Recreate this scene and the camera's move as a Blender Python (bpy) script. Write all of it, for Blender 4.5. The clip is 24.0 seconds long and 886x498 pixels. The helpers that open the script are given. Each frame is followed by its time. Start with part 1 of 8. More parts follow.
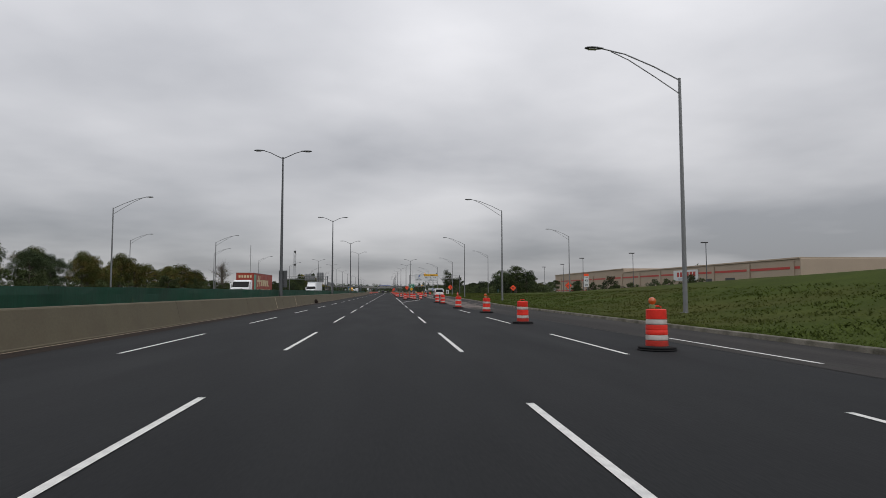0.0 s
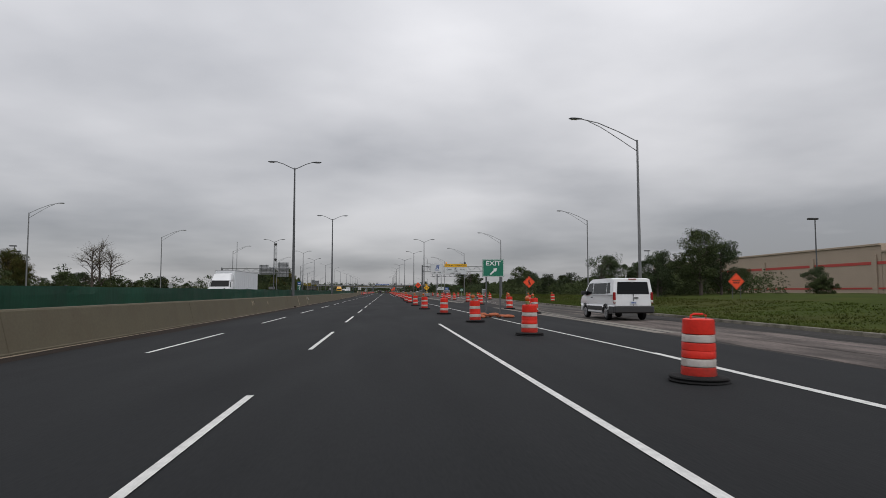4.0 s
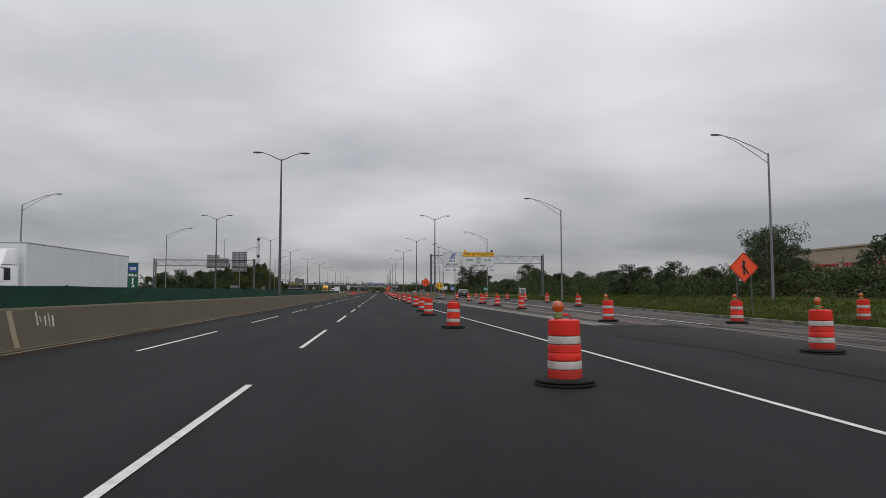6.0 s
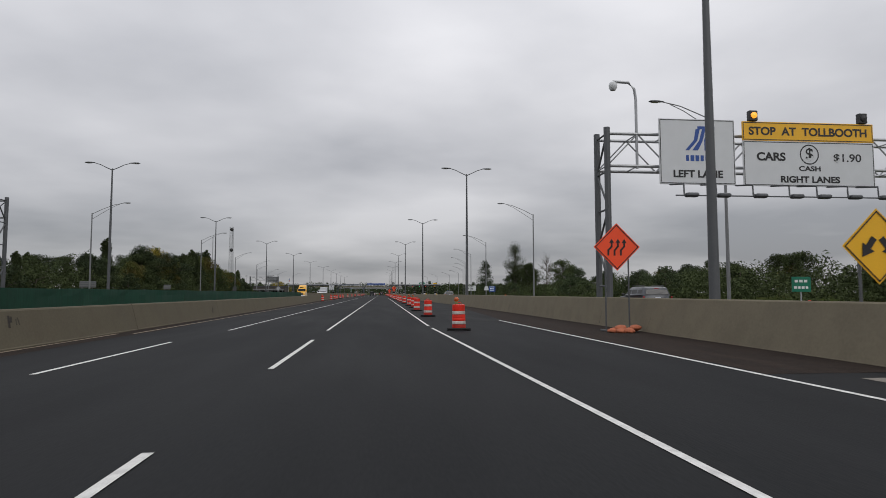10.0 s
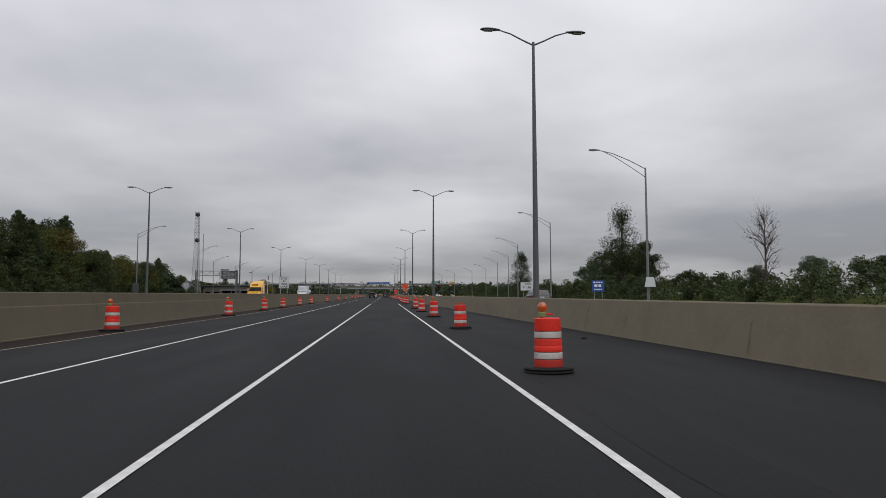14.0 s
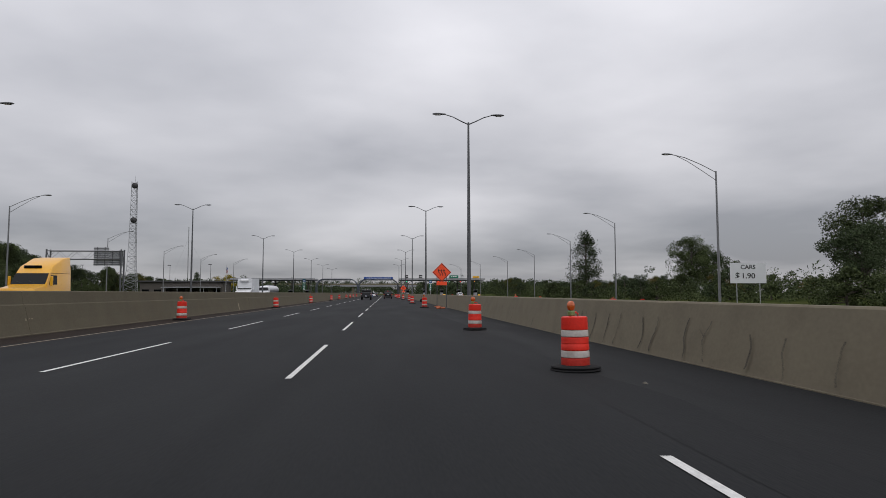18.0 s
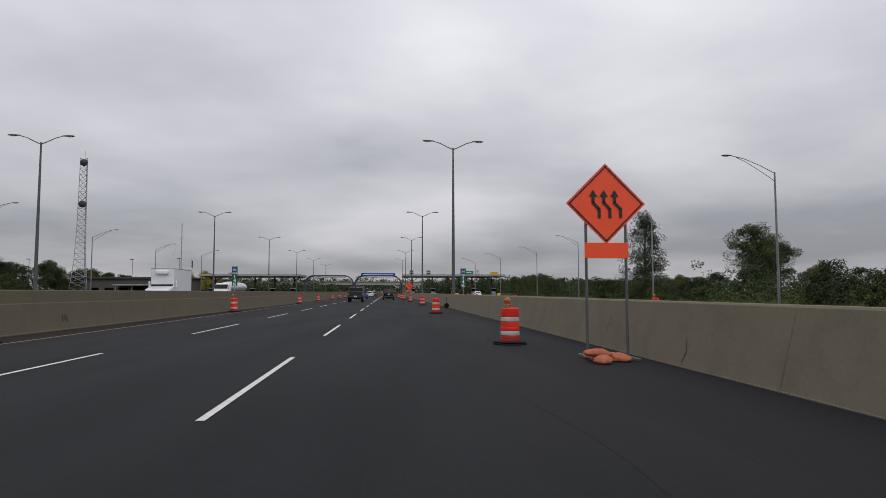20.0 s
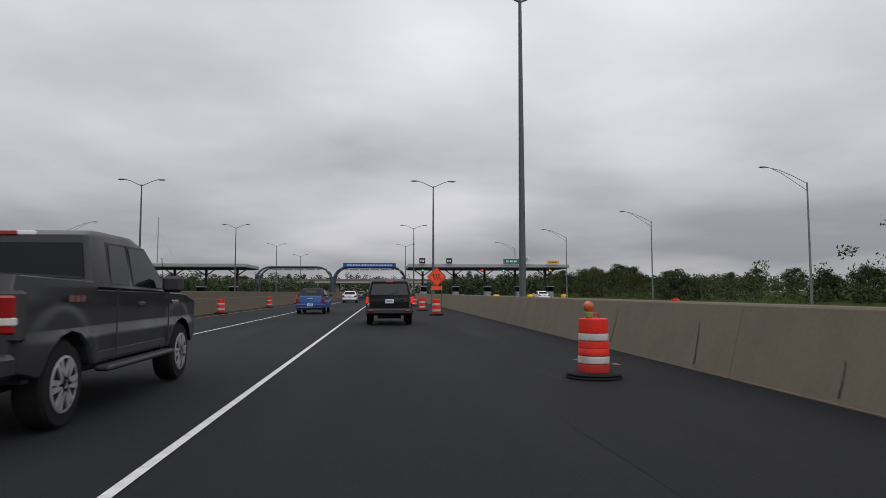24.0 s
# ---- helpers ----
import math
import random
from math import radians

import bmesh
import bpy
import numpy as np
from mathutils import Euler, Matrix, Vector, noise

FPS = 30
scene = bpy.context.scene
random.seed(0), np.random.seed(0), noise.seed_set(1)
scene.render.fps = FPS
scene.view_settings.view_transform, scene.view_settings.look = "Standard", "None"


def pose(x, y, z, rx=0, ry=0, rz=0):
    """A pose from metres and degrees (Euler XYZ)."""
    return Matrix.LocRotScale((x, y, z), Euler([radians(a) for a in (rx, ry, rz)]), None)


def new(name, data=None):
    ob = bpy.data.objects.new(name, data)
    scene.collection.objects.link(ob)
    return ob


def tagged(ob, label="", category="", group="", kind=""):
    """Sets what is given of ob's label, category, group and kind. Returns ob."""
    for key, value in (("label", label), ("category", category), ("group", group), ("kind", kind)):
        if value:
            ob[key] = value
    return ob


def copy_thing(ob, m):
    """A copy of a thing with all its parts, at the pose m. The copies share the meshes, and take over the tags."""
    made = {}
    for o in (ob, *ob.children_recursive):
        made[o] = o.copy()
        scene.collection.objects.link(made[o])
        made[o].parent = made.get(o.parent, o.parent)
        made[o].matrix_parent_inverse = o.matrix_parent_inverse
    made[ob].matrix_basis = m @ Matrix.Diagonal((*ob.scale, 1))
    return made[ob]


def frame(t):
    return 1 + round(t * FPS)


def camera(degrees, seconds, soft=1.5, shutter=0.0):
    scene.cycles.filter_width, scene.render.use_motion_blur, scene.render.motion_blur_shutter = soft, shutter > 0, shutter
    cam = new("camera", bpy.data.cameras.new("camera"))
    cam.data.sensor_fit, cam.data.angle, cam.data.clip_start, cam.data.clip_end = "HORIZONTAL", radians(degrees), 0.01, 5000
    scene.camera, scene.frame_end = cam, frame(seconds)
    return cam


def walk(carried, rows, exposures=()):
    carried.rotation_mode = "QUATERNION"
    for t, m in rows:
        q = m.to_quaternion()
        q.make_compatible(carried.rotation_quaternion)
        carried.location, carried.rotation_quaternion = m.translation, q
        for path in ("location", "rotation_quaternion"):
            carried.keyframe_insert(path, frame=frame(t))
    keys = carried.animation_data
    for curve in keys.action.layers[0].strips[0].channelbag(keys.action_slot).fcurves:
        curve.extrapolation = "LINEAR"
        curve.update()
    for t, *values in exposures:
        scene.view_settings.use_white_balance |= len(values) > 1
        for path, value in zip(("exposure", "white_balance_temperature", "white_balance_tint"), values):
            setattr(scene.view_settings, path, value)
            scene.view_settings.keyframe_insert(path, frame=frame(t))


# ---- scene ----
cam = camera(70.1, 24.0, soft=0.75, shutter=0.06)

# seconds, x, y, z, pitch, yaw of the camera behind the windscreen
PATH = [
    (0.0, 0.360, 0.000, 1.263, 3.842, -4.924),
    (0.5, 0.281, 12.660, 1.263, 3.750, -5.007),
    (1.0, 0.203, 24.729, 1.263, 3.712, -5.001),
    (1.5, 0.127, 35.932, 1.263, 3.763, -4.864),
    (2.0, 0.058, 47.266, 1.263, 3.838, -4.756),
    (2.5, -0.002, 59.660, 1.263, 3.869, -4.821),
    (3.0, -0.071, 72.524, 1.263, 3.863, -4.959),
    (3.5, -0.158, 85.093, 1.263, 3.845, -5.050),
    (4.0, -0.216, 97.417, 1.263, 3.842, -5.154),
    (4.5, -0.204, 109.683, 1.263, 3.868, -5.339),
    (5.0, -0.155, 121.794, 1.263, 3.883, -5.538),
    (5.5, -0.113, 133.642, 1.263, 3.851, -5.660),
    (6.0, -0.099, 145.348, 1.263, 3.822, -5.662),
    (6.5, -0.123, 157.025, 1.263, 3.847, -5.538),
    (7.0, -0.148, 168.517, 1.263, 3.900, -5.402),
    (7.5, -0.138, 179.694, 1.263, 3.941, -5.360),
    (8.0, -0.112, 190.776, 1.263, 3.955, -5.376),
    (8.5, -0.093, 201.976, 1.263, 3.944, -5.397),
    (9.0, -0.082, 213.109, 1.263, 3.938, -5.433),
    (9.5, -0.067, 223.914, 1.263, 3.965, -5.497),
    (10.0, -0.022, 234.221, 1.263, 3.997, -5.567),
    (10.5, 0.065, 243.992, 1.263, 4.008, -5.600),
    (11.0, 0.135, 253.625, 1.263, 4.017, -5.520),
    (11.5, 0.132, 263.506, 1.263, 4.045, -5.293),
    (12.0, 0.089, 273.535, 1.263, 4.069, -5.079),
    (12.5, 0.053, 283.529, 1.263, 4.070, -5.031),
    (13.0, 0.027, 293.471, 1.263, 4.072, -5.084),
    (13.5, 0.006, 303.414, 1.263, 4.097, -5.147),
    (14.0, -0.010, 313.525, 1.263, 4.104, -5.243),
    (14.5, -0.020, 323.917, 1.263, 4.056, -5.399),
    (15.0, -0.030, 334.365, 1.263, 4.000, -5.559),
    (15.5, -0.046, 344.607, 1.263, 3.986, -5.656),
    (16.0, -0.070, 354.573, 1.263, 3.990, -5.684),
    (16.5, -0.108, 364.286, 1.263, 3.982, -5.648),
    (17.0, -0.177, 373.949, 1.263, 3.974, -5.524),
    (17.5, -0.286, 383.769, 1.263, 3.983, -5.316),
    (18.0, -0.398, 393.803, 1.263, 3.989, -5.163),
    (18.5, -0.461, 404.017, 1.263, 3.971, -5.173),
    (19.0, -0.406, 414.183, 1.263, 3.942, -5.206),
    (19.5, -0.202, 424.051, 1.263, 3.918, -5.114),
    (20.0, 0.002, 433.497, 1.263, 3.900, -4.965),
    (20.5, 0.061, 442.554, 1.263, 3.890, -4.866),
    (21.0, 0.020, 451.759, 1.263, 3.922, -4.856),
    (21.5, -0.041, 461.538, 1.263, 4.010, -4.941),
    (22.0, -0.083, 471.377, 1.263, 4.066, -5.060),
    (22.5, -0.091, 480.724, 1.263, 4.014, -5.149),
    (23.0, -0.088, 489.808, 1.263, 3.931, -5.210),
    (23.5, -0.099, 498.967, 1.263, 3.908, -5.258),
    (24.0, -0.122, 508.207, 1.263, 3.929, -5.300),
]

walk(cam, [(t, pose(x, y, z, 90 + p, 0.08, w)) for t, x, y, z, p, w in PATH], exposures=[(0.0, 0.0, 6500, 10.0), (12.0, 0.0, 6490, 10.5), (18.0, 0.0, 6440, 11.8), (24.0, 0.0, 6420, 12.8)])

# ---- sky and light: an overcast day ----
world = bpy.data.worlds.new("overcast_sky")
scene.world = world
world.use_nodes = True
wt = world.node_tree
wt.nodes.clear()


def wnode(kind, **kw):
    n = wt.nodes.new(kind)
    for k, v in kw.items():
        n.inputs[k].default_value = v
    return n


w_out = wt.nodes.new("ShaderNodeOutputWorld")
w_bg = wnode("ShaderNodeBackground", Strength=1.0)
w_sky = wt.nodes.new("ShaderNodeTexSky")
w_sky.sky_type, w_sky.sun_disc, w_sky.sun_elevation, w_sky.sun_rotation = "NISHITA", False, radians(48), radians(150)
w_skys = wt.nodes.new("ShaderNodeVectorMath")
w_skys.operation = "SCALE"
w_skys.inputs["Scale"].default_value = 0.09
wt.links.new(w_sky.outputs[0], w_skys.inputs[0])
w_co = wt.nodes.new("ShaderNodeTexCoord")
# flatten the dome into a cloud layer: direction over its height
w_sep = wt.nodes.new("ShaderNodeSeparateXYZ")
wt.links.new(w_co.outputs["Generated"], w_sep.inputs[0])


def wmath(op, a, b=None, c=None):
    n = wt.nodes.new("ShaderNodeMath")
    n.operation = op
    for i, v in enumerate((a, b, c)):
        if v is None:
            continue
        if isinstance(v, (int, float)):
            n.inputs[i].default_value = v
        else:
            wt.links.new(v, n.inputs[i])
    return n.outputs[0]


w_up = wmath("ADD", wmath("ABSOLUTE", w_sep.outputs[2]), 0.14)
w_cx, w_cy = wmath("DIVIDE", w_sep.outputs[0], w_up), wmath("DIVIDE", w_sep.outputs[1], w_up)
w_com = wt.nodes.new("ShaderNodeCombineXYZ")
wt.links.new(w_cx, w_com.inputs[0])
wt.links.new(w_cy, w_com.inputs[1])
w_n1 = wnode("ShaderNodeTexNoise", Scale=0.40, Detail=4.0, Roughness=0.44, Distortion=0.1)
w_n2 = wnode("ShaderNodeTexNoise", Scale=1.5, Detail=5.0, Roughness=0.5)
wt.links.new(w_com.outputs[0], w_n1.inputs["Vector"])
wt.links.new(w_com.outputs[0], w_n2.inputs["Vector"])
w_mix = wmath("ADD", wmath("MULTIPLY", w_n1.outputs[0], 0.84), wmath("MULTIPLY", w_n2.outputs[0], 0.16))


def cloud(mix, cx, cy, rx, ry, amount):
    """A thin (amount > 0) or thick place in the cloud layer, with a soft ragged edge."""
    a = wmath("DIVIDE", wmath("SUBTRACT", w_cx, cx), rx)
    b = wmath("DIVIDE", wmath("SUBTRACT", w_cy, cy), ry)
    d = wmath("ADD", wmath("ADD", wmath("MULTIPLY", a, a), wmath("MULTIPLY", b, b)), wmath("MULTIPLY", w_n2.outputs[0], 0.9))
    return wmath("ADD", mix, wmath("MULTIPLY", wmath("POWER", 2.718, wmath("MULTIPLY", d, -1.0)), amount))


for place in ((-0.80, 2.62, 0.50, 0.36, 0.13), (-0.15, 3.95, 0.55, 0.50, 0.11), (-1.35, 2.75, 0.35, 0.40, -0.08), (-0.15, 2.75, 0.36, 0.42, -0.08), (0.60, 2.95, 0.55, 0.36, -0.08)):
    w_mix = cloud(w_mix, *place)
w_ramp = wt.nodes.new("ShaderNodeValToRGB")
w_ramp.color_ramp.elements[0].position, w_ramp.color_ramp.elements[0].color = 0.39, (0.50, 0.510, 0.545, 1)
w_ramp.color_ramp.elements[1].position, w_ramp.color_ramp.elements[1].color = 0.61, (0.985, 0.980, 1.008, 1)
wt.links.new(w_mix, w_ramp.inputs[0])
# an overcast sky is brightest overhead
w_grad = wmath("ADD", 0.49, wmath("MULTIPLY", wmath("MINIMUM", wmath("ABSOLUTE", w_sep.outputs[2]), 0.66), 1.42))
w_cl = wt.nodes.new("ShaderNodeVectorMath")
w_cl.operation = "SCALE"
wt.links.new(w_ramp.outputs[0], w_cl.inputs[0])
wt.links.new(w_grad, w_cl.inputs["Scale"])
w_m = wt.nodes.new("ShaderNodeMix")
w_m.data_type = "RGBA"
w_m.inputs[0].default_value = 0.93
wt.links.new(w_skys.outputs[0], w_m.inputs[6])
wt.links.new(w_cl.outputs[0], w_m.inputs[7])
wt.links.new(w_m.outputs[2], w_bg.inputs[0])
wt.links.new(w_bg.outputs[0], w_out.inputs[0])

sun_data = bpy.data.lights.new("sun", "SUN")
sun_data.energy, sun_data.angle, sun_data.color = 0.5, radians(35), (1.0, 0.97, 0.92)
sun = new("sun", sun_data)
sun.matrix_world = pose(0, 0, 60, 42, 0, 30)


# ---- materials ----
def mat(name, color, rough=0.7, metal=0.0, vary=0.15, scale=6.0, fine=60.0, stretch=(1, 1, 1), bump=0.02, per_piece=0.0,
        tint=None, tint_scale=0.4, tint_amount=0.0, coords="Object", emit=0.0, coat=0.0, transmission=0.0, spec=0.5):
    """A painted or raw surface: base colour with stains at two scales, fine relief and uneven gloss."""
    m = bpy.data.materials.new(name)
    m.use_nodes = True
    nt = m.node_tree
    b = nt.nodes["Principled BSDF"]
    co = nt.nodes.new("ShaderNodeTexCoord")
    mp = nt.nodes.new("ShaderNodeMapping")
    mp.inputs["Scale"].default_value = stretch
    nt.links.new(co.outputs[coords], mp.inputs[0])

    def noise_tex(sc, det=4.0):
        n = nt.nodes.new("ShaderNodeTexNoise")
        n.inputs["Scale"].default_value, n.inputs["Detail"].default_value = sc, det
        nt.links.new(mp.outputs[0], n.inputs["Vector"])
        return n.outputs[0]

    big, small = noise_tex(scale), noise_tex(fine, 3.0)
    add = nt.nodes.new("ShaderNodeMath")
    add.operation = "ADD"
    nt.links.new(big, add.inputs[0])
    nt.links.new(small, add.inputs[1])
    last = add.outputs[0]
    if per_piece:
        oi = nt.nodes.new("ShaderNodeObjectInfo")
        geo = nt.nodes.new("ShaderNodeNewGeometry")
        s = nt.nodes.new("ShaderNodeMath")
        s.operation = "ADD"
        nt.links.new(oi.outputs["Random"], s.inputs[0])
        nt.links.new(geo.outputs["Random Per Island"], s.inputs[1])
        ma = nt.nodes.new("ShaderNodeMath")
        ma.operation = "MULTIPLY_ADD"
        ma.inputs[1].default_value = per_piece
        nt.links.new(s.outputs[0], ma.inputs[0])
        nt.links.new(last, ma.inputs[2])
        off = nt.nodes.new("ShaderNodeMath")
        off.operation = "SUBTRACT"
        off.inputs[1].default_value = per_piece
        nt.links.new(ma.outputs[0], off.inputs[0])
        last = off.outputs[0]
    rng = nt.nodes.new("ShaderNodeMapRange")
    rng.inputs["From Min"].default_value, rng.inputs["From Max"].default_value = 0.6, 1.4
    rng.inputs["To Min"].default_value, rng.inputs["To Max"].default_value = 1 - vary, 1 + vary
    nt.links.new(last, rng.inputs[0])
    sc = nt.nodes.new("ShaderNodeVectorMath")
    sc.operation = "SCALE"
    nt.links.new(rng.outputs[0], sc.inputs["Scale"])
    sc.inputs[0].default_value = color
    if tint:
        mx = nt.nodes.new("ShaderNodeMix")
        mx.data_type = "RGBA"
        tn = noise_tex(tint_scale, 5.0)
        tr = nt.nodes.new("ShaderNodeMapRange")
        tr.inputs["From Min"].default_value, tr.inputs["From Max"].default_value = 0.45, 0.62
        tr.inputs["To Max"].default_value = tint_amount
        nt.links.new(tn, tr.inputs[0])
        nt.links.new(tr.outputs[0], mx.inputs[0])
        mx.inputs[6].default_value, mx.inputs[7].default_value = (*color, 1), (*tint, 1)
        nt.links.new(mx.outputs[2], sc.inputs[0])
    nt.links.new(sc.outputs[0], b.inputs["Base Color"])
    b.inputs["Roughness"].default_value, b.inputs["Metallic"].default_value = rough, metal
    rr = nt.nodes.new("ShaderNodeMapRange")
    rr.inputs["From Min"].default_value, rr.inputs["From Max"].default_value = 0.3, 0.7
    rr.inputs["To Min"].default_value, rr.inputs["To Max"].default_value = max(0.02, rough - 0.08), min(1.0, rough + 0.08)
    nt.links.new(big, rr.inputs[0])
    nt.links.new(rr.outputs[0], b.inputs["Roughness"])
    if bump:
        bp = nt.nodes.new("ShaderNodeBump")
        bp.inputs["Strength"].default_value, bp.inputs["Distance"].default_value = 0.5, bump
        nt.links.new(small, bp.inputs["Height"])
        nt.links.new(bp.outputs[0], b.inputs["Normal"])
    b.inputs["Specular IOR Level"].default_value = spec
    if coat:
        b.inputs["Coat Weight"].default_value, b.inputs["Coat Roughness"].default_value = coat, 0.06
    if transmission:
        b.inputs["Transmission Weight"].default_value = transmission
    if emit:
        nt.links.new(sc.outputs[0], b.inputs["Emission Color"])
        b.inputs["Emission Strength"].default_value = emit
    return m


M = {}
M["asphalt"] = mat("asphalt", spec=0.18, color=(0.0136, 0.0147, 0.0158), rough=0.9, vary=0.26, scale=0.6, fine=38, stretch=(1.0, 0.16, 1.0), bump=0.006, tint=(0.0105, 0.0114, 0.0124), tint_scale=0.9, tint_amount=0.7)
M["newer_asphalt"] = mat("newer_asphalt", spec=0.18, color=(0.0122, 0.0131, 0.0140), rough=0.9, vary=0.28, scale=0.6, fine=38, stretch=(1.0, 0.16, 1.0), bump=0.006, tint=(0.0132, 0.0142, 0.0152), tint_scale=0.7, tint_amount=0.6)
M["fresh_asphalt"] = mat("fresh_asphalt", spec=0.2, color=(0.0104, 0.0111, 0.0118), rough=0.88, vary=0.3, scale=0.8, fine=38, stretch=(1.0, 0.2, 1.0), bump=0.006, tint=(0.0125, 0.0132, 0.0140), tint_scale=0.7, tint_amount=0.6)
M["old_pavement"] = mat("old_pavement", (0.048, 0.0445, 0.041), 0.92, vary=0.45, scale=1.6, fine=30, stretch=(1.0, 0.05, 1.0), bump=0.008, tint=(0.115, 0.105, 0.095), tint_scale=0.7, tint_amount=0.85, spec=0.15)
M["dusty_pavement"] = mat("dusty_milled_pavement", (0.142, 0.120, 0.110), 0.95, vary=0.5, scale=2.0, fine=22, stretch=(1.0, 0.22, 1.0), bump=0.012, tint=(0.05, 0.045, 0.042), tint_scale=0.9, tint_amount=0.75, spec=0.1)
M["worn_asphalt"] = mat("worn_asphalt", (0.025, 0.0235, 0.0225), 0.92, vary=0.4, scale=1.2, fine=30, stretch=(1.0, 0.06, 1.0), bump=0.008, tint=(0.042, 0.039, 0.036), tint_scale=0.9, tint_amount=0.6, spec=0.15)
M["shoulder_dirt"] = mat("shoulder_dirt", (0.026, 0.0195, 0.016), 0.95, spec=0.1, vary=0.6, scale=3, fine=40, stretch=(1, 0.15, 1), bump=0.012)
M["joint"] = mat("joint", (0.02, 0.02, 0.02), 0.9, vary=0.3, bump=0.0)
M["gutter"] = mat("gutter", (0.20, 0.183, 0.160), 0.9, spec=0.2, vary=0.4, scale=1.5, fine=30, stretch=(1, 0.2, 1), bump=0.006)
M["white_paint"] = mat("white_road_paint", (0.60, 0.60, 0.575), 0.6, vary=0.25, scale=5, fine=50, bump=0.003, tint=(0.34, 0.34, 0.33), tint_scale=7, tint_amount=0.35)
M["yellow_paint"] = mat("yellow_road_paint", (0.24, 0.185, 0.125), 0.7, vary=0.3, scale=4, fine=40, bump=0.003, tint=(0.15, 0.12, 0.09), tint_scale=5, tint_amount=0.7)
M["concrete"] = mat("barrier_concrete", (0.112, 0.098, 0.068), 0.9, spec=0.2, vary=0.14, scale=0.9, fine=22, stretch=(1, 0.8, 0.7), bump=0.003, tint=(0.092, 0.075, 0.054), tint_scale=1.6, tint_amount=0.3)
M["concrete_new"] = mat("pale_concrete", (0.162, 0.142, 0.102), 0.9, spec=0.2, vary=0.13, scale=0.8, fine=22, stretch=(1, 0.8, 0.7), bump=0.003, tint=(0.098, 0.082, 0.061), tint_scale=1.8, tint_amount=0.22)
M["patch"] = mat("concrete_patch", (0.27, 0.225, 0.15), 0.9, vary=0.15, scale=5, fine=40, bump=0.006)
M["crack"] = mat("crack_stain", (0.030, 0.025, 0.020), 0.95, vary=0.3, scale=9, fine=60, bump=0.0)
M["kerb"] = mat("kerb_concrete", (0.165, 0.152, 0.126), 0.9, spec=0.2, vary=0.45, scale=2, fine=30, bump=0.008, tint=(0.06, 0.058, 0.042), tint_scale=1.3, tint_amount=0.8)
M["green_screen"] = mat("green_screen", (0.010, 0.085, 0.048), 0.55, vary=0.35, scale=0.5, fine=14, stretch=(1, 1, 0.15), bump=0.006, per_piece=0.25)
M["galv"] = mat("galvanised_steel", (0.36, 0.37, 0.38), 0.5, metal=0.55, vary=0.12, scale=3, fine=40, bump=0.0)
M["galv_mid"] = mat("dull_galvanised_steel", (0.19, 0.195, 0.20), 0.55, metal=0.45, vary=0.15, scale=3, fine=40, bump=0.0)
M["galv_dark"] = mat("weathered_steel", (0.10, 0.105, 0.11), 0.6, metal=0.4, vary=0.2, scale=3, fine=40, bump=0.0)
M["lamp_glass"] = mat("lamp_glass", (0.55, 0.55, 0.52), 0.25, vary=0.05, bump=0.0)
M["orange"] = mat("drum_orange_plastic", (0.66, 0.028, 0.015), 0.5, spec=0.3, vary=0.14, scale=5, fine=30, bump=0.003, per_piece=0.1, tint=(0.40, 0.026, 0.016), tint_scale=3.5, tint_amount=0.35)
# lowest drum band: road grime and the shade there, both put into the colour
M["grimy_shaded_orange"] = mat("grimy_shaded_drum_orange", (0.42, 0.028, 0.018), 0.6, spec=0.25, vary=0.25, scale=5, fine=30, bump=0.003, per_piece=0.1, tint=(0.20, 0.03, 0.022), tint_scale=4, tint_amount=0.5)
M["white_band"] = mat("reflective_white_band", (0.50, 0.46, 0.43), 0.5, vary=0.16, scale=6, fine=50, bump=0.002, tint=(0.28, 0.22, 0.19), tint_scale=4, tint_amount=0.5)
M["rubber"] = mat("black_rubber", (0.012, 0.012, 0.0125), 0.85, spec=0.2, vary=0.3, scale=6, fine=40, bump=0.004)
M["amber"] = mat("amber_lens", (0.44, 0.085, 0.012), 0.22, vary=0.1, scale=9, fine=60, bump=0.0, coat=0.3)
M["lamp_box"] = mat("light_green_box", (0.14, 0.20, 0.07), 0.5, vary=0.15, scale=9, fine=60, bump=0.0)
M["orange_sign"] = mat("fluorescent_orange_sheeting", (0.90, 0.085, 0.022), 0.4, vary=0.06, scale=2, fine=40, bump=0.0)
M["dark_green_sign"] = mat("faded_green_sheeting", (0.006, 0.085, 0.052), 0.5, vary=0.12, scale=3, fine=40, bump=0.0)
M["yellow_sign"] = mat("yellow_sheeting", (0.78, 0.42, 0.015), 0.4, vary=0.06, scale=2, fine=40, bump=0.0)
M["green_sign"] = mat("green_sheeting", (0.010, 0.17, 0.10), 0.4, vary=0.08, scale=2, fine=40, bump=0.0)
M["blue_sign"] = mat("blue_sheeting", (0.02, 0.07, 0.28), 0.4, vary=0.08, scale=2, fine=40, bump=0.0)
M["white_sign"] = mat("white_sheeting", (0.58, 0.60, 0.61), 0.4, vary=0.05, scale=2, fine=40, bump=0.0)
M["black_legend"] = mat("black_legend", (0.012, 0.012, 0.013), 0.5, vary=0.1, bump=0.0)
M["white_legend"] = mat("white_legend", (0.75, 0.77, 0.76), 0.4, vary=0.05, bump=0.0)
M["sign_back"] = mat("aluminium_sign_back", (0.40, 0.41, 0.42), 0.5, metal=0.35, vary=0.1, scale=2, fine=30, bump=0.0)
M["sandbag"] = mat("orange_sandbag_cloth", (0.36, 0.105, 0.048), 0.85, vary=0.3, scale=8, fine=60, bump=0.006)
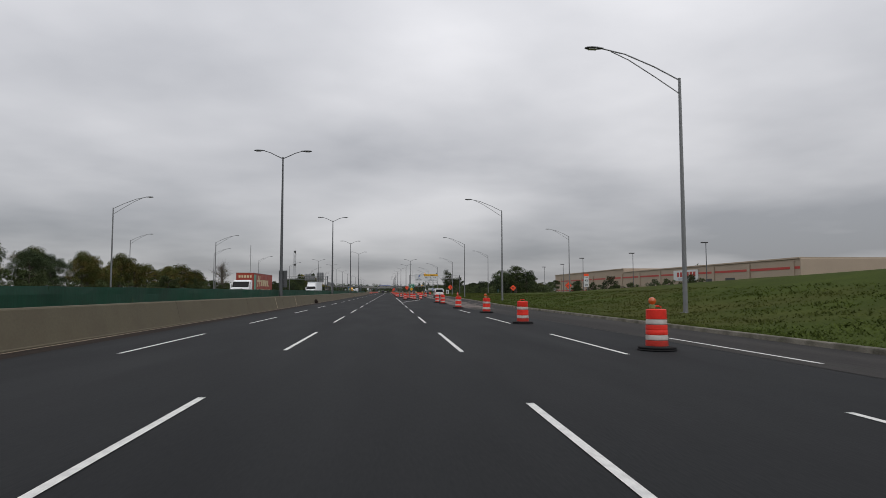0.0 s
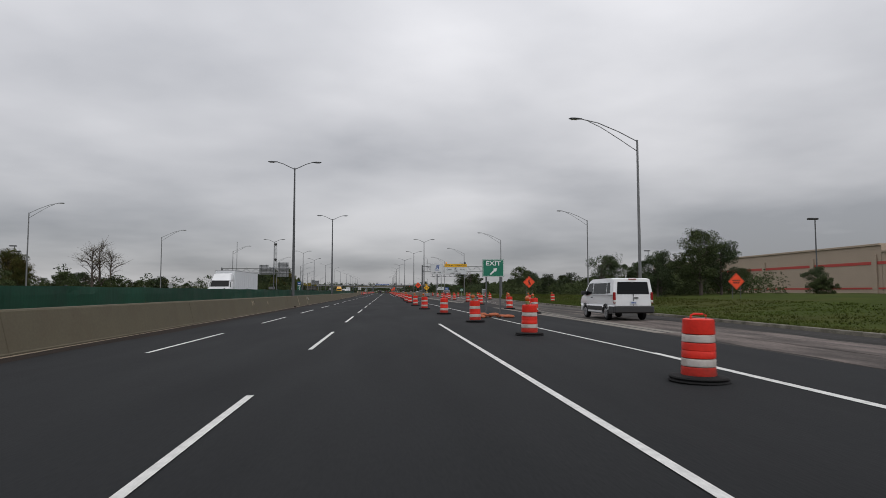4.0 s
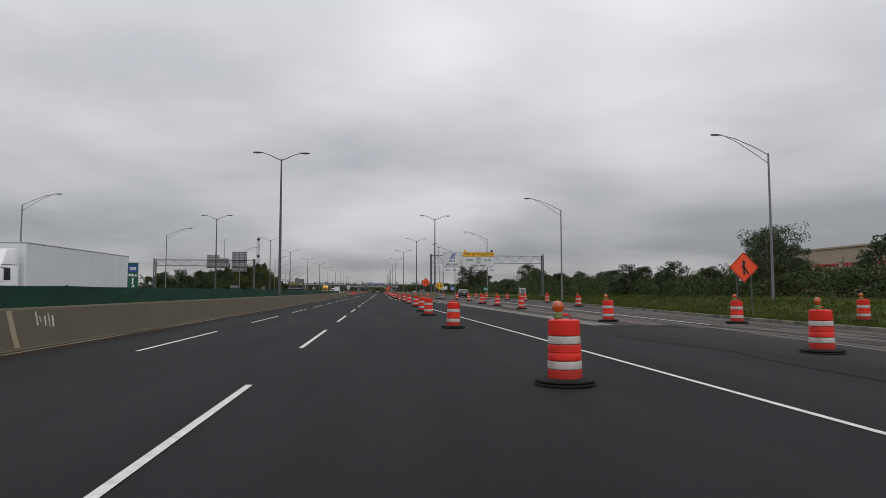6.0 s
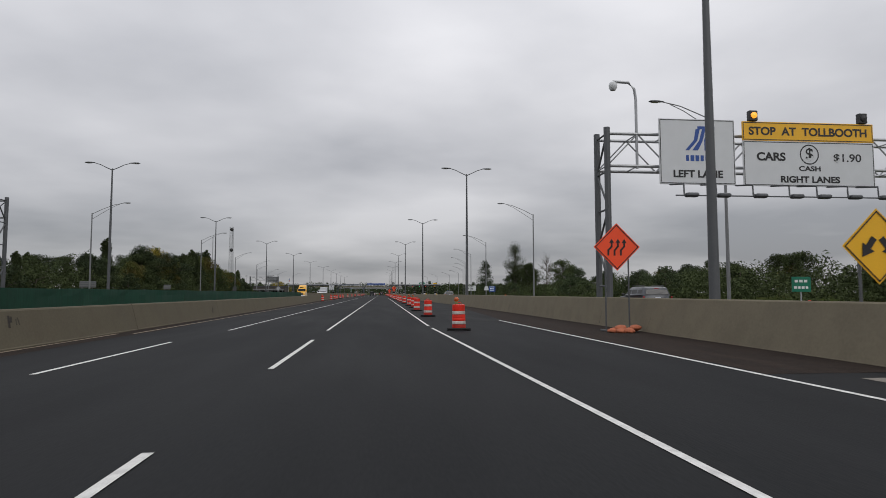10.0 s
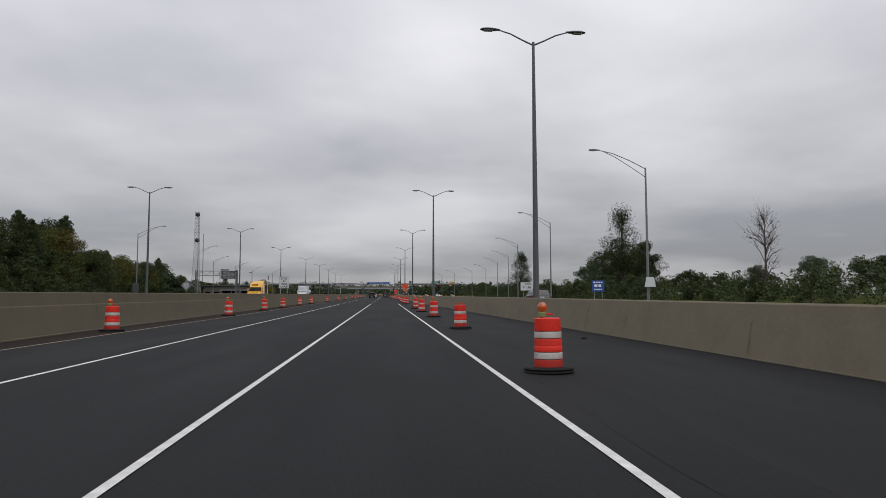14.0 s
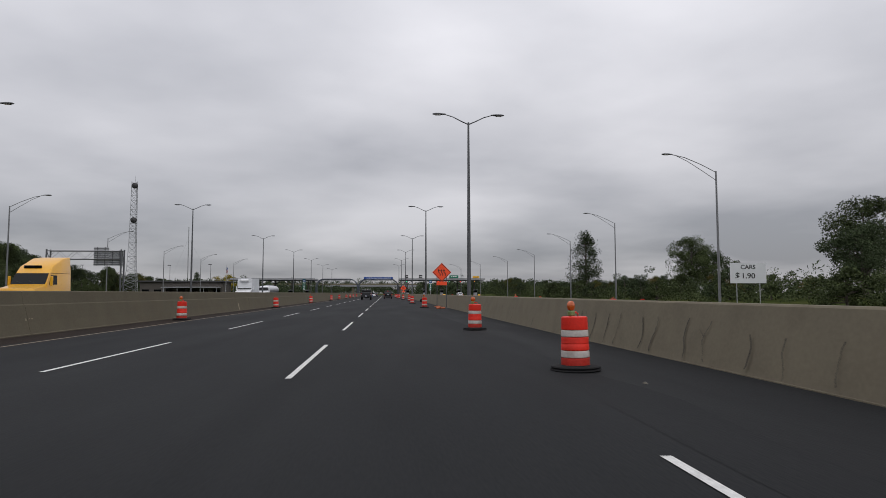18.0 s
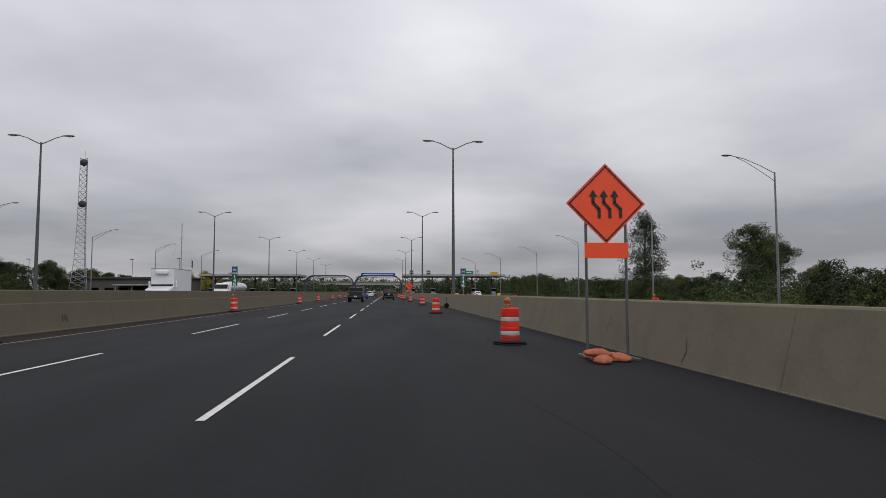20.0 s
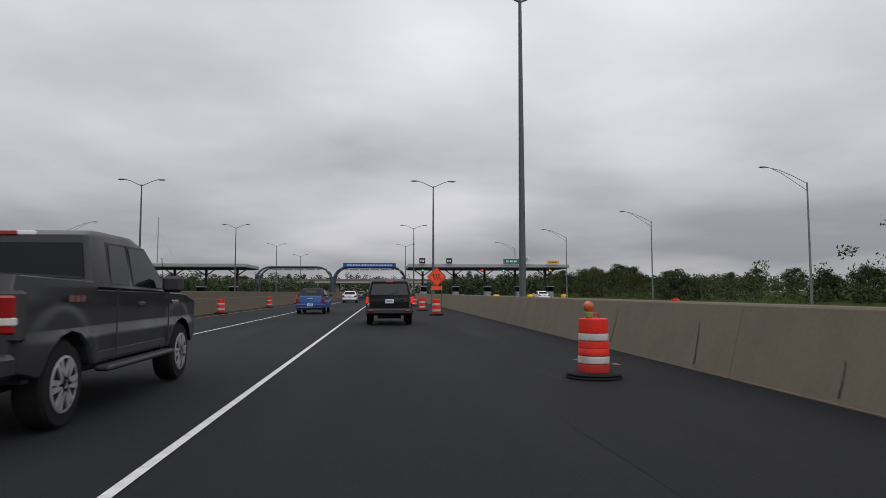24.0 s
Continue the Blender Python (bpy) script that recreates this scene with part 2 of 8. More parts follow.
M["grass"] = mat("mown_grass", (0.043, 0.058, 0.014), 0.97, vary=0.34, scale=0.4, fine=9, bump=0.025, tint=(0.056, 0.058, 0.018), tint_scale=0.10, tint_amount=0.75, spec=0.02)
M["grass_blade"] = mat("grass_blade", (0.060, 0.080, 0.020), 0.97, vary=0.28, scale=0.3, fine=4, bump=0.0, per_piece=0.2, spec=0.02, tint=(0.066, 0.068, 0.022), tint_scale=0.10, tint_amount=0.75)
M["leaf_green"] = mat("leaf_green", (0.052, 0.067, 0.028), 0.85, vary=0.5, scale=0.5, fine=3, bump=0.0, per_piece=0.5, spec=0.08)
M["leaf_olive"] = mat("leaf_olive", (0.070, 0.078, 0.022), 0.85, vary=0.5, scale=0.5, fine=3, bump=0.0, per_piece=0.5, spec=0.08, tint=(0.13, 0.085, 0.03), tint_scale=0.3, tint_amount=0.6)
M["leaf_dark"] = mat("leaf_dark", (0.046, 0.062, 0.031), 0.85, vary=0.5, scale=0.5, fine=3, bump=0.0, per_piece=0.5, spec=0.08)
M["leaf_yellow"] = mat("leaf_yellow", (0.24, 0.19, 0.025), 0.85, vary=0.4, scale=0.5, fine=3, bump=0.0, per_piece=0.5, spec=0.08)
M["bark"] = mat("bark", (0.075, 0.06, 0.05), 0.95, vary=0.4, scale=4, fine=25, stretch=(1, 1, 0.2), bump=0.03)
M["brick_wall"] = mat("beige_store_wall", (0.36, 0.29, 0.225), 0.9, vary=0.1, scale=0.3, fine=6, bump=0.01)
M["red_stripe"] = mat("red_stripe_paint", (0.40, 0.045, 0.035), 0.6, vary=0.1, bump=0.0)
M["roof_grey"] = mat("canopy_grey", (0.26, 0.27, 0.28), 0.6, vary=0.15, scale=0.8, fine=10, bump=0.004)
M["dark_wall"] = mat("dark_office_wall", (0.075, 0.068, 0.060), 0.85, vary=0.15, scale=0.8, fine=10, bump=0.004)
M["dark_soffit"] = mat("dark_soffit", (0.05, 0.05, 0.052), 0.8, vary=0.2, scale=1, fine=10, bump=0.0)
M["bluegrey_steel"] = mat("bluegrey_arch_steel", (0.065, 0.08, 0.10), 0.5, metal=0.3, vary=0.15, scale=2, fine=20, bump=0.0)
M["red_lamp"] = mat("red_signal", (0.9, 0.03, 0.02), 0.3, vary=0.02, bump=0.0, emit=1.2)
M["green_lamp"] = mat("green_signal", (0.02, 0.8, 0.35), 0.3, vary=0.02, bump=0.0, emit=0.8)
M["amber_lamp"] = mat("amber_signal", (0.95, 0.35, 0.03), 0.3, vary=0.02, bump=0.0, emit=1.0)
M["blue_car"] = mat("blue_car_paint", (0.006, 0.062, 0.21), 0.36, metal=0.0, vary=0.06, scale=1.5, fine=30, bump=0.0, spec=0.3, coat=0.2)
M["black_car"] = mat("black_car_paint", (0.005, 0.005, 0.0055), 0.35, vary=0.1, scale=1.5, fine=30, bump=0.0, spec=0.12)
M["white_car"] = mat("white_car_paint", (0.72, 0.73, 0.74), 0.35, vary=0.04, scale=1.5, fine=30, bump=0.0, coat=0.5)
M["silver_car"] = mat("pale_silver_car_paint", (0.52, 0.53, 0.54), 0.35, metal=0.3, vary=0.05, scale=1.5, fine=30, bump=0.0, coat=0.6)
M["grey_car"] = mat("dark_grey_metallic_paint", (0.030, 0.031, 0.033), 0.44, metal=0.2, vary=0.06, scale=1.5, fine=30, bump=0.0, coat=0.10, spec=0.35)
M["slate_car"] = mat("slate_metallic_paint", (0.028, 0.033, 0.041), 0.38, metal=0.25, vary=0.06, scale=1.5, fine=30, bump=0.0, coat=0.4)
M["trim"] = mat("black_plastic_trim", (0.025, 0.025, 0.026), 0.6, vary=0.15, bump=0.0)
M["cloth_top"] = mat("black_canvas_top", (0.016, 0.016, 0.017), 0.9, vary=0.2, scale=8, fine=90, bump=0.003)
M["car_glass"] = mat("dark_car_glass", (0.004, 0.005, 0.0055), 0.05, vary=0.1, bump=0.0, spec=0.22)
M["rear_glass"] = mat("tinted_rear_glass", (0.012, 0.013, 0.014), 0.15, vary=0.1, bump=0.0, spec=0.5)
M["tail_red"] = mat("red_tail_lens", (0.26, 0.008, 0.010), 0.2, vary=0.1, bump=0.0, coat=0.6)
M["brake_lit"] = mat("lit_brake_lens", (0.9, 0.03, 0.02), 0.2, vary=0.05, bump=0.0, emit=0.3)
M["chrome"] = mat("bright_metal", (0.72, 0.73, 0.74), 0.18, metal=0.95, vary=0.06, bump=0.0)
M["alloy"] = mat("machined_alloy", (0.36, 0.36, 0.37), 0.35, metal=0.35, vary=0.08, bump=0.0)
M["badge"] = mat("dull_badge", (0.15, 0.06, 0.06), 0.5, vary=0.1, bump=0.0)
M["plate"] = mat("licence_plate", (0.60, 0.63, 0.66), 0.5, vary=0.05, bump=0.0)
M["red_trailer"] = mat("red_trailer_side", (0.27, 0.034, 0.016), 0.5, vary=0.1, scale=0.6, fine=10, bump=0.0)
M["cream_legend"] = mat("cream_legend", (0.52, 0.44, 0.27), 0.5, vary=0.05, bump=0.0)
M["green_legend"] = mat("pale_green_panel", (0.12, 0.28, 0.20), 0.5, vary=0.1, scale=0.8, fine=8, bump=0.0)
M["white_trailer"] = mat("white_trailer_side", (0.66, 0.68, 0.70), 0.5, vary=0.08, scale=0.6, fine=10, bump=0.0)
M["yellow_truck"] = mat("yellow_truck_paint", (0.72, 0.36, 0.012), 0.35, vary=0.06, bump=0.0, coat=0.5)
M["tank_steel"] = mat("polished_tank_steel", (0.56, 0.57, 0.58), 0.35, metal=0.25, vary=0.08, scale=1, fine=12, bump=0.0)


# ---- mesh helpers ----
def bm_new():
    return bmesh.new()


def box(bm, c, s, bevel=0.0, rz=0.0):
    r = bmesh.ops.create_cube(bm, size=1.0, matrix=Matrix.Translation(c) @ Matrix.Rotation(rz, 4, "Z") @ Matrix.Diagonal((*s, 1)))
    if bevel:
        es = list({e for v in r["verts"] for e in v.link_edges})
        bmesh.ops.bevel(bm, geom=es, offset=bevel, segments=1, affect="EDGES", profile=0.5)
    return bm


def tube(bm, pts, radii, seg=10, caps=True):
    """A round bar through pts, with a radius at each."""
    pts = [Vector(p) for p in pts]
    if isinstance(radii, (int, float)):
        radii = [radii] * len(pts)
    rings = []
    for i, p in enumerate(pts):
        d = (pts[min(i + 1, len(pts) - 1)] - pts[max(i - 1, 0)]).normalized()
        a = d.orthogonal().normalized() if abs(d.z) < 0.95 else Vector((1, 0, 0))
        a = (a - d * a.dot(d)).normalized()
        b = d.cross(a)
        rings.append([bm.verts.new(p + (a * math.cos(k * math.tau / seg) + b * math.sin(k * math.tau / seg)) * radii[i]) for k in range(seg)])
    for r0, r1 in zip(rings, rings[1:]):
        for k in range(seg):
            bm.faces.new((r0[k], r0[(k + 1) % seg], r1[(k + 1) % seg], r1[k]))
    if caps:
        bm.faces.new(rings[0][::-1])
        bm.faces.new(rings[-1])
    return bm


def lathe(bm, prof, seg=20, c=(0, 0, 0)):
    rings = []
    for r, z in prof:
        rings.append([bm.verts.new((c[0] + r * math.cos(k * math.tau / seg), c[1] + r * math.sin(k * math.tau / seg), c[2] + z)) for k in range(seg)])
    for r0, r1 in zip(rings, rings[1:]):
        for k in range(seg):
            bm.faces.new((r0[k], r0[(k + 1) % seg], r1[(k + 1) % seg], r1[k]))
    if prof[0][0] > 1e-4:
        bm.faces.new(rings[0][::-1])
    if prof[-1][0] > 1e-4:
        bm.faces.new(rings[-1])
    return bm


def plate_of(bm, pts, thick):
    """A flat panel: the polygon pts, thickened against its normal."""
    pts = [Vector(p) for p in pts]
    n = (pts[1] - pts[0]).cross(pts[2] - pts[0]).normalized()
    a = [bm.verts.new(p) for p in pts]
    b = [bm.verts.new(p - n * thick) for p in pts]
    bm.faces.new(a)
    bm.faces.new(b[::-1])
    for i in range(len(pts)):
        j = (i + 1) % len(pts)
        bm.faces.new((a[j], a[i], b[i], b[j]))
    return bm


def mesh_of(name, bm, material, smooth=False):
    me = bpy.data.meshes.new(name)
    bmesh.ops.recalc_face_normals(bm, faces=bm.faces)
    bm.to_mesh(me)
    bm.free()
    me.materials.append(M[material])
    if smooth:
        me.shade_smooth()
        me.set_sharp_from_angle(angle=radians(35))
    return me


def part(name, bm, material, parent, label="", smooth=False):
    ob = new(name, mesh_of(name, bm, material, smooth))
    ob.parent = parent
    return tagged(ob, label)


def piece(name, me, parent, m=None):
    """A further object on the same mesh."""
    ob = new(name, me)
    ob.parent = parent
    if m is not None:
        ob.matrix_basis = m
    return ob


def thing(name, label, category, m=None, group="", kind=""):
    ob = new(name)
    ob.empty_display_size = 0.2
    if m is not None:
        ob.matrix_basis = m
    return tagged(ob, label, category, group, kind)


def raw(name, verts, faces, material, parent=None, smooth=False):
    me = bpy.data.meshes.new(name)
    me.from_pydata([tuple(v) for v in verts], [], faces)
    me.materials.append(M[material])
    if smooth:
        me.shade_smooth()
    ob = new(name, me)
    ob.parent = parent
    return ob


def along(line, y):
    """The x of a line (y, x), (y, x), ... at y."""
    return float(np.interp(y, [p[0] for p in line], [p[1] for p in line]))


def lettering(text, size, material, parent, name="lettering", m=None, width=0.0, align="CENTER", depth=0.004, shear=0.0, bold=0.018):
    cu = bpy.data.curves.new("letters", "FONT")
    cu.body, cu.size, cu.align_x, cu.align_y, cu.extrude, cu.shear, cu.offset = text, size, align, "CENTER", depth, shear, size * bold
    tmp = new("letters", cu)
    me = bpy.data.meshes.new_from_object(tmp.evaluated_get(bpy.context.evaluated_depsgraph_get()))
    bpy.data.objects.remove(tmp)
    if width:
        xs = [v.co.x for v in me.vertices]
        k = width / max(1e-3, max(xs) - min(xs))
        for v in me.vertices:
            v.co.x *= k
    # letters stand upright and face -Y; each is a piece of its own
    up = (m or Matrix()) @ Matrix.Rotation(radians(90), 4, "X")
    link = list(range(len(me.vertices)))

    def root(i):
        while link[i] != i:
            link[i] = link[link[i]]
            i = link[i]
        return i

    for e in me.edges:
        link[root(e.vertices[0])] = root(e.vertices[1])
    groups = {}
    for p in me.polygons:
        groups.setdefault(root(p.vertices[0]), []).append(p)
    for polys in groups.values():
        ids = sorted({i for p in polys for i in p.vertices})
        at = {i: k for k, i in enumerate(ids)}
        piece_me = bpy.data.meshes.new("letter")
        piece_me.from_pydata([tuple(me.vertices[i].co) for i in ids], [], [[at[i] for i in p.vertices] for p in polys])
        piece_me.materials.append(M[material])
        ob = new("letter", piece_me)
        ob.parent = parent
        ob.matrix_basis = up
    bpy.data.meshes.remove(me)
    return ob


# ---- the lines of the plan: (y, x) ----
BARRIER_L = [(-60, -7.6), (150, -7.68), (190, -7.78), (232, -8.0), (262, -8.5), (298, -9.3), (312, -9.65), (325, -9.9), (337, -10.35), (355, -10.58), (372, -10.78), (396, -11.2), (412, -11.1), (440, -10.95), (470, -10.8), (492, -10.5), (700, -10.45)]
BARRIER_R = [(243, 8.5), (262, 8.45), (298, 8.05), (322, 7.12), (342, 6.55), (362, 6.05), (382, 5.55), (402, 5.02), (412, 4.86), (450, 4.9), (700, 4.86)]
KERB_R = [(-60, 9.95), (55, 10.1), (88, 11.7), (136, 14.0), (170, 15.4), (200, 18.0), (243, 20.4), (262, 20.6), (320, 18.6), (360, 19.2), (400, 22.0), (445, 26.0), (500, 32.0), (560, 38.0), (700, 39.0)]
EDGE_R = [(-60, 7.95), (25, 7.3), (45, 6.2), (70, 6.2), (88, 7.4), (125, 8.05), (155, 7.95), (200, 7.1), (243, 7.0)]
LINE_R = [(110, 5.2), (145, 4.45), (180, 3.72), (220, 2.82), (250, 2.0), (258, 1.78), (404, 1.76)]
EDGE_LINE = [(122, 7.9), (155, 7.7), (177, 7.1), (199, 6.8), (221, 6.35), (242, 5.85), (263, 5.4)]
LINE_L2 = [(-60, -5.1), (250, -5.15), (300, -5.4), (346, -5.56), (385, -5.72), (410, -5.9), (700, -5.85)]
YELLOW_L = [(255, -7.75), (276, -8.05), (308, -8.6), (335, -8.75), (372, -8.95), (392, -9.2), (411, -9.45), (470, -9.4), (700, -9.3)]
FAR_L = [(-60, -31), (120, -31), (260, -31), (420, -33), (500, -42), (560, -50), (700, -50)]


def rise(x, y):
    """Height of the ground beside the road."""
    h = 0.0
    k = along(KERB_R, y)
    d = x - k - 0.6
    if d > 0:
        near = min(1.0, max(0.0, (125 - y) / 90))
        s = min(1.0, d / 23)
        h = (2.75 * near + 0.9 * (1 - near)) * s * s * (3 - 2 * s)
    d = along(FAR_L, y) - x - 1.5
    if d > 0:
        s = min(1.0, d / 18)
        h = 0.9 * s * s * (3 - 2 * s)
    if -70 < y < 760 and along(FAR_L, y) - 1.0 < x < k + 0.45:
        return -0.3
    return h + 0.10 * noise.noise(Vector((x * 0.12, y * 0.12, 0))) * min(1.0, max(0.0, abs(x - k) - 0.4))


xs = [-2600, -1400, -700, -400, -250, -160] + [-120 + 6 * i for i in range(12)] + [-50, -47, -43, -40, -37, -34, -32.2, -31.2, -20, -10, 0]
xs += [7 + 0.75 * i for i in range(46)] + [44, 48, 53, 58, 64, 72, 84, 100, 130, 180, 260, 420, 800, 1500, 2600]
ys = [-2400, -900, -300, -150] + [-75 + 5 * i for i in range(156)] + [720, 760, 820, 900, 1000, 1200, 1500, 2200, 3600]
gv = [(x, y, rise(x, y)) for y in ys for x in xs]
gf = [(j * len(xs) + i, j * len(xs) + i + 1, (j + 1) * len(xs) + i + 1, (j + 1) * len(xs) + i) for j in range(len(ys) - 1) for i in range(len(xs) - 1)]
ground = raw("ground", gv, gf, "grass", smooth=True)
tagged(ground, "mown green verge rising gently beside the motorway", "grass", kind="structure")


def strip(name, left, right, y0, y1, z, material, parent=None, step=4.0, thick=0.0, crown=0.0):
    """A ribbon of pavement between two lines of the plan; thick gives it sides."""
    n = max(1, int(round((y1 - y0) / step)))
    v, f = [], []
    for i in range(n + 1):
        y = y0 + (y1 - y0) * i / n
        a = left(y) if callable(left) else (along(left, y) if isinstance(left, list) else left)
        b = right(y) if callable(right) else (along(right, y) if isinstance(right, list) else right)
        v += [(a, y, z), (b, y, z)]
        if thick:
            v += [(a, y, z - thick), (b, y, z - thick)]
    w = 4 if thick else 2
    for i in range(n):
        p, q = i * w, (i + 1) * w
        f.append((p, p + 1, q + 1, q))
        if thick:
            f += [(p + 2, p, q, q + 2), (p + 1, p + 3, q + 3, q + 1)]
    if thick:
        f += [(0, 2, 3, 1), (n * w, n * w + 1, n * w + 3, n * w + 2)]
    return raw(name, v, f, material, parent)


road = strip("road", lambda y: along(BARRIER_L, y) - 0.5, lambda y: along(EDGE_R, y) if y < 243 else along(BARRIER_R, y) + 0.3, -60, 760, 0.0, "asphalt", thick=0.3)
tagged(road, "dark fresh asphalt motorway carriageway with white lane lines", "road", kind="structure")
ramp = strip("road_ramp", lambda y: along(EDGE_R, y) + 0.003 if y < 243 else along(BARRIER_R, y) + 0.303, lambda y: along(KERB_R, y), -60, 700, -0.004, "old_pavement", thick=0.25)
tagged(ramp, "worn dusty exit lane pavement partly milled", "road", kind="structure")
far_road = strip("road_opposite", FAR_L, lambda y: along(BARRIER_L, y) - 0.503, -60, 760, -0.006, "asphalt", thick=0.25)
tagged(far_road, "asphalt carriageway for oncoming traffic", "road", kind="structure")
strip("trim_shoulder_dirt", lambda y: along(BARRIER_L, y) - 0.02, lambda y: (along(BARRIER_L, y) + 0.75 if y < 262 else max(along(BARRIER_L, y) + 0.3, along(YELLOW_L, y) - 0.2)) + 0.22 * noise.noise(Vector((0, y * 0.13, 5))), -60, 700, 0.004, "shoulder_dirt", road, step=1.5)
for off, z, m in ((0.0, 0.0022, "newer_asphalt"), (0.8, 0.0032, "fresh_asphalt")):
    strip("new_shoulder", lambda y: float(np.interp(y, [262, 300, 400, 430, 700], [2.3, 2.15, 2.1, 1.7, 1.6])) + off + (0.2 + 0.3 * off) * noise.noise(Vector((7 + off, y * 0.3, 0))), BARRIER_R, 262, 690, z, m, road, step=1.0)
strip("brown_dirt", lambda y: along(EDGE_LINE, y) + 0.12 + max(0.0, y - 262) * 0.05 + 0.12 * noise.noise(Vector((4, y * 0.5, 1))), BARRIER_R, 243.6, 297, 0.0038, "shoulder_dirt", road, step=0.8)
for side, (g0, g1) in (("gutter_strip", (0.02, 0.40)), ("gutter_strip", (0.52, 0.85))):
    strip(side, lambda y: along(EDGE_R, y) + g0, lambda y: along(EDGE_R, y) + g1, 116, 243, 0.005, "gutter", ramp)
strip("joint", lambda y: along(EDGE_R, y) + 0.40, lambda y: along(EDGE_R, y) + 0.52, 116, 243, 0.0045, "joint", ramp)
strip("worn_shoulder", lambda y: along(EDGE_R, y) + 0.02, lambda y: along(KERB_R, y) - 0.02, -60, 46, 0.003, "worn_asphalt", ramp)
strip("worn_shoulder", lambda y: along(KERB_R, y) - 1.9 + 0.25 * noise.noise(Vector((3, y * 0.2, 0))), lambda y: along(KERB_R, y) - 0.02, 46, 136, 0.003, "worn_asphalt", ramp, step=1.5)
strip("dust_strip", lambda y: along(EDGE_R, y) + 0.15 + 0.35 * noise.noise(Vector((9, y * 0.35, 0))), lambda y: along(KERB_R, y) - 1.7 + 0.4 * noise.noise(Vector((5, y * 0.3, 2))), 49, 124, 0.0034, "dusty_pavement", ramp, step=0.8)
for off in (2.6, 4.3, 5.9):
    strip("joint", lambda y: along(EDGE_R, y) + off, lambda y: along(EDGE_R, y) + off + 0.05, 60, 320, 0.0045, "joint", ramp)

RAMP_LINE = [(150, 11.6), (183, 12.6), (193, 12.9), (231, 14.9), (244, 15.1), (262, 15.2)]
strip("ramp_line", lambda y: along(RAMP_LINE, y) - 0.06, lambda y: along(RAMP_LINE, y) + 0.06, 168, 262, 0.0060, "white_paint", ramp, step=2.0)
strip("worn_band", lambda y: along(RAMP_LINE, y) - 3.1 + 0.25 * noise.noise(Vector((1, y * 0.3, 4))), lambda y: along(RAMP_LINE, y) - 1.7 + 0.35 * noise.noise(Vector((6, y * 0.35, 4))), 138, 256, 0.0050, "dusty_pavement", ramp, step=0.8)
strip("worn_band", lambda y: along(RAMP_LINE, y) + 1.0 + 0.15 * noise.noise(Vector((2, y * 0.3, 9))), lambda y: along(RAMP_LINE, y) + 1.3 + 0.2 * noise.noise(Vector((8, y * 0.35, 9))), 150, 256, 0.0050, "dusty_pavement", ramp, step=0.8)

for k, (off, w, y0, y1) in enumerate(((2.6, 0.60, 118, 150), (3.6, 0.40, 122, 190), (5.6, 0.30, 140, 215))):
    strip("worn_streak", lambda y: along(EDGE_R, y) + off - w * max(0.0, 0.35 + noise.noise(Vector((k, y * 0.11, 3)))) - 0.02, lambda y: along(EDGE_R, y) + off + w * max(0.0, 0.35 + noise.noise(Vector((k + 9, y * 0.13, 3)))),
          y0, y1, 0.0054 + 0.0002 * k, "dusty_pavement", ramp, step=0.8)
# the pale seam beyond the drums, and a patch of thin asphalt laid over the gutter
SEAM = [(126, 8.7), (134, 9.3), (144, 10.2), (157, 10.4), (176, 12.1), (192, 12.6)]
strip("seam", lambda y: along(SEAM, y) - 0.05, lambda y: along(SEAM, y) + 0.06 + 0.05 * noise.noise(Vector((3, y * 0.4, 3))), 126, 192, 0.0061, "gutter", ramp, step=1.0)
for off, z, m in ((0.0, 0.0064, "newer_asphalt"), (1.0, 0.0070, "worn_asphalt")):
    strip("patch", lambda y: along(EDGE_R, y) - 1.0 + off + 0.5 * noise.noise(Vector((off, y * 0.25, 6))), lambda y: along(SEAM, y) - 0.08 - 0.4 * abs(noise.noise(Vector((2 + off, y * 0.3, 6)))) - (0.0 if off else 0.5), 146 + 2 * off, 168 - 2 * off, z, m, ramp, step=0.8)

# ragged seams, milled scars and pale dust on the exit lane
rnd = random.Random(31)
for k in range(34):
    y0 = 50 + 205 * rnd.random()
    a, b = along(EDGE_R, y0) + 1.0, along(KERB_R, y0) - 0.4
    x, ln, w = rnd.uniform(a, b), rnd.uniform(3, 16), rnd.uniform(0.05, 0.4)
    drift = (along(KERB_R, y0 + ln) - along(KERB_R, y0)) / ln * (x - a) / max(0.1, b - a)
    strip("scar", lambda y: x + drift * (y - y0) - w * (0.4 + 0.6 * abs(noise.noise(Vector((k, y * 0.5, 1))))) * math.sin(math.pi * min(1, max(0, (y - y0) / ln))),
          lambda y: x + drift * (y - y0) + w * (0.3 + 0.9 * abs(noise.noise(Vector((k, y * 0.6, 7))))) * math.sin(math.pi * min(1, max(0, (y - y0) / ln))), y0, y0 + ln, 0.0062 + 0.00012 * k,
          rnd.choice(("worn_asphalt", "dusty_pavement", "worn_asphalt", "dusty_pavement")), ramp, step=0.5)


# ---- lane markings, each a piece of the road ----
def dash_mesh(length, width):
    v = [(-width / 2, 0, 0), (width / 2, 0, 0), (width / 2, length, 0), (-width / 2, length, 0)]
    me = bpy.data.meshes.new("lane_dash")
    me.from_pydata(v, [], [(0, 1, 2, 3)])
    me.materials.append(M["white_paint"])
    return me


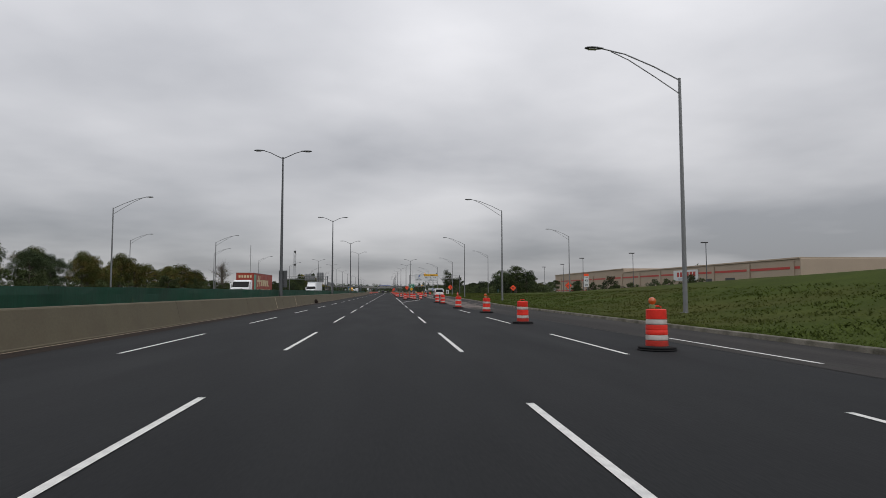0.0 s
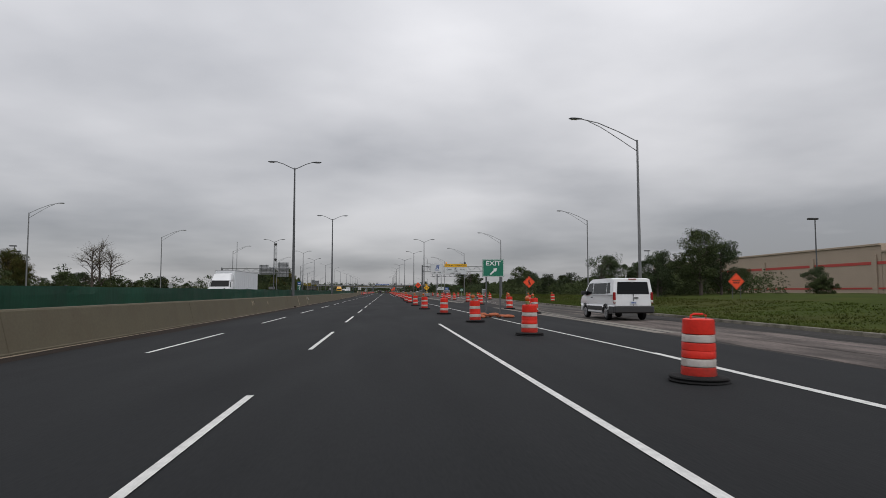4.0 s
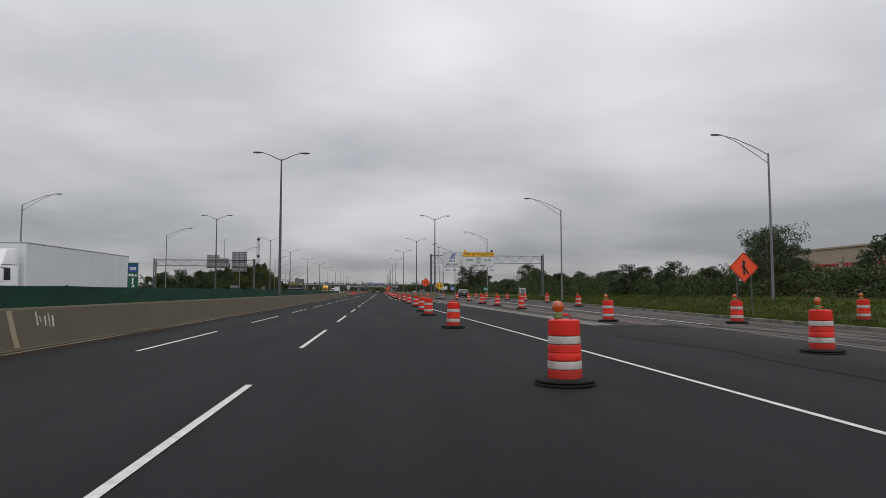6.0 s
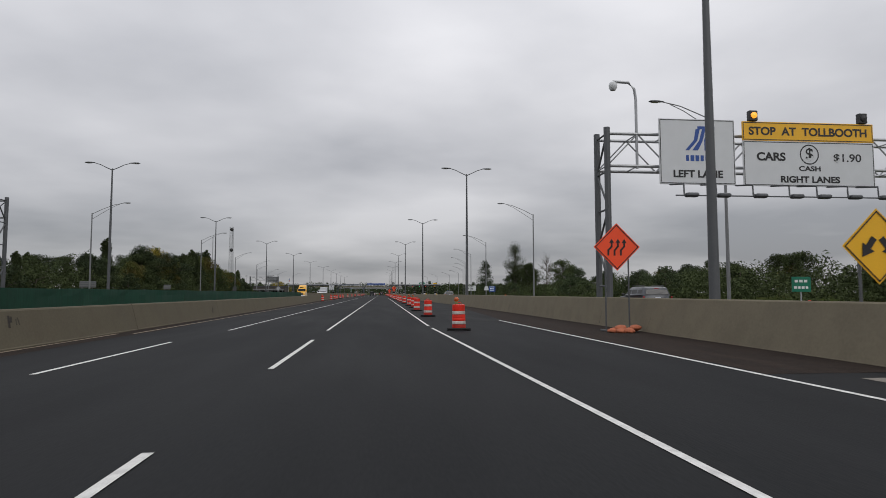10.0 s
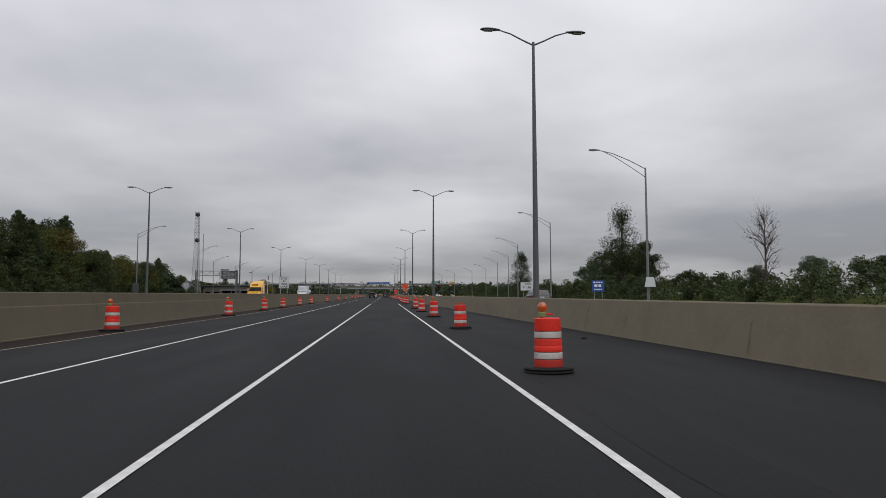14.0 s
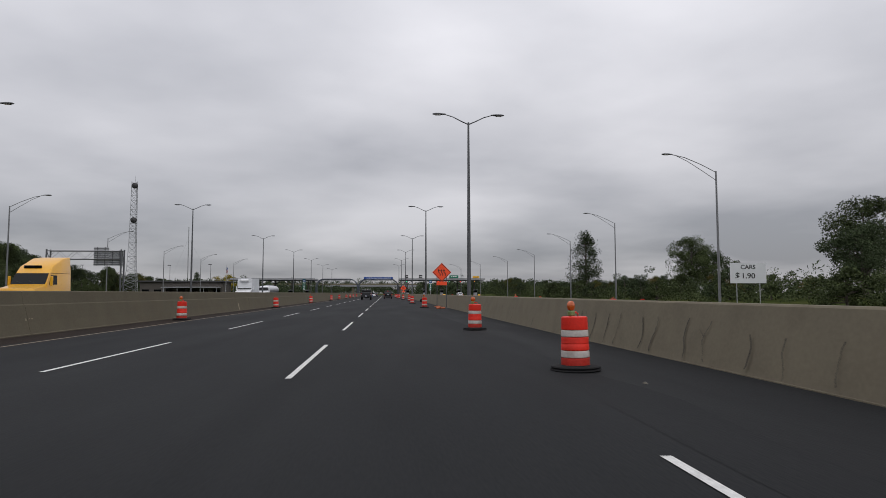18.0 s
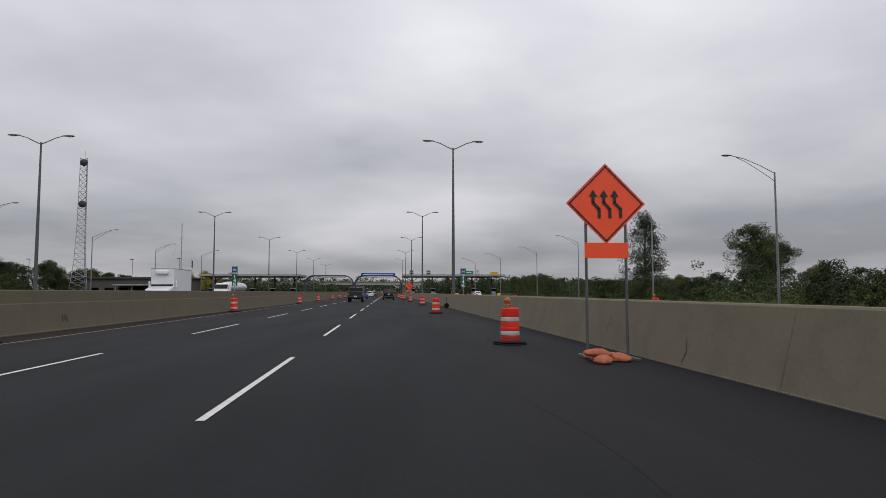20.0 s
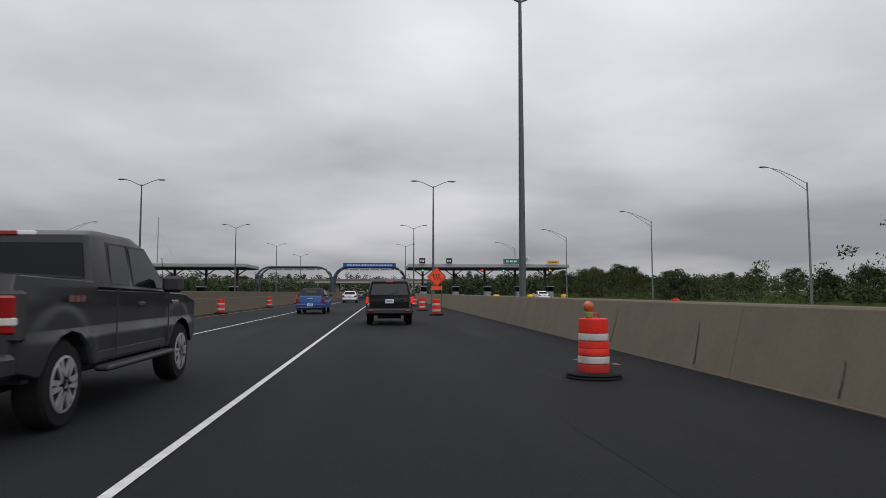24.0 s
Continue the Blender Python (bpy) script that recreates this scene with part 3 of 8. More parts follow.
DASH = dash_mesh(6.1, 0.092)
DASH_LONG = dash_mesh(6.6, 0.096)
CYCLE = 12.19
for k in range(-4, 21):
    y = 1.75 + CYCLE * k
    if y + 6.1 < 253:
        far = y > 130
        piece("lane_dash", DASH_LONG if far else DASH, road, pose(-1.85, y - 0.45 if far else y, 0.008))
        piece("lane_dash", DASH_LONG if far else DASH, road, pose(-5.12 - 0.0025 * max(0.0, y - 120), y - (0.8 if far else 0.4), 0.008))
    if y + 6.1 < 72:
        piece("lane_dash", DASH, road, pose(1.83 + 0.13 * max(0.0, 1 - y / 28), y - 0.75, 0.008))
    if y + 6.1 < 47:
        piece("lane_dash", DASH, road, pose(5.12, y - 1.6, 0.008))
    if y + 6.1 < 22:
        piece("lane_dash", DASH, road, pose(7.85, y - 3.5, 0.008))
for k in range(0, 9):
    y = 403.4 + CYCLE * k
    piece("lane_dash", DASH, road, pose(-1.83, y, 0.008))
    piece("lane_dash", DASH, road, pose(-5.9, y + 1.2, 0.008))
for k in range(0, 18):
    piece("lane_dash", DASH, far_road, pose(-20.5, -20 + 24.4 * k, 0.006))
    piece("lane_dash", DASH, far_road, pose(-16.8, -20 + 24.4 * k, 0.006))


def line(line_of, y0, y1, width=0.15, material="white_paint", parent=None, name="lane_line"):
    return strip(name, lambda y: along(line_of, y) - width / 2, lambda y: along(line_of, y) + width / 2, y0, y1, 0.008, material, parent or road)


line([(0, -1.83), (1, -1.83)], 256.0, 397.5, 0.09)
line([(0, -1.83), (1, -1.83)], 511.2, 640.0, 0.09)
line(LINE_L2, 256.5, 398, 0.09)
line(LINE_L2, 513, 640, 0.09)
line(LINE_R, 110, 257.0, 0.092)
line(LINE_R, 258.5, 398.6, 0.092)
line([(72, 1.85), (122, 1.85)], 72.5, 122.0, 0.105)
line([(72.5, 1.9), (95, 5.1)], 72.5, 95.0, 0.15)
line([(95, 5.1), (112, 5.25)], 95.0, 110.0, 0.15)
line(EDGE_LINE, 205, 263, 0.105)
line(YELLOW_L, 255, 640, 0.10, "yellow_paint")
strip("edge_line", lambda y: along(BARRIER_L, y) + 0.10 + 0.05 * noise.noise(Vector((2, y * 0.2, 0))), lambda y: along(BARRIER_L, y) + 0.20 + 0.05 * noise.noise(Vector((4, y * 0.25, 0))), -60, 255, 0.008, "yellow_paint", road, step=1.5)

# ---- concrete barriers: cast segments with open joints ----
LOW = [(0.03, 0.0), (0.03, 0.03), (-0.01, 0.05), (-0.10, 0.40), (-0.22, 0.86), (-0.25, 0.90), (-0.52, 0.90), (-0.55, 0.86), (-0.62, 0.0)]


def barrier(name, label, line_of, prof, y0, y1, seg, material, side=1, gap=0.02):
    """A wall of segments: prof is its cross-section (out from the face, up), side +1 where the face looks to +x."""
    wall = tagged(new(name), label, "barrier", kind="structure")
    y = y0
    while y < y1 - 0.5:
        e = min(y + seg, y1)
        bm = bm_new()
        ends = []
        for yy in (y + gap / 2, e - gap / 2):
            x = along(line_of, yy)
            ends.append([bm.verts.new((x + side * p, yy, z)) for p, z in prof])
        n = len(prof)
        for i in range(n):
            j = (i + 1) % n
            bm.faces.new((ends[0][i], ends[0][j], ends[1][j], ends[1][i]))
        bm.faces.new(ends[0][::-1])
        bm.faces.new(ends[1])
        part("barrier_segment", bm, material, wall)
        y = e
    return wall


wall_left = barrier("wall_left", "tan concrete safety barrier along the median", BARRIER_L, LOW, -60, 322.6, 12.2, "concrete")
# beyond the screen the median wall is cast higher, with a narrow ledge at the old top
TALL = [(0.03, 0.0), (0.03, 0.03), (-0.01, 0.05), (-0.10, 0.40), (-0.21, 0.91), (-0.222, 0.925), (-0.262, 0.932), (-0.268, 0.945), (-0.33, 1.32), (-0.355, 1.35), (-0.50, 1.35), (-0.525, 1.32), (-0.62, 0.0)]
wall_upper = barrier("wall_left_upper", "taller tan concrete median wall with a narrow ledge", BARRIER_L, TALL, 322.6, 700, 15.25, "concrete", gap=0.012)
# pale sloping end of the higher part
bm = bm_new()
x = along(BARRIER_L, 322.3)
ends = [[bm.verts.new((x - a, yy, z)) for a, z in prof] for yy, prof in ((321.75, ((0.26, 0.90), (0.28, 0.93), (0.50, 0.93), (0.51, 0.90))), (322.58, ((0.27, 0.90), (0.33, 1.34), (0.50, 1.34), (0.51, 0.90))))]
for i in range(4):
    bm.faces.new((ends[0][i], ends[0][(i + 1) % 4], ends[1][(i + 1) % 4], ends[1][i]))
bm.faces.new(ends[0][::-1])
bm.faces.new(ends[1])
part("wall_end", bm, "patch", wall_upper, "pale sloping end of the higher wall")
HIGH = [(0.014, 0.0), (0.014, 0.018), (0.0, 0.024), (-0.10, 0.42), (-0.27, 1.06), (-0.30, 1.09), (-0.57, 1.09), (-0.60, 1.05), (-0.72, 0.30), (-0.85, 0.0)]
wall_right = barrier("wall_right", "grey-tan concrete barrier with cracks and stains between the lanes and the toll lanes", BARRIER_R, HIGH, 243.5, 700, 15.2, "concrete_new", side=-1, gap=0.01)
# capping of the median beyond the green screen, for the other carriageway
BACK = [(0.0, 0.0), (-0.05, 0.86), (-0.30, 0.86), (-0.36, 0.0)]
barrier("wall_median_back", "plain concrete barrier on the far side of the median", [(p[0], p[1] - 2.0) for p in BARRIER_L], BACK, -60, 331, 24.4, "concrete")
strip("road_median", lambda y: along(BARRIER_L, y) - 2.02, lambda y: along(BARRIER_L, y) - 0.6, -60, 321, 0.004, "gutter")
tagged(bpy.data.objects["road_median"], "paved gap inside the median", "median", kind="structure")

# pale repair patches at some joints
for y in (46.9, 56.6, 153.6, 159.6, 210.3, 314.3, 372.3, 441.0):
    bm = bm_new()
    x = along(BARRIER_L, y)
    pts = [(x - 0.009, y - 0.09, 0.07), (x - 0.068, y - 0.11, 0.30), (x - 0.214, y - 0.10, 0.86), (x - 0.214, y + 0.10, 0.86), (x - 0.068, y + 0.09, 0.30), (x - 0.009, y + 0.12, 0.07)]
    v = [bm.verts.new(p) for p in pts]
    bm.faces.new((v[0], v[1], v[4], v[5]))
    bm.faces.new((v[1], v[2], v[3], v[4]))
    part("patch", bm, "patch", wall_left, "pale mortar patch over a joint")

# sprayed marks and scuffs on the median barrier
rnd = random.Random(17)
for y0, z0, n, m in ((160.6, 0.62, 5, "white_paint"), (134.5, 0.60, 4, "patch"), (139.0, 0.55, 3, "patch"), (311.0, 0.55, 6, "crack"), (249.5, 0.62, 4, "crack"), (386.0, 0.5, 3, "crack"), (414.0, 0.6, 3, "patch"), (456.0, 0.45, 3, "crack"), (268.0, 0.4, 3, "crack"), (88.0, 0.5, 3, "crack")):
    for k in range(n):
        y, z, h, w, lean = y0 + 0.16 * k + rnd.uniform(-0.04, 0.04), z0 + rnd.uniform(-0.06, 0.06), rnd.uniform(0.06, 0.16), rnd.uniform(0.015, 0.05), rnd.uniform(-0.08, 0.08)
        bm = bm_new()
        x = along(BARRIER_L, y)
        q = [(y - w, z - h), (y + w, z - h), (y + w * 0.7 + lean, z + h), (y - w + lean, z + h)]
        bm.faces.new([bm.verts.new((x + float(np.interp(zz, [0.05, 0.40, 0.86], [-0.01, -0.10, -0.22])) + 0.005, yy, zz)) for yy, zz in q])
        part("scuff", bm, m, wall_left)

# weathered cracks that run down the face of the right barrier
rnd = random.Random(7)


def face_right(y, z):
    """The point of the right barrier's face at height z."""
    zs, off = [0.045, 0.42, 1.06], [0.0, 0.10, 0.27]
    return along(BARRIER_R, y) + float(np.interp(z, zs, off)) - 0.006


def crack(y, z, low, w, sway, fork):
    """A crack that winds down the face from z to low; some fork on the way."""
    bm = bm_new()
    prev, yy, turn = None, y, rnd.uniform(0, 6)
    start = z
    while z > low:
        cur = [bm.verts.new((face_right(yy - w, z), yy - w, z)), bm.verts.new((face_right(yy + w, z), yy + w, z))]
        if prev:
            bm.faces.new((prev[0], prev[1], cur[1], cur[0]))
        prev = cur
        z -= rnd.uniform(0.03, 0.06)
        yy += rnd.uniform(-0.02, 0.02) + sway * math.sin(z * 7.0 + turn)
        w = max(0.004, min(0.016, w + rnd.uniform(-0.004, 0.0045)))
        if fork and z < start - 0.2 and rnd.random() < 0.25:
            fork = False
            side, q = rnd.choice((-1, 1)), (yy, z)
            last = None
            for k in range(5):
                y2, z2, w2 = q[0] + side * 0.045 * k, q[1] + 0.03 * k, 0.008 - 0.0013 * k
                now = [bm.verts.new((face_right(y2, z2 - w2), y2, z2 - w2)), bm.verts.new((face_right(y2, z2 + w2), y2, z2 + w2))]
                if last:
                    bm.faces.new((last[0], last[1], now[1], now[0]))
                last = now
    part("crack", bm, "crack", wall_right, "dark weathered crack")


y = 250.0
while y < 560:
    dense = 342 < y < 362 or 393 < y < 411
    y += rnd.uniform(0.7, 1.35) if dense else rnd.uniform(2.4, 7.0)
    z = rnd.uniform(0.62, 0.85) if dense else rnd.uniform(0.45, 0.9)
    low = rnd.choice((0.05, 0.06, 0.08)) if dense else max(0.06, z - rnd.uniform(0.2, 0.75))
    crack(y, z, low, rnd.uniform(0.010, 0.014) if dense else rnd.uniform(0.005, 0.010), rnd.uniform(0.008, 0.026), rnd.random() < (0.2 if dense else 0.05))

# ---- kerb along the exit lane ----
kerb = tagged(new("trim_kerb"), "pale concrete kerb between the exit lane and the grass", "kerb", kind="structure")
y = -60.0
while y < 690:
    bm = bm_new()
    e = y + 6.0
    ends = []
    for yy in (y + 0.01, e - 0.01):
        x = along(KERB_R, yy)
        ends.append([bm.verts.new((x + a, yy, z)) for a, z in ((0, -0.05), (0.03, 0.10), (0.05, 0.12), (0.20, 0.12), (0.23, 0.10), (0.30, -0.2))])
    for i in range(5):
        bm.faces.new((ends[0][i], ends[0][i + 1], ends[1][i + 1], ends[1][i]))
    bm.faces.new(ends[0][::-1])
    bm.faces.new(ends[1])
    part("kerb_stone", bm, "kerb", kerb)
    y = e

# ---- green screen on the median ----
screen = thing("screen_fence", "green fabric glare screen on posts along the median", "fence", kind="structure")
post_bm = tube(bm_new(), [(0, 0, 0), (0, 0, 1.47)], 0.035, 8)
POST = mesh_of("post", post_bm, "galv_dark")
y = -60.0
while y < 328:
    x = along(BARRIER_L, y) - 1.85
    e = min(y + 6.1, 331.0)
    x1 = along(BARRIER_L, e) - 1.85
    bm = bm_new()
    n, rows_z = 8, (0.35, 0.8, 1.2, 1.44)
    grid = []
    for i in range(n + 1):
        f = i / n
        sag = 0.02 * math.sin(f * math.pi)
        grid.append([bm.verts.new((x + (x1 - x) * f + 0.035 * noise.noise(Vector((f * 5, z * 3, y))), y + (e - y) * f, z - sag)) for z in rows_z])
    for i in range(n):
        for j in range(3):
            bm.faces.new((grid[i][j], grid[i + 1][j], grid[i + 1][j + 1], grid[i][j + 1]))
    r = bmesh.ops.solidify(bm, geom=list(bm.faces), thickness=0.012)
    part("screen_panel", bm, "green_screen", screen)
    piece("post", POST, screen, pose(x - 0.05, y, 0))
    y = e


# ---- traffic drums ----
def drum(with_lamp, label):
    t = thing("traffic_drum", label, "traffic drum", group="traffic drums in the work zone")
    def r_at(z):
        return 0.238 - 0.026 * z / 0.88
    bm = lathe(bm_new(), [(0.18, 0.0), (0.40, 0.0), (0.415, 0.018), (0.40, 0.036), (0.375, 0.041), (0.395, 0.047), (0.405, 0.064), (0.39, 0.082), (0.31, 0.094), (0.24, 0.096), (0.18, 0.096)], 22)
    part("rubber_base", bm, "rubber", t, "black rubber ring of an old tyre", True)
    # the bottom band's orange is darkened for grime and painted shade
    bands = [(0.06, 0.215, "grimy_shaded_orange", "orange_band"), (0.215, 0.328, "white_band", "white_band"), (0.328, 0.548, "orange", "orange_band"), (0.548, 0.660, "white_band", "white_band"), (0.660, 0.878, "orange", "orange_band")]
    for z0, z1, m, nm in bands:
        a, b = r_at(z0), r_at(z1)
        step = 0.006
        prof = [(a - 0.025, z0 + 0.003), (a - step, z0 + 0.004), (a - 0.001, z0 + 0.009), (a, z0 + 0.014), (b, z1 - 0.014), (b - 0.001, z1 - 0.009), (b - step, z1 - 0.004), (b - 0.025, z1 - 0.003)]
        if m == "orange" and z1 - z0 > 0.21 and z1 < 0.85:
            c, zm = (a + b) / 2, (z0 + z1) / 2
            prof[4:4] = [(c, zm - 0.010), (c - 0.004, zm - 0.004), (c - 0.004, zm + 0.004), (c, zm + 0.010)]
        if z1 > 0.85:
            prof = prof[:-3] + [(b - 0.01, z1 - 0.008), (b - 0.04, z1), (b - 0.10, z1 - 0.008), (0.0, z1 - 0.012)]
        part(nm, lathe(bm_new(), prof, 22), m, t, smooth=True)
    bm = bm_new()
    tube(bm, [(-0.11, 0, 0.86), (-0.10, 0, 0.925), (-0.06, 0, 0.94), (0.06, 0, 0.94), (0.10, 0, 0.925), (0.11, 0, 0.86)], 0.016, 8)
    part("handle", bm, "orange", t, smooth=True)
    if with_lamp:
        bm = box(bm_new(), (-0.08, 0.0, 0.928), (0.115, 0.085, 0.09), 0.015)
        part("battery_box", bm, "lamp_box", t, "light green battery box")
        bm = bm_new()
        lathe(bm, [(0.0, -0.055), (0.05, -0.042), (0.078, -0.025), (0.082, 0.0), (0.078, 0.025), (0.05, 0.042), (0.0, 0.055)], 18)
        bmesh.ops.transform(bm, matrix=pose(-0.08, 0, 1.05, 90, 0, 0), verts=bm.verts)
        part("warning_lens", bm, "amber", t, "round amber warning lens", True)
    return t


drum_lamp = drum(True, "orange and white traffic drum with an amber warning lamp on top")
drum_plain = drum(False, "orange and white traffic drum on a black rubber base")
MAIN_ROW = [(13.2, 6.1, 1), (24.5, 5.6, 0), (36.9, 6.1, 1), (47.0, 5.55, 0), (62.8, 5.75, 0), (70.8, 5.8, 0), (79.5, 7.1, 0), (96.5, 2.9, 0), (97.0, 4.3, 0), (100.0, 5.4, 0), (106.0, 4.15, 0),
            (115.4, 3.9, 1), (123.3, 3.45, 1), (132.5, 3.0, 0), (142.3, 2.52, 1), (153.8, 2.4, 1), (167.0, 2.4, 0), (178.4, 2.4, 1), (185.1, 2.55, 1), (197.0, 2.8, 1), (209.1, 2.8, 0), (220.6, 2.77, 1), (233.8, 2.6, 0)]
MAIN_ROW_2 = [(255.6, 2.6, 1), (268.5, 2.5, 0), (279.3, 2.5, 0), (289.7, 2.8, 1), (298.1, 2.78, 1), (312.0, 2.8, 0), (323.7, 2.65, 1), (336.6, 2.75, 0), (348.7, 2.7, 1),
              (359.2, 2.64, 1), (369.3, 2.7, 1), (377.9, 3.1, 1), (396.3, 2.85, 1), (404.0, 2.7, 1), (415.4, 2.65, 1), (448.7, 2.95, 1), (470.6, 2.8, 0), (494.3, 3.3, 1), (517.4, 2.97, 1), (543.0, 2.75, 0), (552.0, 2.5, 0), (566.0, 2.6, 0), (585.0, 2.5, 0)]
RAMP_ROW = [(132.5, 8.1, 1), (142.4, 8.65, 1), (157.4, 8.8, 1), (170.8, 9.3, 1), (188.8, 9.7, 1), (199.5, 10.0, 1), (208.0, 10.0, 1), (214.0, 11.1, 0), (225.8, 11.2, 0), (241.0, 11.5, 0),
            (155.6, 13.1, 1), (168.6, 13.6, 1), (196.0, 16.1, 1)]
OUTER_ROW = [(168.5, 18.8, 1), (214.0, 18.3, 1), (225.6, 18.5, 1), (234.3, 17.9, 0), (243.4, 16.5, 1), (258.0, 17.0, 0), (276.0, 13.0, 0),
             (410.0, 13.5, 1), (424.0, 12.2, 0), (433.0, 14.0, 0), (446.0, 12.5, 0), (468.0, 15.0, 1), (482.0, 12.0, 0), (505.0, 14.5, 0), (520.0, 11.0, 1), (540.0, 15.0, 0)]
LEFT_ROW = [(336.2, -9.3, 1), (352.0, -9.2, 1), (364.8, -9.5, 1), (375.5, -9.75, 1), (388.8, -9.9, 0), (401.0, -10.0, 0), (424.8, -10.0, 1), (450.0, -9.9, 0), (475.3, -9.85, 1), (505.5, -9.85, 0), (524.5, -9.85, 0), (547.0, -9.8, 0), (563.0, -9.8, 0), (580.0, -9.8, 0), (600.0, -9.8, 0)]
rnd = random.Random(3)
for row in (MAIN_ROW, MAIN_ROW_2, RAMP_ROW, OUTER_ROW, LEFT_ROW):
    for y, x, lamp in row:
        copy_thing(drum_lamp if lamp else drum_plain, pose(x, y, max(0.001, rise(x, y)), rnd.uniform(-1.2, 1.2), rnd.uniform(-1.2, 1.2), rnd.uniform(-40, 40)))
for proto in (drum_lamp, drum_plain):
    proto.matrix_basis = pose(11.5, 300.0 if proto is drum_plain else 292.0, 0)


# ---- lighting columns ----
def cobra_head(t, tip, d, length=0.95):
    """A flat luminaire at tip, pointing along d (+1 or -1 in x)."""
    bm = bm_new()
    sec = [(0.0, 0.05, 0.05), (0.12, 0.085, 0.06), (0.35, 0.15, 0.085), (0.65, 0.17, 0.09), (0.85, 0.13, 0.07), (0.95, 0.05, 0.03)]
    rings = []
    for s, w, h in sec:
        x = tip[0] + d * s * length / 0.95
        rings.append([bm.verts.new((x, tip[1] + w * math.cos(k * math.tau / 10), tip[2] + h * math.sin(k * math.tau / 10) * (1 if math.sin(k * math.tau / 10) > 0 else 0.6))) for k in range(10)])
    for a, b in zip(rings, rings[1:]):
        for k in range(10):
            bm.faces.new((a[k], a[(k + 1) % 10], b[(k + 1) % 10], b[k]))
    bm.faces.new(rings[0])
    bm.faces.new(rings[-1][::-1])
    head = part("lamp_head", bm, "galv_dark", t, smooth=True)
    bm = box(bm_new(), (tip[0] + d * 0.56, tip[1], tip[2] - 0.055), (0.42, 0.22, 0.03), 0.01)
    part("lens", bm, "lamp_glass", head)


def double_column():
    t = thing("street_lamp", "tall grey steel lamp column with two arms", "street lamp", group="double lamp columns")
    bm = tube(bm_new(), [(0, 0, 0.0), (0, 0, 6.5), (0, 0, 13.35)], [0.15, 0.115, 0.065], 12)
    part("column", bm, "galv_dark", t, smooth=True)
    part("base_plate", box(bm_new(), (0, 0, 0.03), (0.42, 0.42, 0.06), 0.01), "galv_dark", t)
    for d in (-1, 1):
        bm = tube(bm_new(), [(0, 0, 13.2), (d * 0.5, 0, 13.42), (d * 1.1, 0, 13.72), (d * 1.7, 0, 13.9)], [0.045, 0.04, 0.036, 0.032], 8)
        part("arm", bm, "galv_dark", t, smooth=True)
        cobra_head(t, (d * 1.62, 0, 13.9), d)
    return t


def single_column(d):
    t = thing("street_lamp", "grey steel lamp column with one trussed arm", "street lamp", group="single lamp columns")
    bm = tube(bm_new(), [(0, 0, 0.0), (0, 0, 6), (0, 0, 11.8)], [0.12, 0.095, 0.07], 10)
    part("column", bm, "galv_mid", t, smooth=True)
    part("base_plate", box(bm_new(), (0, 0, 0.03), (0.4, 0.4, 0.06), 0.01), "galv_mid", t)
    bm = tube(bm_new(), [(0, 0, 11.7), (d * 1.3, 0, 12.35), (d * 2.8, 0, 12.95), (d * 4.0, 0, 13.2)], 0.035, 8)
    part("upper_arm", bm, "galv_mid", t, smooth=True)
    bm = tube(bm_new(), [(0, 0, 11.0), (d * 1.3, 0, 11.85), (d * 2.6, 0, 12.65), (d * 3.5, 0, 13.06)], 0.028, 8)
    part("lower_arm", bm, "galv_mid", t, smooth=True)
    cobra_head(t, (d * 3.9, 0, 13.2), d)
    return t


dbl = double_column()
col_y = [57.2, 108.6, 159.6, 203.6, 250.6, 297.3, 342.6, 390.0, 437.6, 485.6, 533.1, 579.4, 627.0, 674.0]
for i, y in enumerate(col_y):
    if y < 240:
        m = pose(-9.15, y, 0.004)
    else:
        m = pose(along(BARRIER_R, y) + 0.50, y, 0.0)
    if i == 0:
        dbl.matrix_basis = m
    else:
        copy_thing(dbl, m)
for y, x in ((253.0, -27.2), (297.5, -26.0), (342.5, -27.6), (390.2, -27.7), (437.5, -27.7), (486.3, -27.9), (535.4, -27.3), (581.0, -27.2), (628.0, -27.6), (675.0, -28.0), (722.0, -28.0)):
    copy_thing(dbl, pose(x, y, -0.006))
for k in range(4):
    copy_thing(dbl, pose(-9.15, 57.2 - 48.0 * (k + 1), 0.004))
left_arm, right_arm = single_column(-1), single_column(1)
RIGHT_COLS = [(30.0, 14.9), (81.3, 15.1), (139.5, 17.2), (192.7, 30.9), (225.0, 23.2), (127.2, 37.4), (271.5, 21.4), (316.9, 20.2), (363.9, 21.6), (404.3, 24.2), (445.7, 28.1), (486.0, 34.0), (519.0, 36.9), (565.0, 40.4), (598.5, 39.4), (626.0, 34.5), (657.0, 31.0)]
for i, (y, x) in enumerate(RIGHT_COLS):
    m = pose(x, y, max(-0.01, rise(x, y) - 0.05))
    if i == 0:
        left_arm.matrix_basis = m
    else:
        copy_thing(left_arm, m)
LEFT_COLS = [(34.0, -33.5), (82.0, -34.1), (138.5, -36.5), (144.5, -56.5), (192.5, -51.3), (231.0, -46.0), (272.5, -41.5), (321.0, -38.0), (362.5, -35.4), (430.7, -44.1), (475.0, -46.3), (524.5, -55.5), (559.5, -56.5), (597.0, -58.0), (619.0, -53.1)]
for i, (y, x) in enumerate(LEFT_COLS):
    m = pose(x, y, max(-0.01, rise(x, y) - 0.05))
    if i == 0:
        right_arm.matrix_basis = m
    else:
        copy_thing(right_arm, m)


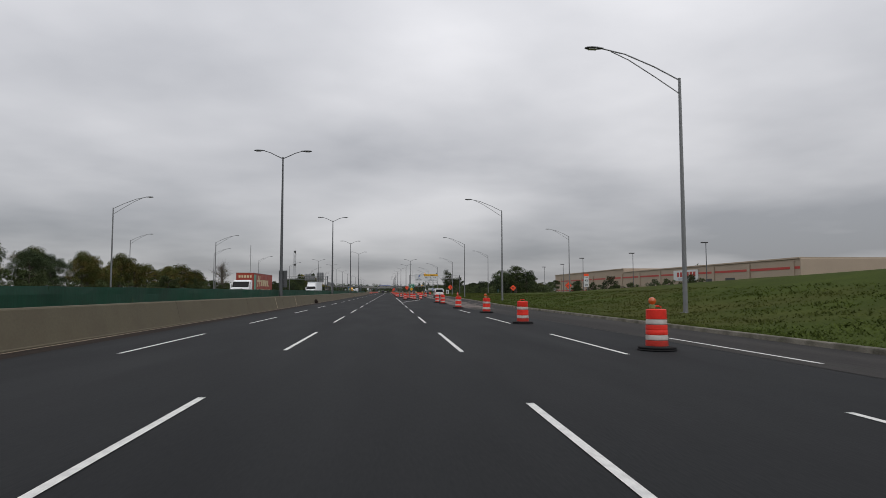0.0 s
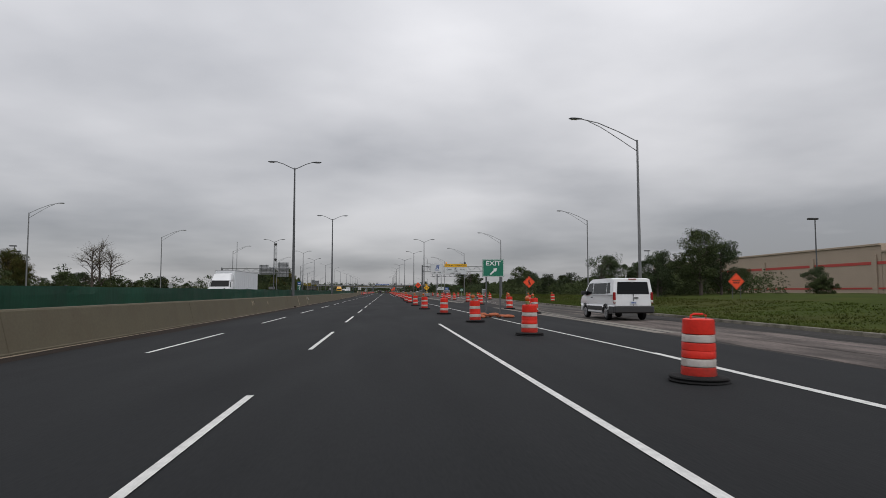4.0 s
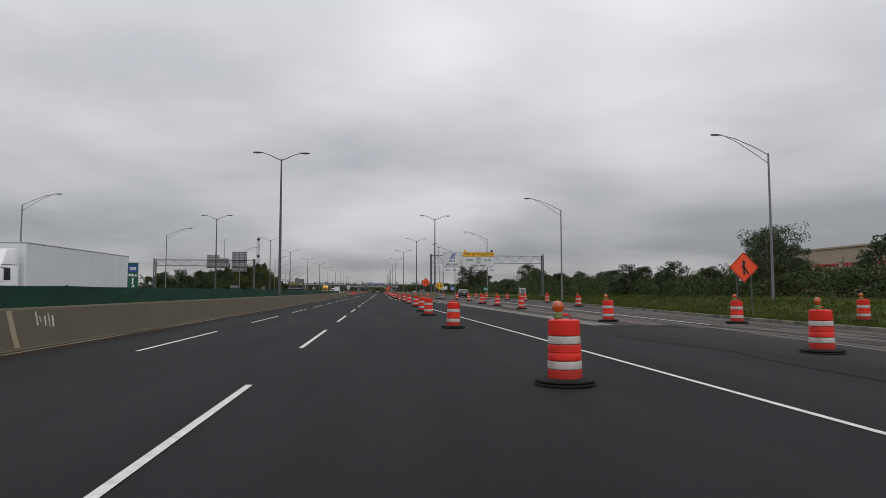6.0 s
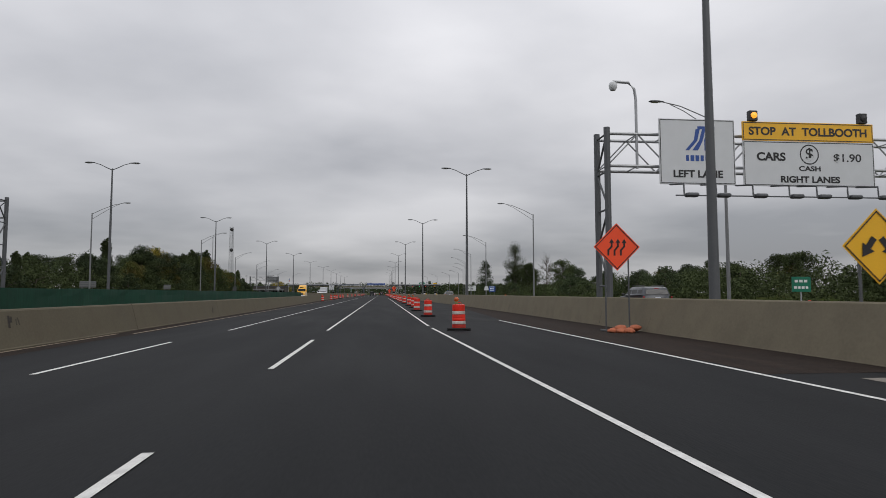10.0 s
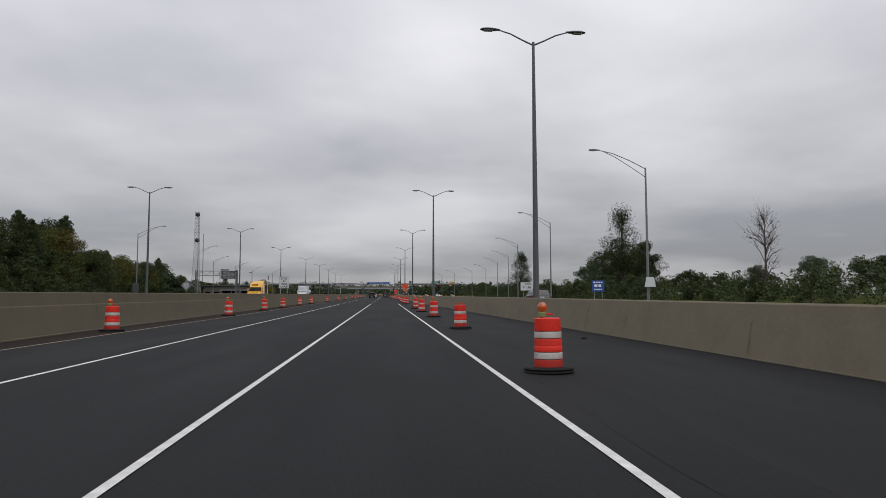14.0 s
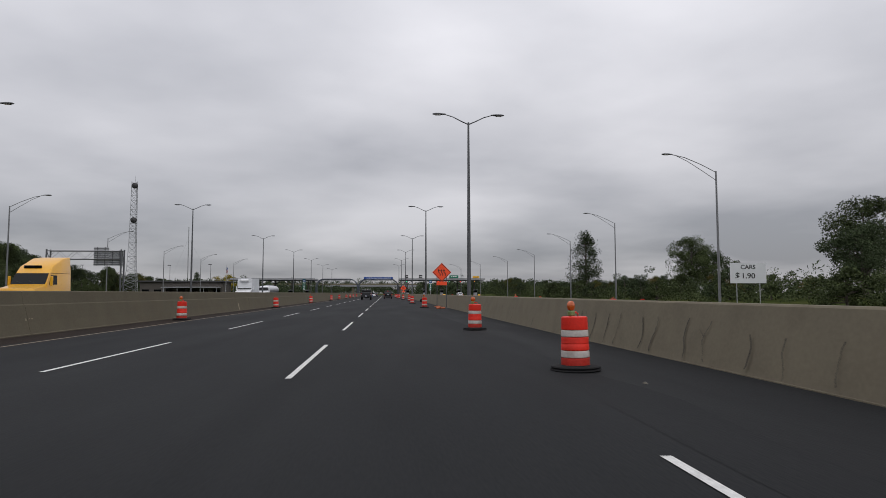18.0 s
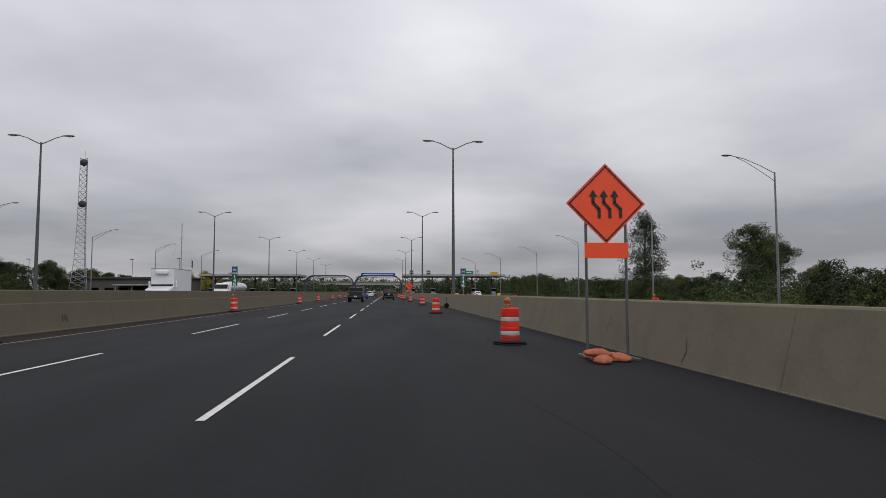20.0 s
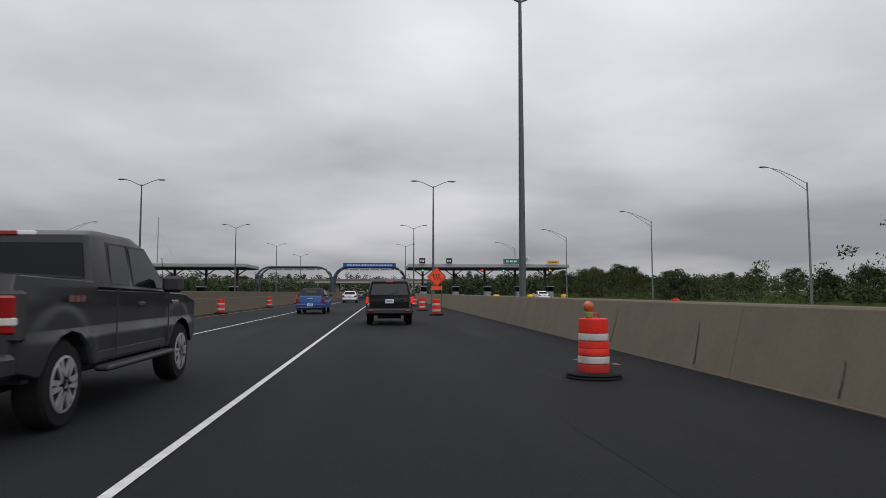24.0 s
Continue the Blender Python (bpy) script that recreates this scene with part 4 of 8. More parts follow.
# ---- signs ----
def bars(parent, x0, x1, z, h, n, material, y=-0.022, name="unreadable_line", seed=1):
    """A line of writing that cannot be read: plain bars."""
    r = random.Random(seed)
    w = (x1 - x0) / n
    bm = bm_new()
    for i in range(n):
        a = x0 + i * w
        box(bm, (a + w * 0.42, y, z), (w * r.uniform(0.6, 0.8), 0.004, h))
        if n > 8:
            ob = part(name, bm, material, parent)
            bm = bm_new()
    if n > 8:
        bm.free()
        return ob
    return part(name, bm, material, parent)


def arrow(bm, pts, width, head, y=-0.022, thick=0.004):
    """A bent arrow in the plane facing -Y through pts (x, z); the last point is the tip."""
    p = [Vector((a, b)) for a, b in pts]
    tip = p[-1]
    d = (tip - p[-2]).normalized()
    neck = tip - d * head
    line_pts = p[:-1] + [neck]
    for a, b in zip(line_pts, line_pts[1:]):
        dd = (b - a).normalized()
        n = Vector((-dd.y, dd.x)) * width / 2
        e = dd * width * 0.3
        plate_of(bm, [(q.x, y, q.y) for q in (a - n, b + e - n, b + e + n, a + n)], -thick)
    n = Vector((-d.y, d.x)) * head * 0.62
    plate_of(bm, [(q.x, y - 0.0005, q.y) for q in (neck - n, tip, neck + n)], -thick)
    return bm


def diamond(bm, cx, cz, half, y, thick):
    return plate_of(bm, [(cx, y, cz - half), (cx + half, y, cz), (cx, y, cz + half), (cx - half, y, cz)], thick)


def sandbags(x, y, n, seed, label="orange cloth sandbag weighing down a sign stand"):
    r = random.Random(seed)
    for i in range(n):
        up = i >= (n + 1) // 2 + (n > 4)
        px, py = x + r.uniform(-0.42, 0.42), y + r.uniform(-0.32, 0.28)
        t = thing("sandbag", label, "sandbag", pose(px, py, 0.085 if up else 0.0, r.uniform(-6, 6) if up else 0, r.uniform(-8, 8) if up else 0, r.uniform(0, 180)), "sandbags on sign stands")
        bm = bm_new()
        bmesh.ops.create_icosphere(bm, subdivisions=3, radius=1.0)
        for v in bm.verts:
            c = v.co.copy()
            v.co = Vector((c.x * (0.27 - 0.03 * c.x), c.y * 0.17, max(-0.6, c.z) * 0.095 + 0.057))
            v.co += c * 0.024 * noise.noise(c * 2.0 + Vector((i * 3, seed, 0))) + c * 0.006 * noise.noise(c * 7 + Vector((seed, i, 0)))
            v.co.z = max(0.0, v.co.z)
        part("cloth_bag", bm, "sandbag", t, smooth=True)
        bm = tube(bm_new(), [(0.23, 0, 0.07), (0.28, 0.01, 0.06), (0.34, 0.03, 0.03)], [0.03, 0.05, 0.025], 8)
        part("tied_end", bm, "sandbag", t, smooth=True)


def work_sign(name, label, x, y, cz, half, kind, base="stand", plaque=False):
    t = thing(name, label, "road sign", pose(x, y, 0), "orange work zone signs" if kind != "split" else "")
    face = part("sign_panel", diamond(bm_new(), 0, cz, half, 0.0, -0.004), "yellow_sign" if kind == "split" else "orange_sign", t)
    bm = bm_new()
    k, w = half * 0.94, half * 0.035
    corners = [Vector((0, cz - k)), Vector((k, cz)), Vector((0, cz + k)), Vector((-k, cz))]
    for a, b in zip(corners, corners[1:] + corners[:1]):
        d = (b - a).normalized()
        n = Vector((-d.y, d.x)) * w
        plate_of(bm, [(q.x, -0.012, q.y) for q in (a, b, b + n, a + n)], -0.003)
    part("border", bm, "black_legend", face)
    h = half
    if kind == "shift":
        for dx in (-0.27, 0.0, 0.27):
            bm = arrow(bm_new(), [((dx - 0.10) * h, cz - 0.36 * h), ((dx - 0.10) * h, cz - 0.14 * h), ((dx + 0.05) * h, cz + 0.02 * h), ((dx + 0.05) * h, cz + 0.34 * h)], 0.075 * h, 0.17 * h, -0.012)
            part("arrow", bm, "black_legend", face)
    elif kind == "shift_left":
        for dx in (-0.27, 0.0, 0.27):
            bm = arrow(bm_new(), [((dx + 0.10) * h, cz - 0.36 * h), ((dx + 0.10) * h, cz - 0.14 * h), ((dx - 0.05) * h, cz + 0.02 * h), ((dx - 0.05) * h, cz + 0.34 * h)], 0.075 * h, 0.17 * h, -0.012)
            part("arrow", bm, "black_legend", face)
    elif kind == "merge":
        part("arrow", arrow(bm_new(), [(0.0, cz - 0.5 * h), (0.0, cz + 0.5 * h)], 0.13 * h, 0.24 * h, -0.012), "black_legend", face)
        bm = bm_new()
        for a, b in (((0.30, -0.45), (0.02, 0.02)), ((-0.16, -0.02), (0.0, 0.16))):
            arrow(bm, [(a[0] * h, cz + a[1] * h), (b[0] * h, cz + b[1] * h)], 0.11 * h, 0.05 * h, -0.013)
        part("side_arrow", bm, "black_legend", face)
    elif kind == "split":
        for d in (-1, 1):
            part("arrow", arrow(bm_new(), [(d * 0.10 * h, cz + 0.22 * h), (d * 0.46 * h, cz - 0.28 * h)], 0.17 * h, 0.32 * h, -0.012), "black_legend", face)
    elif kind == "bars":
        bars(face, -0.5 * h, 0.5 * h, cz + 0.1 * h, 0.16 * h, 4, "black_legend", -0.012)
        bars(face, -0.4 * h, 0.4 * h, cz - 0.16 * h, 0.16 * h, 3, "black_legend", -0.012)
    if plaque:
        part("plaque", box(bm_new(), (0, 0.0, cz - half - 0.12), (half * 1.1, 0.01, 0.3), 0.003), "orange_sign", t)
    for dx in (-0.5 * half, 0.5 * half):
        part("post", tube(bm_new(), [(dx, 0.03, 0.0), (dx, 0.03, cz + half * 0.2)], 0.028, 8), "galv_dark", t)
    if base == "stand":
        for dx in (-0.5 * half, 0.5 * half):
            part("foot", box(bm_new(), (dx, 0.0, 0.03), (0.07, 1.1, 0.06), 0.01), "galv_dark", t)
    return t


def exit_sign():
    t = thing("exit_sign", "green exit sign with a white arrow on two temporary posts", "road sign", pose(4.98, 127.8, 0))
    panel = part("sign_panel", box(bm_new(), (0, 0, 2.39), (1.06, 0.02, 0.84), 0.008), "green_sign", t)
    bm = bm_new()
    for c, s in (((0, -0.013, 2.785), (1.0, 0.004, 0.02)), ((0, -0.013, 1.995), (1.0, 0.004, 0.02)), ((-0.505, -0.013, 2.39), (0.02, 0.004, 0.80)), ((0.505, -0.013, 2.39), (0.02, 0.004, 0.80))):
        box(bm, c, s)
    part("border", bm, "white_legend", panel)
    lettering("EXIT", 0.29, "white_legend", panel, m=Matrix.Translation((0, -0.014, 2.61)), width=0.72)
    part("arrow", arrow(bm_new(), [(-0.15, 2.08), (0.19, 2.40)], 0.08, 0.18, -0.014), "white_legend", panel)
    for dx in (-0.34, 0.34):
        part("post", box(bm_new(), (dx, 0.05, 1.36), (0.07, 0.05, 2.72), 0.006), "galv_dark", t)
        part("foot", box(bm_new(), (dx, 0.05, 0.03), (0.08, 1.3, 0.06), 0.01), "galv_dark", t)


exit_sign()
sandbags(5.3, 127.5, 4, 5)
sandbags(4.5, 127.7, 3, 6)
work_sign("merge_sign", "orange diamond sign with a merging arrow at the exit lane", 17.4, 174.3, 2.40, 0.75, "merge", base="")
work_sign("work_zone_sign", "orange diamond work zone sign on the grass", 30.2, 150.0, 2.1, 0.75, "bars", base="")
work_sign("work_zone_sign", "orange diamond work zone sign on the grassy bank", 37.4, 128.0, 2.45, 0.75, "bars", base="")
work_sign("lane_shift_sign", "orange diamond sign with three shifting arrows beside the barrier", 7.72, 254.4, 2.78, 0.79, "shift")
sandbags(7.45, 254.0, 5, 9)
sandbags(8.0, 254.2, 3, 10)
work_sign("lane_shift_sign", "orange diamond sign with three shifting arrows and a plaque", 4.15, 445.2, 2.95, 0.78, "shift_left", plaque=True)
sandbags(4.1, 444.8, 5, 12)
work_sign("lane_shift_sign", "orange diamond sign with three shifting arrows near the toll plaza", 4.2, 560.5, 2.55, 0.82, "shift_left", plaque=True)
work_sign("divide_sign", "yellow diamond sign with two diverging arrows", 9.25, 245.2, 2.13, 0.72, "split", base="")

# work zone speed limit sign on the bank
t = thing("speed_limit_sign", "white speed limit sign with an orange plaque on the grassy bank", "road sign", pose(32.9, 102.0, rise(32.9, 102.0) - 0.05))
part("plaque", box(bm_new(), (0, 0, 2.66), (0.80, 0.02, 0.42), 0.006), "orange_sign", t)
p = part("sign_panel", box(bm_new(), (0, 0, 1.88), (0.80, 0.02, 1.06), 0.006), "white_sign", t)
bars(p, -0.3, 0.3, 2.26, 0.11, 3, "black_legend", -0.013)
lettering("45", 0.52, "black_legend", p, m=Matrix.Translation((0, -0.014, 1.72)), width=0.52)
p = part("lower_panel", box(bm_new(), (0, 0, 1.0), (0.80, 0.02, 0.58), 0.006), "white_sign", t)
bars(p, -0.3, 0.3, 1.1, 0.1, 3, "black_legend", -0.013)
bars(p, -0.3, 0.3, 0.9, 0.1, 4, "black_legend", -0.013)
for dx in (-0.25, 0.25):
    part("post", box(bm_new(), (dx, 0.04, 1.4), (0.05, 0.05, 2.8), 0.004), "galv", t)

# a fallen orange sign and its stand on the closed lane
t = thing("fallen_sign", "orange sign lying flat on the asphalt", "road sign", pose(3.35, 212.0, 0.012, 0, 0, 25))
part("sign_panel", box(bm_new(), (0, 0, 0.012), (1.15, 0.9, 0.012), 0.004), "orange_sign", t)
part("stand", tube(bm_new(), [(-0.9, 0.1, 0.03), (0.5, 0.0, 0.03)], 0.022, 8), "galv_dark", t)


# ---- overhead gantries ----
def truss_gantry(name, label, x0, x1, y, top, depth=1.0, half=0.6, material="galv"):
    t = thing(name, label, "sign gantry", pose(0, y, 0))
    for x in (x0, x1):
        leg = None
        for dy in (-half, half):
            b = part("leg", tube(bm_new(), [(x, dy, 0.0), (x, dy, top + 0.25)], 0.13, 10), "galv_dark", t)
            leg = leg or b
        bm = bm_new()
        n = 5
        for i in range(n):
            z0, z1 = top * i / n + 0.1, top * (i + 1) / n
            s = 1 if i % 2 else -1
            tube(bm, [(x, -half * s, z0), (x, half * s, z1)], 0.045, 6)
            tube(bm, [(x, -half, z1), (x, half, z1)], 0.04, 6)
        part("bracing", bm, "galv_dark", leg)
        part("footing", box(bm_new(), (x, 0, 0.22), (0.7, 2 * half + 0.6, 0.44), 0.03), "kerb", t)
    for dy in (-half, half):
        for z in (top - depth, top):
            part("chord", tube(bm_new(), [(x0, dy, z), (x1, dy, z)], 0.065, 8), material, t)
    n = int((x1 - x0) / 1.25)
    for i in range(n):
        a, b = x0 + (x1 - x0) * i / n, x0 + (x1 - x0) * (i + 1) / n
        up = i % 2
        for dy in (-half, half):
            part("lacing_bar", tube(bm_new(), [(a, dy, top if up else top - depth), (b, dy, top - depth if up else top)], 0.032, 5), material, t)
        for z in (top, top - depth):
            part("cross_bar", tube(bm_new(), [(a, -half, z), (a, half, z)], 0.028, 5), material, t)
    return t


gantry = truss_gantry("sign_gantry", "grey lattice gantry carrying toll signs over the ramp", 9.05, 29.6, 259.3, 7.72, 1.32)


def gantry_light(parent, x, z):
    arm = part("light_arm", tube(bm_new(), [(x, -0.74, z + 0.75), (x, -0.85, z + 0.62), (x, -2.0, z + 0.45), (x, -2.03, z)], 0.035, 6), "galv_dark", parent)
    bm = box(bm_new(), (x + 0.30, -2.03, z + 0.02), (0.50, 0.30, 0.16), 0.05)
    part("floodlight", bm, "galv_dark", arm)
    part("glass", box(bm_new(), (x + 0.34, -1.92, z + 0.10), (0.34, 0.14, 0.03), 0.01), "lamp_glass", arm, "clear floodlight glass")


def panel_border(parent, w, h, cz, material, inset=0.07, width=0.045, y=-0.033):
    """A thin painted line round a sign."""
    bm = bm_new()
    for c, sz in (((0, y, cz + h / 2 - inset), (w - 2 * inset, 0.004, width)), ((0, y, cz - h / 2 + inset), (w - 2 * inset, 0.004, width)),
                  ((-w / 2 + inset, y, cz), (width, 0.004, h - 2 * inset - width)), ((w / 2 - inset, y, cz), (width, 0.004, h - 2 * inset - width))):
        box(bm, c, sz)
    part("border", bm, material, parent)


# sign for the left lane, with a mark of blue curved bands
t = thing("lane_sign", "white overhead lane sign with a blue banded mark", "road sign", pose(12.74, 258.46, 6.985))
panel = part("sign_panel", box(bm_new(), (0, 0, 0), (3.22, 0.06, 2.69), 0.01), "white_sign", t)
lettering("LEFT LANE", 0.40, "black_legend", panel, m=Matrix.Translation((0, -0.034, -0.93)), width=2.1, bold=0.035)
bm = bm_new()
plate_of(bm, [(0.02, -0.036, 1.05), (0.75, -0.036, 1.05), (0.75, -0.036, 0.93), (0.02, -0.036, 0.93)], -0.004)
plate_of(bm, [(-0.52, -0.036, 0.05), (-0.36, -0.036, 0.05), (0.0, -0.036, 0.45), (0.12, -0.036, 0.93), (-0.06, -0.036, 0.93), (-0.14, -0.036, 0.48)], -0.004)
plate_of(bm, [(-0.22, -0.036, 0.05), (0.02, -0.036, 0.05), (0.22, -0.036, 0.42), (0.36, -0.036, 0.93), (0.22, -0.036, 0.93), (0.08, -0.036, 0.46)], -0.004)
plate_of(bm, [(0.30, -0.036, 0.05), (0.52, -0.036, 0.05), (0.46, -0.036, 0.55), (0.60, -0.036, 0.93), (0.46, -0.036, 0.93), (0.30, -0.036, 0.50)], -0.004)
part("mark", bm, "blue_sign", panel, "blue curved bands")
bars(panel, -0.52, 0.52, -0.27, 0.24, 5, "blue_sign", -0.035, "mark_line")
panel_border(panel, 3.22, 2.69, 0.0, "black_legend", 0.05, 0.03)
for dx in (-1.1, 1.1):
    part("hanger", box(bm_new(), (dx, 0.10, 0.0), (0.08, 0.12, 2.6)), "galv_dark", t)
t2 = thing("toll_sign", "wide white and amber overhead toll price sign", "road sign", pose(17.58, 258.46, 6.96))
panel = part("sign_panel", box(bm_new(), (0, 0, -0.40), (5.78, 0.06, 1.88), 0.01), "white_sign", t2)
head = part("amber_panel", box(bm_new(), (0, 0, 0.94), (5.78, 0.06, 0.80), 0.01), "yellow_sign", t2)
lettering("STOP  AT  TOLLBOOTH", 0.46, "black_legend", head, m=Matrix.Translation((0, -0.034, 0.93)), width=5.2, bold=0.03)
panel_border(panel, 5.78, 1.88, -0.40, "black_legend", 0.05, 0.03)
panel_border(head, 5.78, 0.80, 0.94, "black_legend", 0.05, 0.03)
lettering("CARS", 0.46, "black_legend", panel, m=Matrix.Translation((-1.68, -0.034, -0.13)), width=1.25, bold=0.035)
lettering("$1.90", 0.46, "black_legend", panel, m=Matrix.Translation((1.68, -0.034, -0.13)), width=1.22, bold=0.012)
lettering("$", 0.70, "black_legend", panel, m=Matrix.Translation((0, -0.034, 0.0)), bold=0.012)
bm = bm_new()
for k in range(28):
    a0, a1 = k * math.tau / 28, (k + 1) * math.tau / 28
    plate_of(bm, [(r * math.cos(a), -0.034, r * math.sin(a)) for r, a in ((0.37, a0), (0.42, a0), (0.42, a1), (0.37, a1))], 0.003)
part("ring", bm, "black_legend", panel)
lettering("CASH", 0.28, "black_legend", panel, m=Matrix.Translation((0, -0.034, -0.60)), width=0.95, bold=0.03)
lettering("RIGHT LANES", 0.36, "black_legend", panel, m=Matrix.Translation((0, -0.034, -1.06)), width=2.6, bold=0.035)
for dx in (-2.2, 0, 2.2):
    part("hanger", box(bm_new(), (dx, 0.10, 0.0), (0.08, 0.12, 2.6)), "galv_dark", t2)
for dx, m in ((-2.42, "amber_lamp"), (2.42, "trim")):
    b = part("beacon", box(bm_new(), (dx, 0.0, 1.57), (0.36, 0.22, 0.42), 0.02), "trim", t2)
    bm = lathe(bm_new(), [(0.0, -0.02), (0.13, -0.01), (0.13, 0.02), (0.0, 0.05)], 14)
    bmesh.ops.transform(bm, matrix=pose(dx, -0.13, 1.57, 90, 0, 0), verts=bm.verts)
    part("beacon_lens", bm, m, b)
# floodlights on stalks below the signs
part("light_rail", box(bm_new(), (15.5, -2.03, 5.0), (8.6, 0.04, 0.05), 0.01), "galv_dark", gantry)
for x in (11.55, 12.85, 14.35, 15.85, 17.0, 18.3, 19.6):
    gantry_light(gantry, x, 5.0)
# a camera on a curved arm above the gantry leg
t = thing("traffic_camera", "white dome traffic camera on a curved steel arm", "camera", pose(10.3, 258.2, 0))
part("mast", tube(bm_new(), [(0.0, 0.5, 6.3), (0, 0.5, 9.2), (-0.06, 0.5, 9.6), (-0.3, 0.5, 9.85), (-0.95, 0.5, 9.88)], 0.06, 8), "galv", t, smooth=True)
bm = lathe(bm_new(), [(0.0, -0.34), (0.10, -0.31), (0.16, -0.22), (0.17, -0.08), (0.14, 0.0), (0.05, 0.06)], 14)
bmesh.ops.translate(bm, vec=(-0.95, 0.5, 9.82), verts=bm.verts)
part("dome", bm, "white_sign", t, smooth=True)


def sign_backs(x0, x1, z0, z1, y):
    """The back of an overhead sign: a sheet on many level stringers, held by uprights."""
    t = thing("overhead_sign", "dull aluminium back of an overhead sign with level stringers", "road sign", pose((x0 + x1) / 2, y, (z0 + z1) / 2), "sign backs over the opposite road")
    w, h = x1 - x0, z1 - z0
    part("panel", box(bm_new(), (0, 0.12, 0), (w, 0.03, h), 0.006), "sign_back", t)
    n = max(4, int(h / 0.34))
    for i in range(n):
        part("stringer", box(bm_new(), (0, 0.07, -h / 2 + (i + 0.5) * h / n), (w, 0.07, 0.06), 0.006), "galv_dark", t)
    n = max(2, int(w / 1.0))
    for i in range(n):
        part("upright", box(bm_new(), (-w / 2 + (i + 0.5) * w / n, 0.0, 0), (0.08, 0.07, h * 1.02), 0.006), "galv_dark", t)


truss_gantry("sign_gantry", "grey lattice gantry over the opposite carriageway seen from behind", -46.3, -26.35, 280.6, 7.8, 1.2, material="galv_mid")
sign_backs(-36.20, -33.61, 6.13, 8.90, 281.31)
sign_backs(-33.59, -31.72, 6.13, 8.22, 281.31)
sign_backs(-31.10, -28.00, 5.46, 9.61, 281.31)
truss_gantry("sign_gantry", "grey lattice gantry over the toll approach lanes seen from behind", -53.2, -42.0, 498.0, 7.95, 1.3, material="galv_mid")
sign_backs(-46.75, -44.42, 5.7, 8.6, 498.71)
sign_backs(-44.40, -42.25, 5.7, 8.1, 498.71)


def panel_sign(name, label, x, y, z0, z1, w, material, lines, legend, posts=2, base=0.0):
    t = thing(name, label, "road sign", pose(x, y, base))
    p = part("sign_panel", box(bm_new(), (0, 0, (z0 + z1) / 2), (w, 0.02, z1 - z0), 0.006), material, t)
    for text, size, cz, wide in lines:
        if text.startswith("#"):
            bars(p, -wide / 2, wide / 2, cz, size, int(text[1:]), legend, -0.013, seed=int(cz * 10))
        else:
            lettering(text, size, legend, p, m=Matrix.Translation((0, -0.013, cz)), width=wide)
    for dx in ((-w * 0.32, w * 0.32) if posts == 2 else (0.0,)):
        part("post", box(bm_new(), (dx, 0.04, (z1 - 0.1) / 2), (0.06, 0.05, z1 - 0.1), 0.004), "galv", t)
    return t


panel_sign("lane_sign", "white sign reading stay in your lane behind the wall", -12.3, 392.3, 2.0, 3.45, 1.23, "white_sign",
           [("STAY", 0.34, 3.2, 0.8), ("IN", 0.34, 2.88, 0.3), ("YOUR", 0.34, 2.55, 0.85), ("LANE", 0.34, 2.22, 0.85)], "black_legend")
panel_border(next(c for o in bpy.data.objects if o.name.startswith("lane_sign") and abs(o.location.y - 392.3) < 0.1 for c in o.children if c.name.startswith("sign_panel")), 1.23, 1.45, 2.725, "black_legend", 0.03, 0.035, -0.012)
panel_sign("toll_price_sign", "white toll price sign for cars beside the toll lanes", 30.0, 444.5, 1.75, 3.45, 3.2, "white_sign",
           [("CARS", 0.5, 3.1, 1.3), ("1.90", 0.62, 2.35, 1.1)], "black_legend", base=0.3)
lettering("$", 0.75, "black_legend", bpy.data.objects["toll_price_sign"].children[0], m=Matrix.Translation((-0.95, -0.013, 2.35)))
panel_sign("information_sign", "blue roadside sign with white lines of writing", 28.6, 396.5, 1.4, 2.9, 1.7, "blue_sign", [("#4", 0.16, 2.65, 1.3), ("#2", 0.32, 2.2, 1.1), ("#4", 0.14, 1.7, 1.2)], "white_legend", base=0.2)
panel_sign("street_sign", "small green sign beside the ramp", 19.5, 262.0, 1.3, 2.0, 0.95, "green_sign", [("#3", 0.12, 1.8, 0.7), ("#4", 0.12, 1.5, 0.75)], "white_legend", posts=1)


def mile_marker(x, y, z0, z1, label, tail):
    t = thing("mile_marker", label, "road sign", pose(x, y, 0.0), "mile markers on the median")
    w, h = 0.42, z1 - z0
    p = part("sign_panel", box(bm_new(), (0, 0, (z0 + z1) / 2), (w, 0.015, h), 0.005), "dark_green_sign", t)
    shield = part("route_shield", box(bm_new(), (0, -0.011, z1 - 0.16 * h), (w * 0.86, 0.006, h * 0.2), 0.002), "blue_sign", p, "blue route shield")
    lettering("355", 0.17 * h / 1.5, "white_legend", shield, m=Matrix.Translation((0, -0.016, z1 - 0.17 * h)), width=w * 0.62, bold=0.03)
    lettering("MILE", 0.15, "white_legend", p, m=Matrix.Translation((0, -0.012, z1 - 0.345 * h)), width=0.34, bold=0.03)
    for i, c in enumerate(tail):
        lettering(c, 0.24 * h, "white_legend", p, m=Matrix.Translation((0, -0.012, z1 - (0.52 + 0.2 * i) * h)), bold=0.03)
    part("post", box(bm_new(), (0, 0.035, z1 / 2), (0.05, 0.04, z1 - 0.02), 0.004), "galv", t)


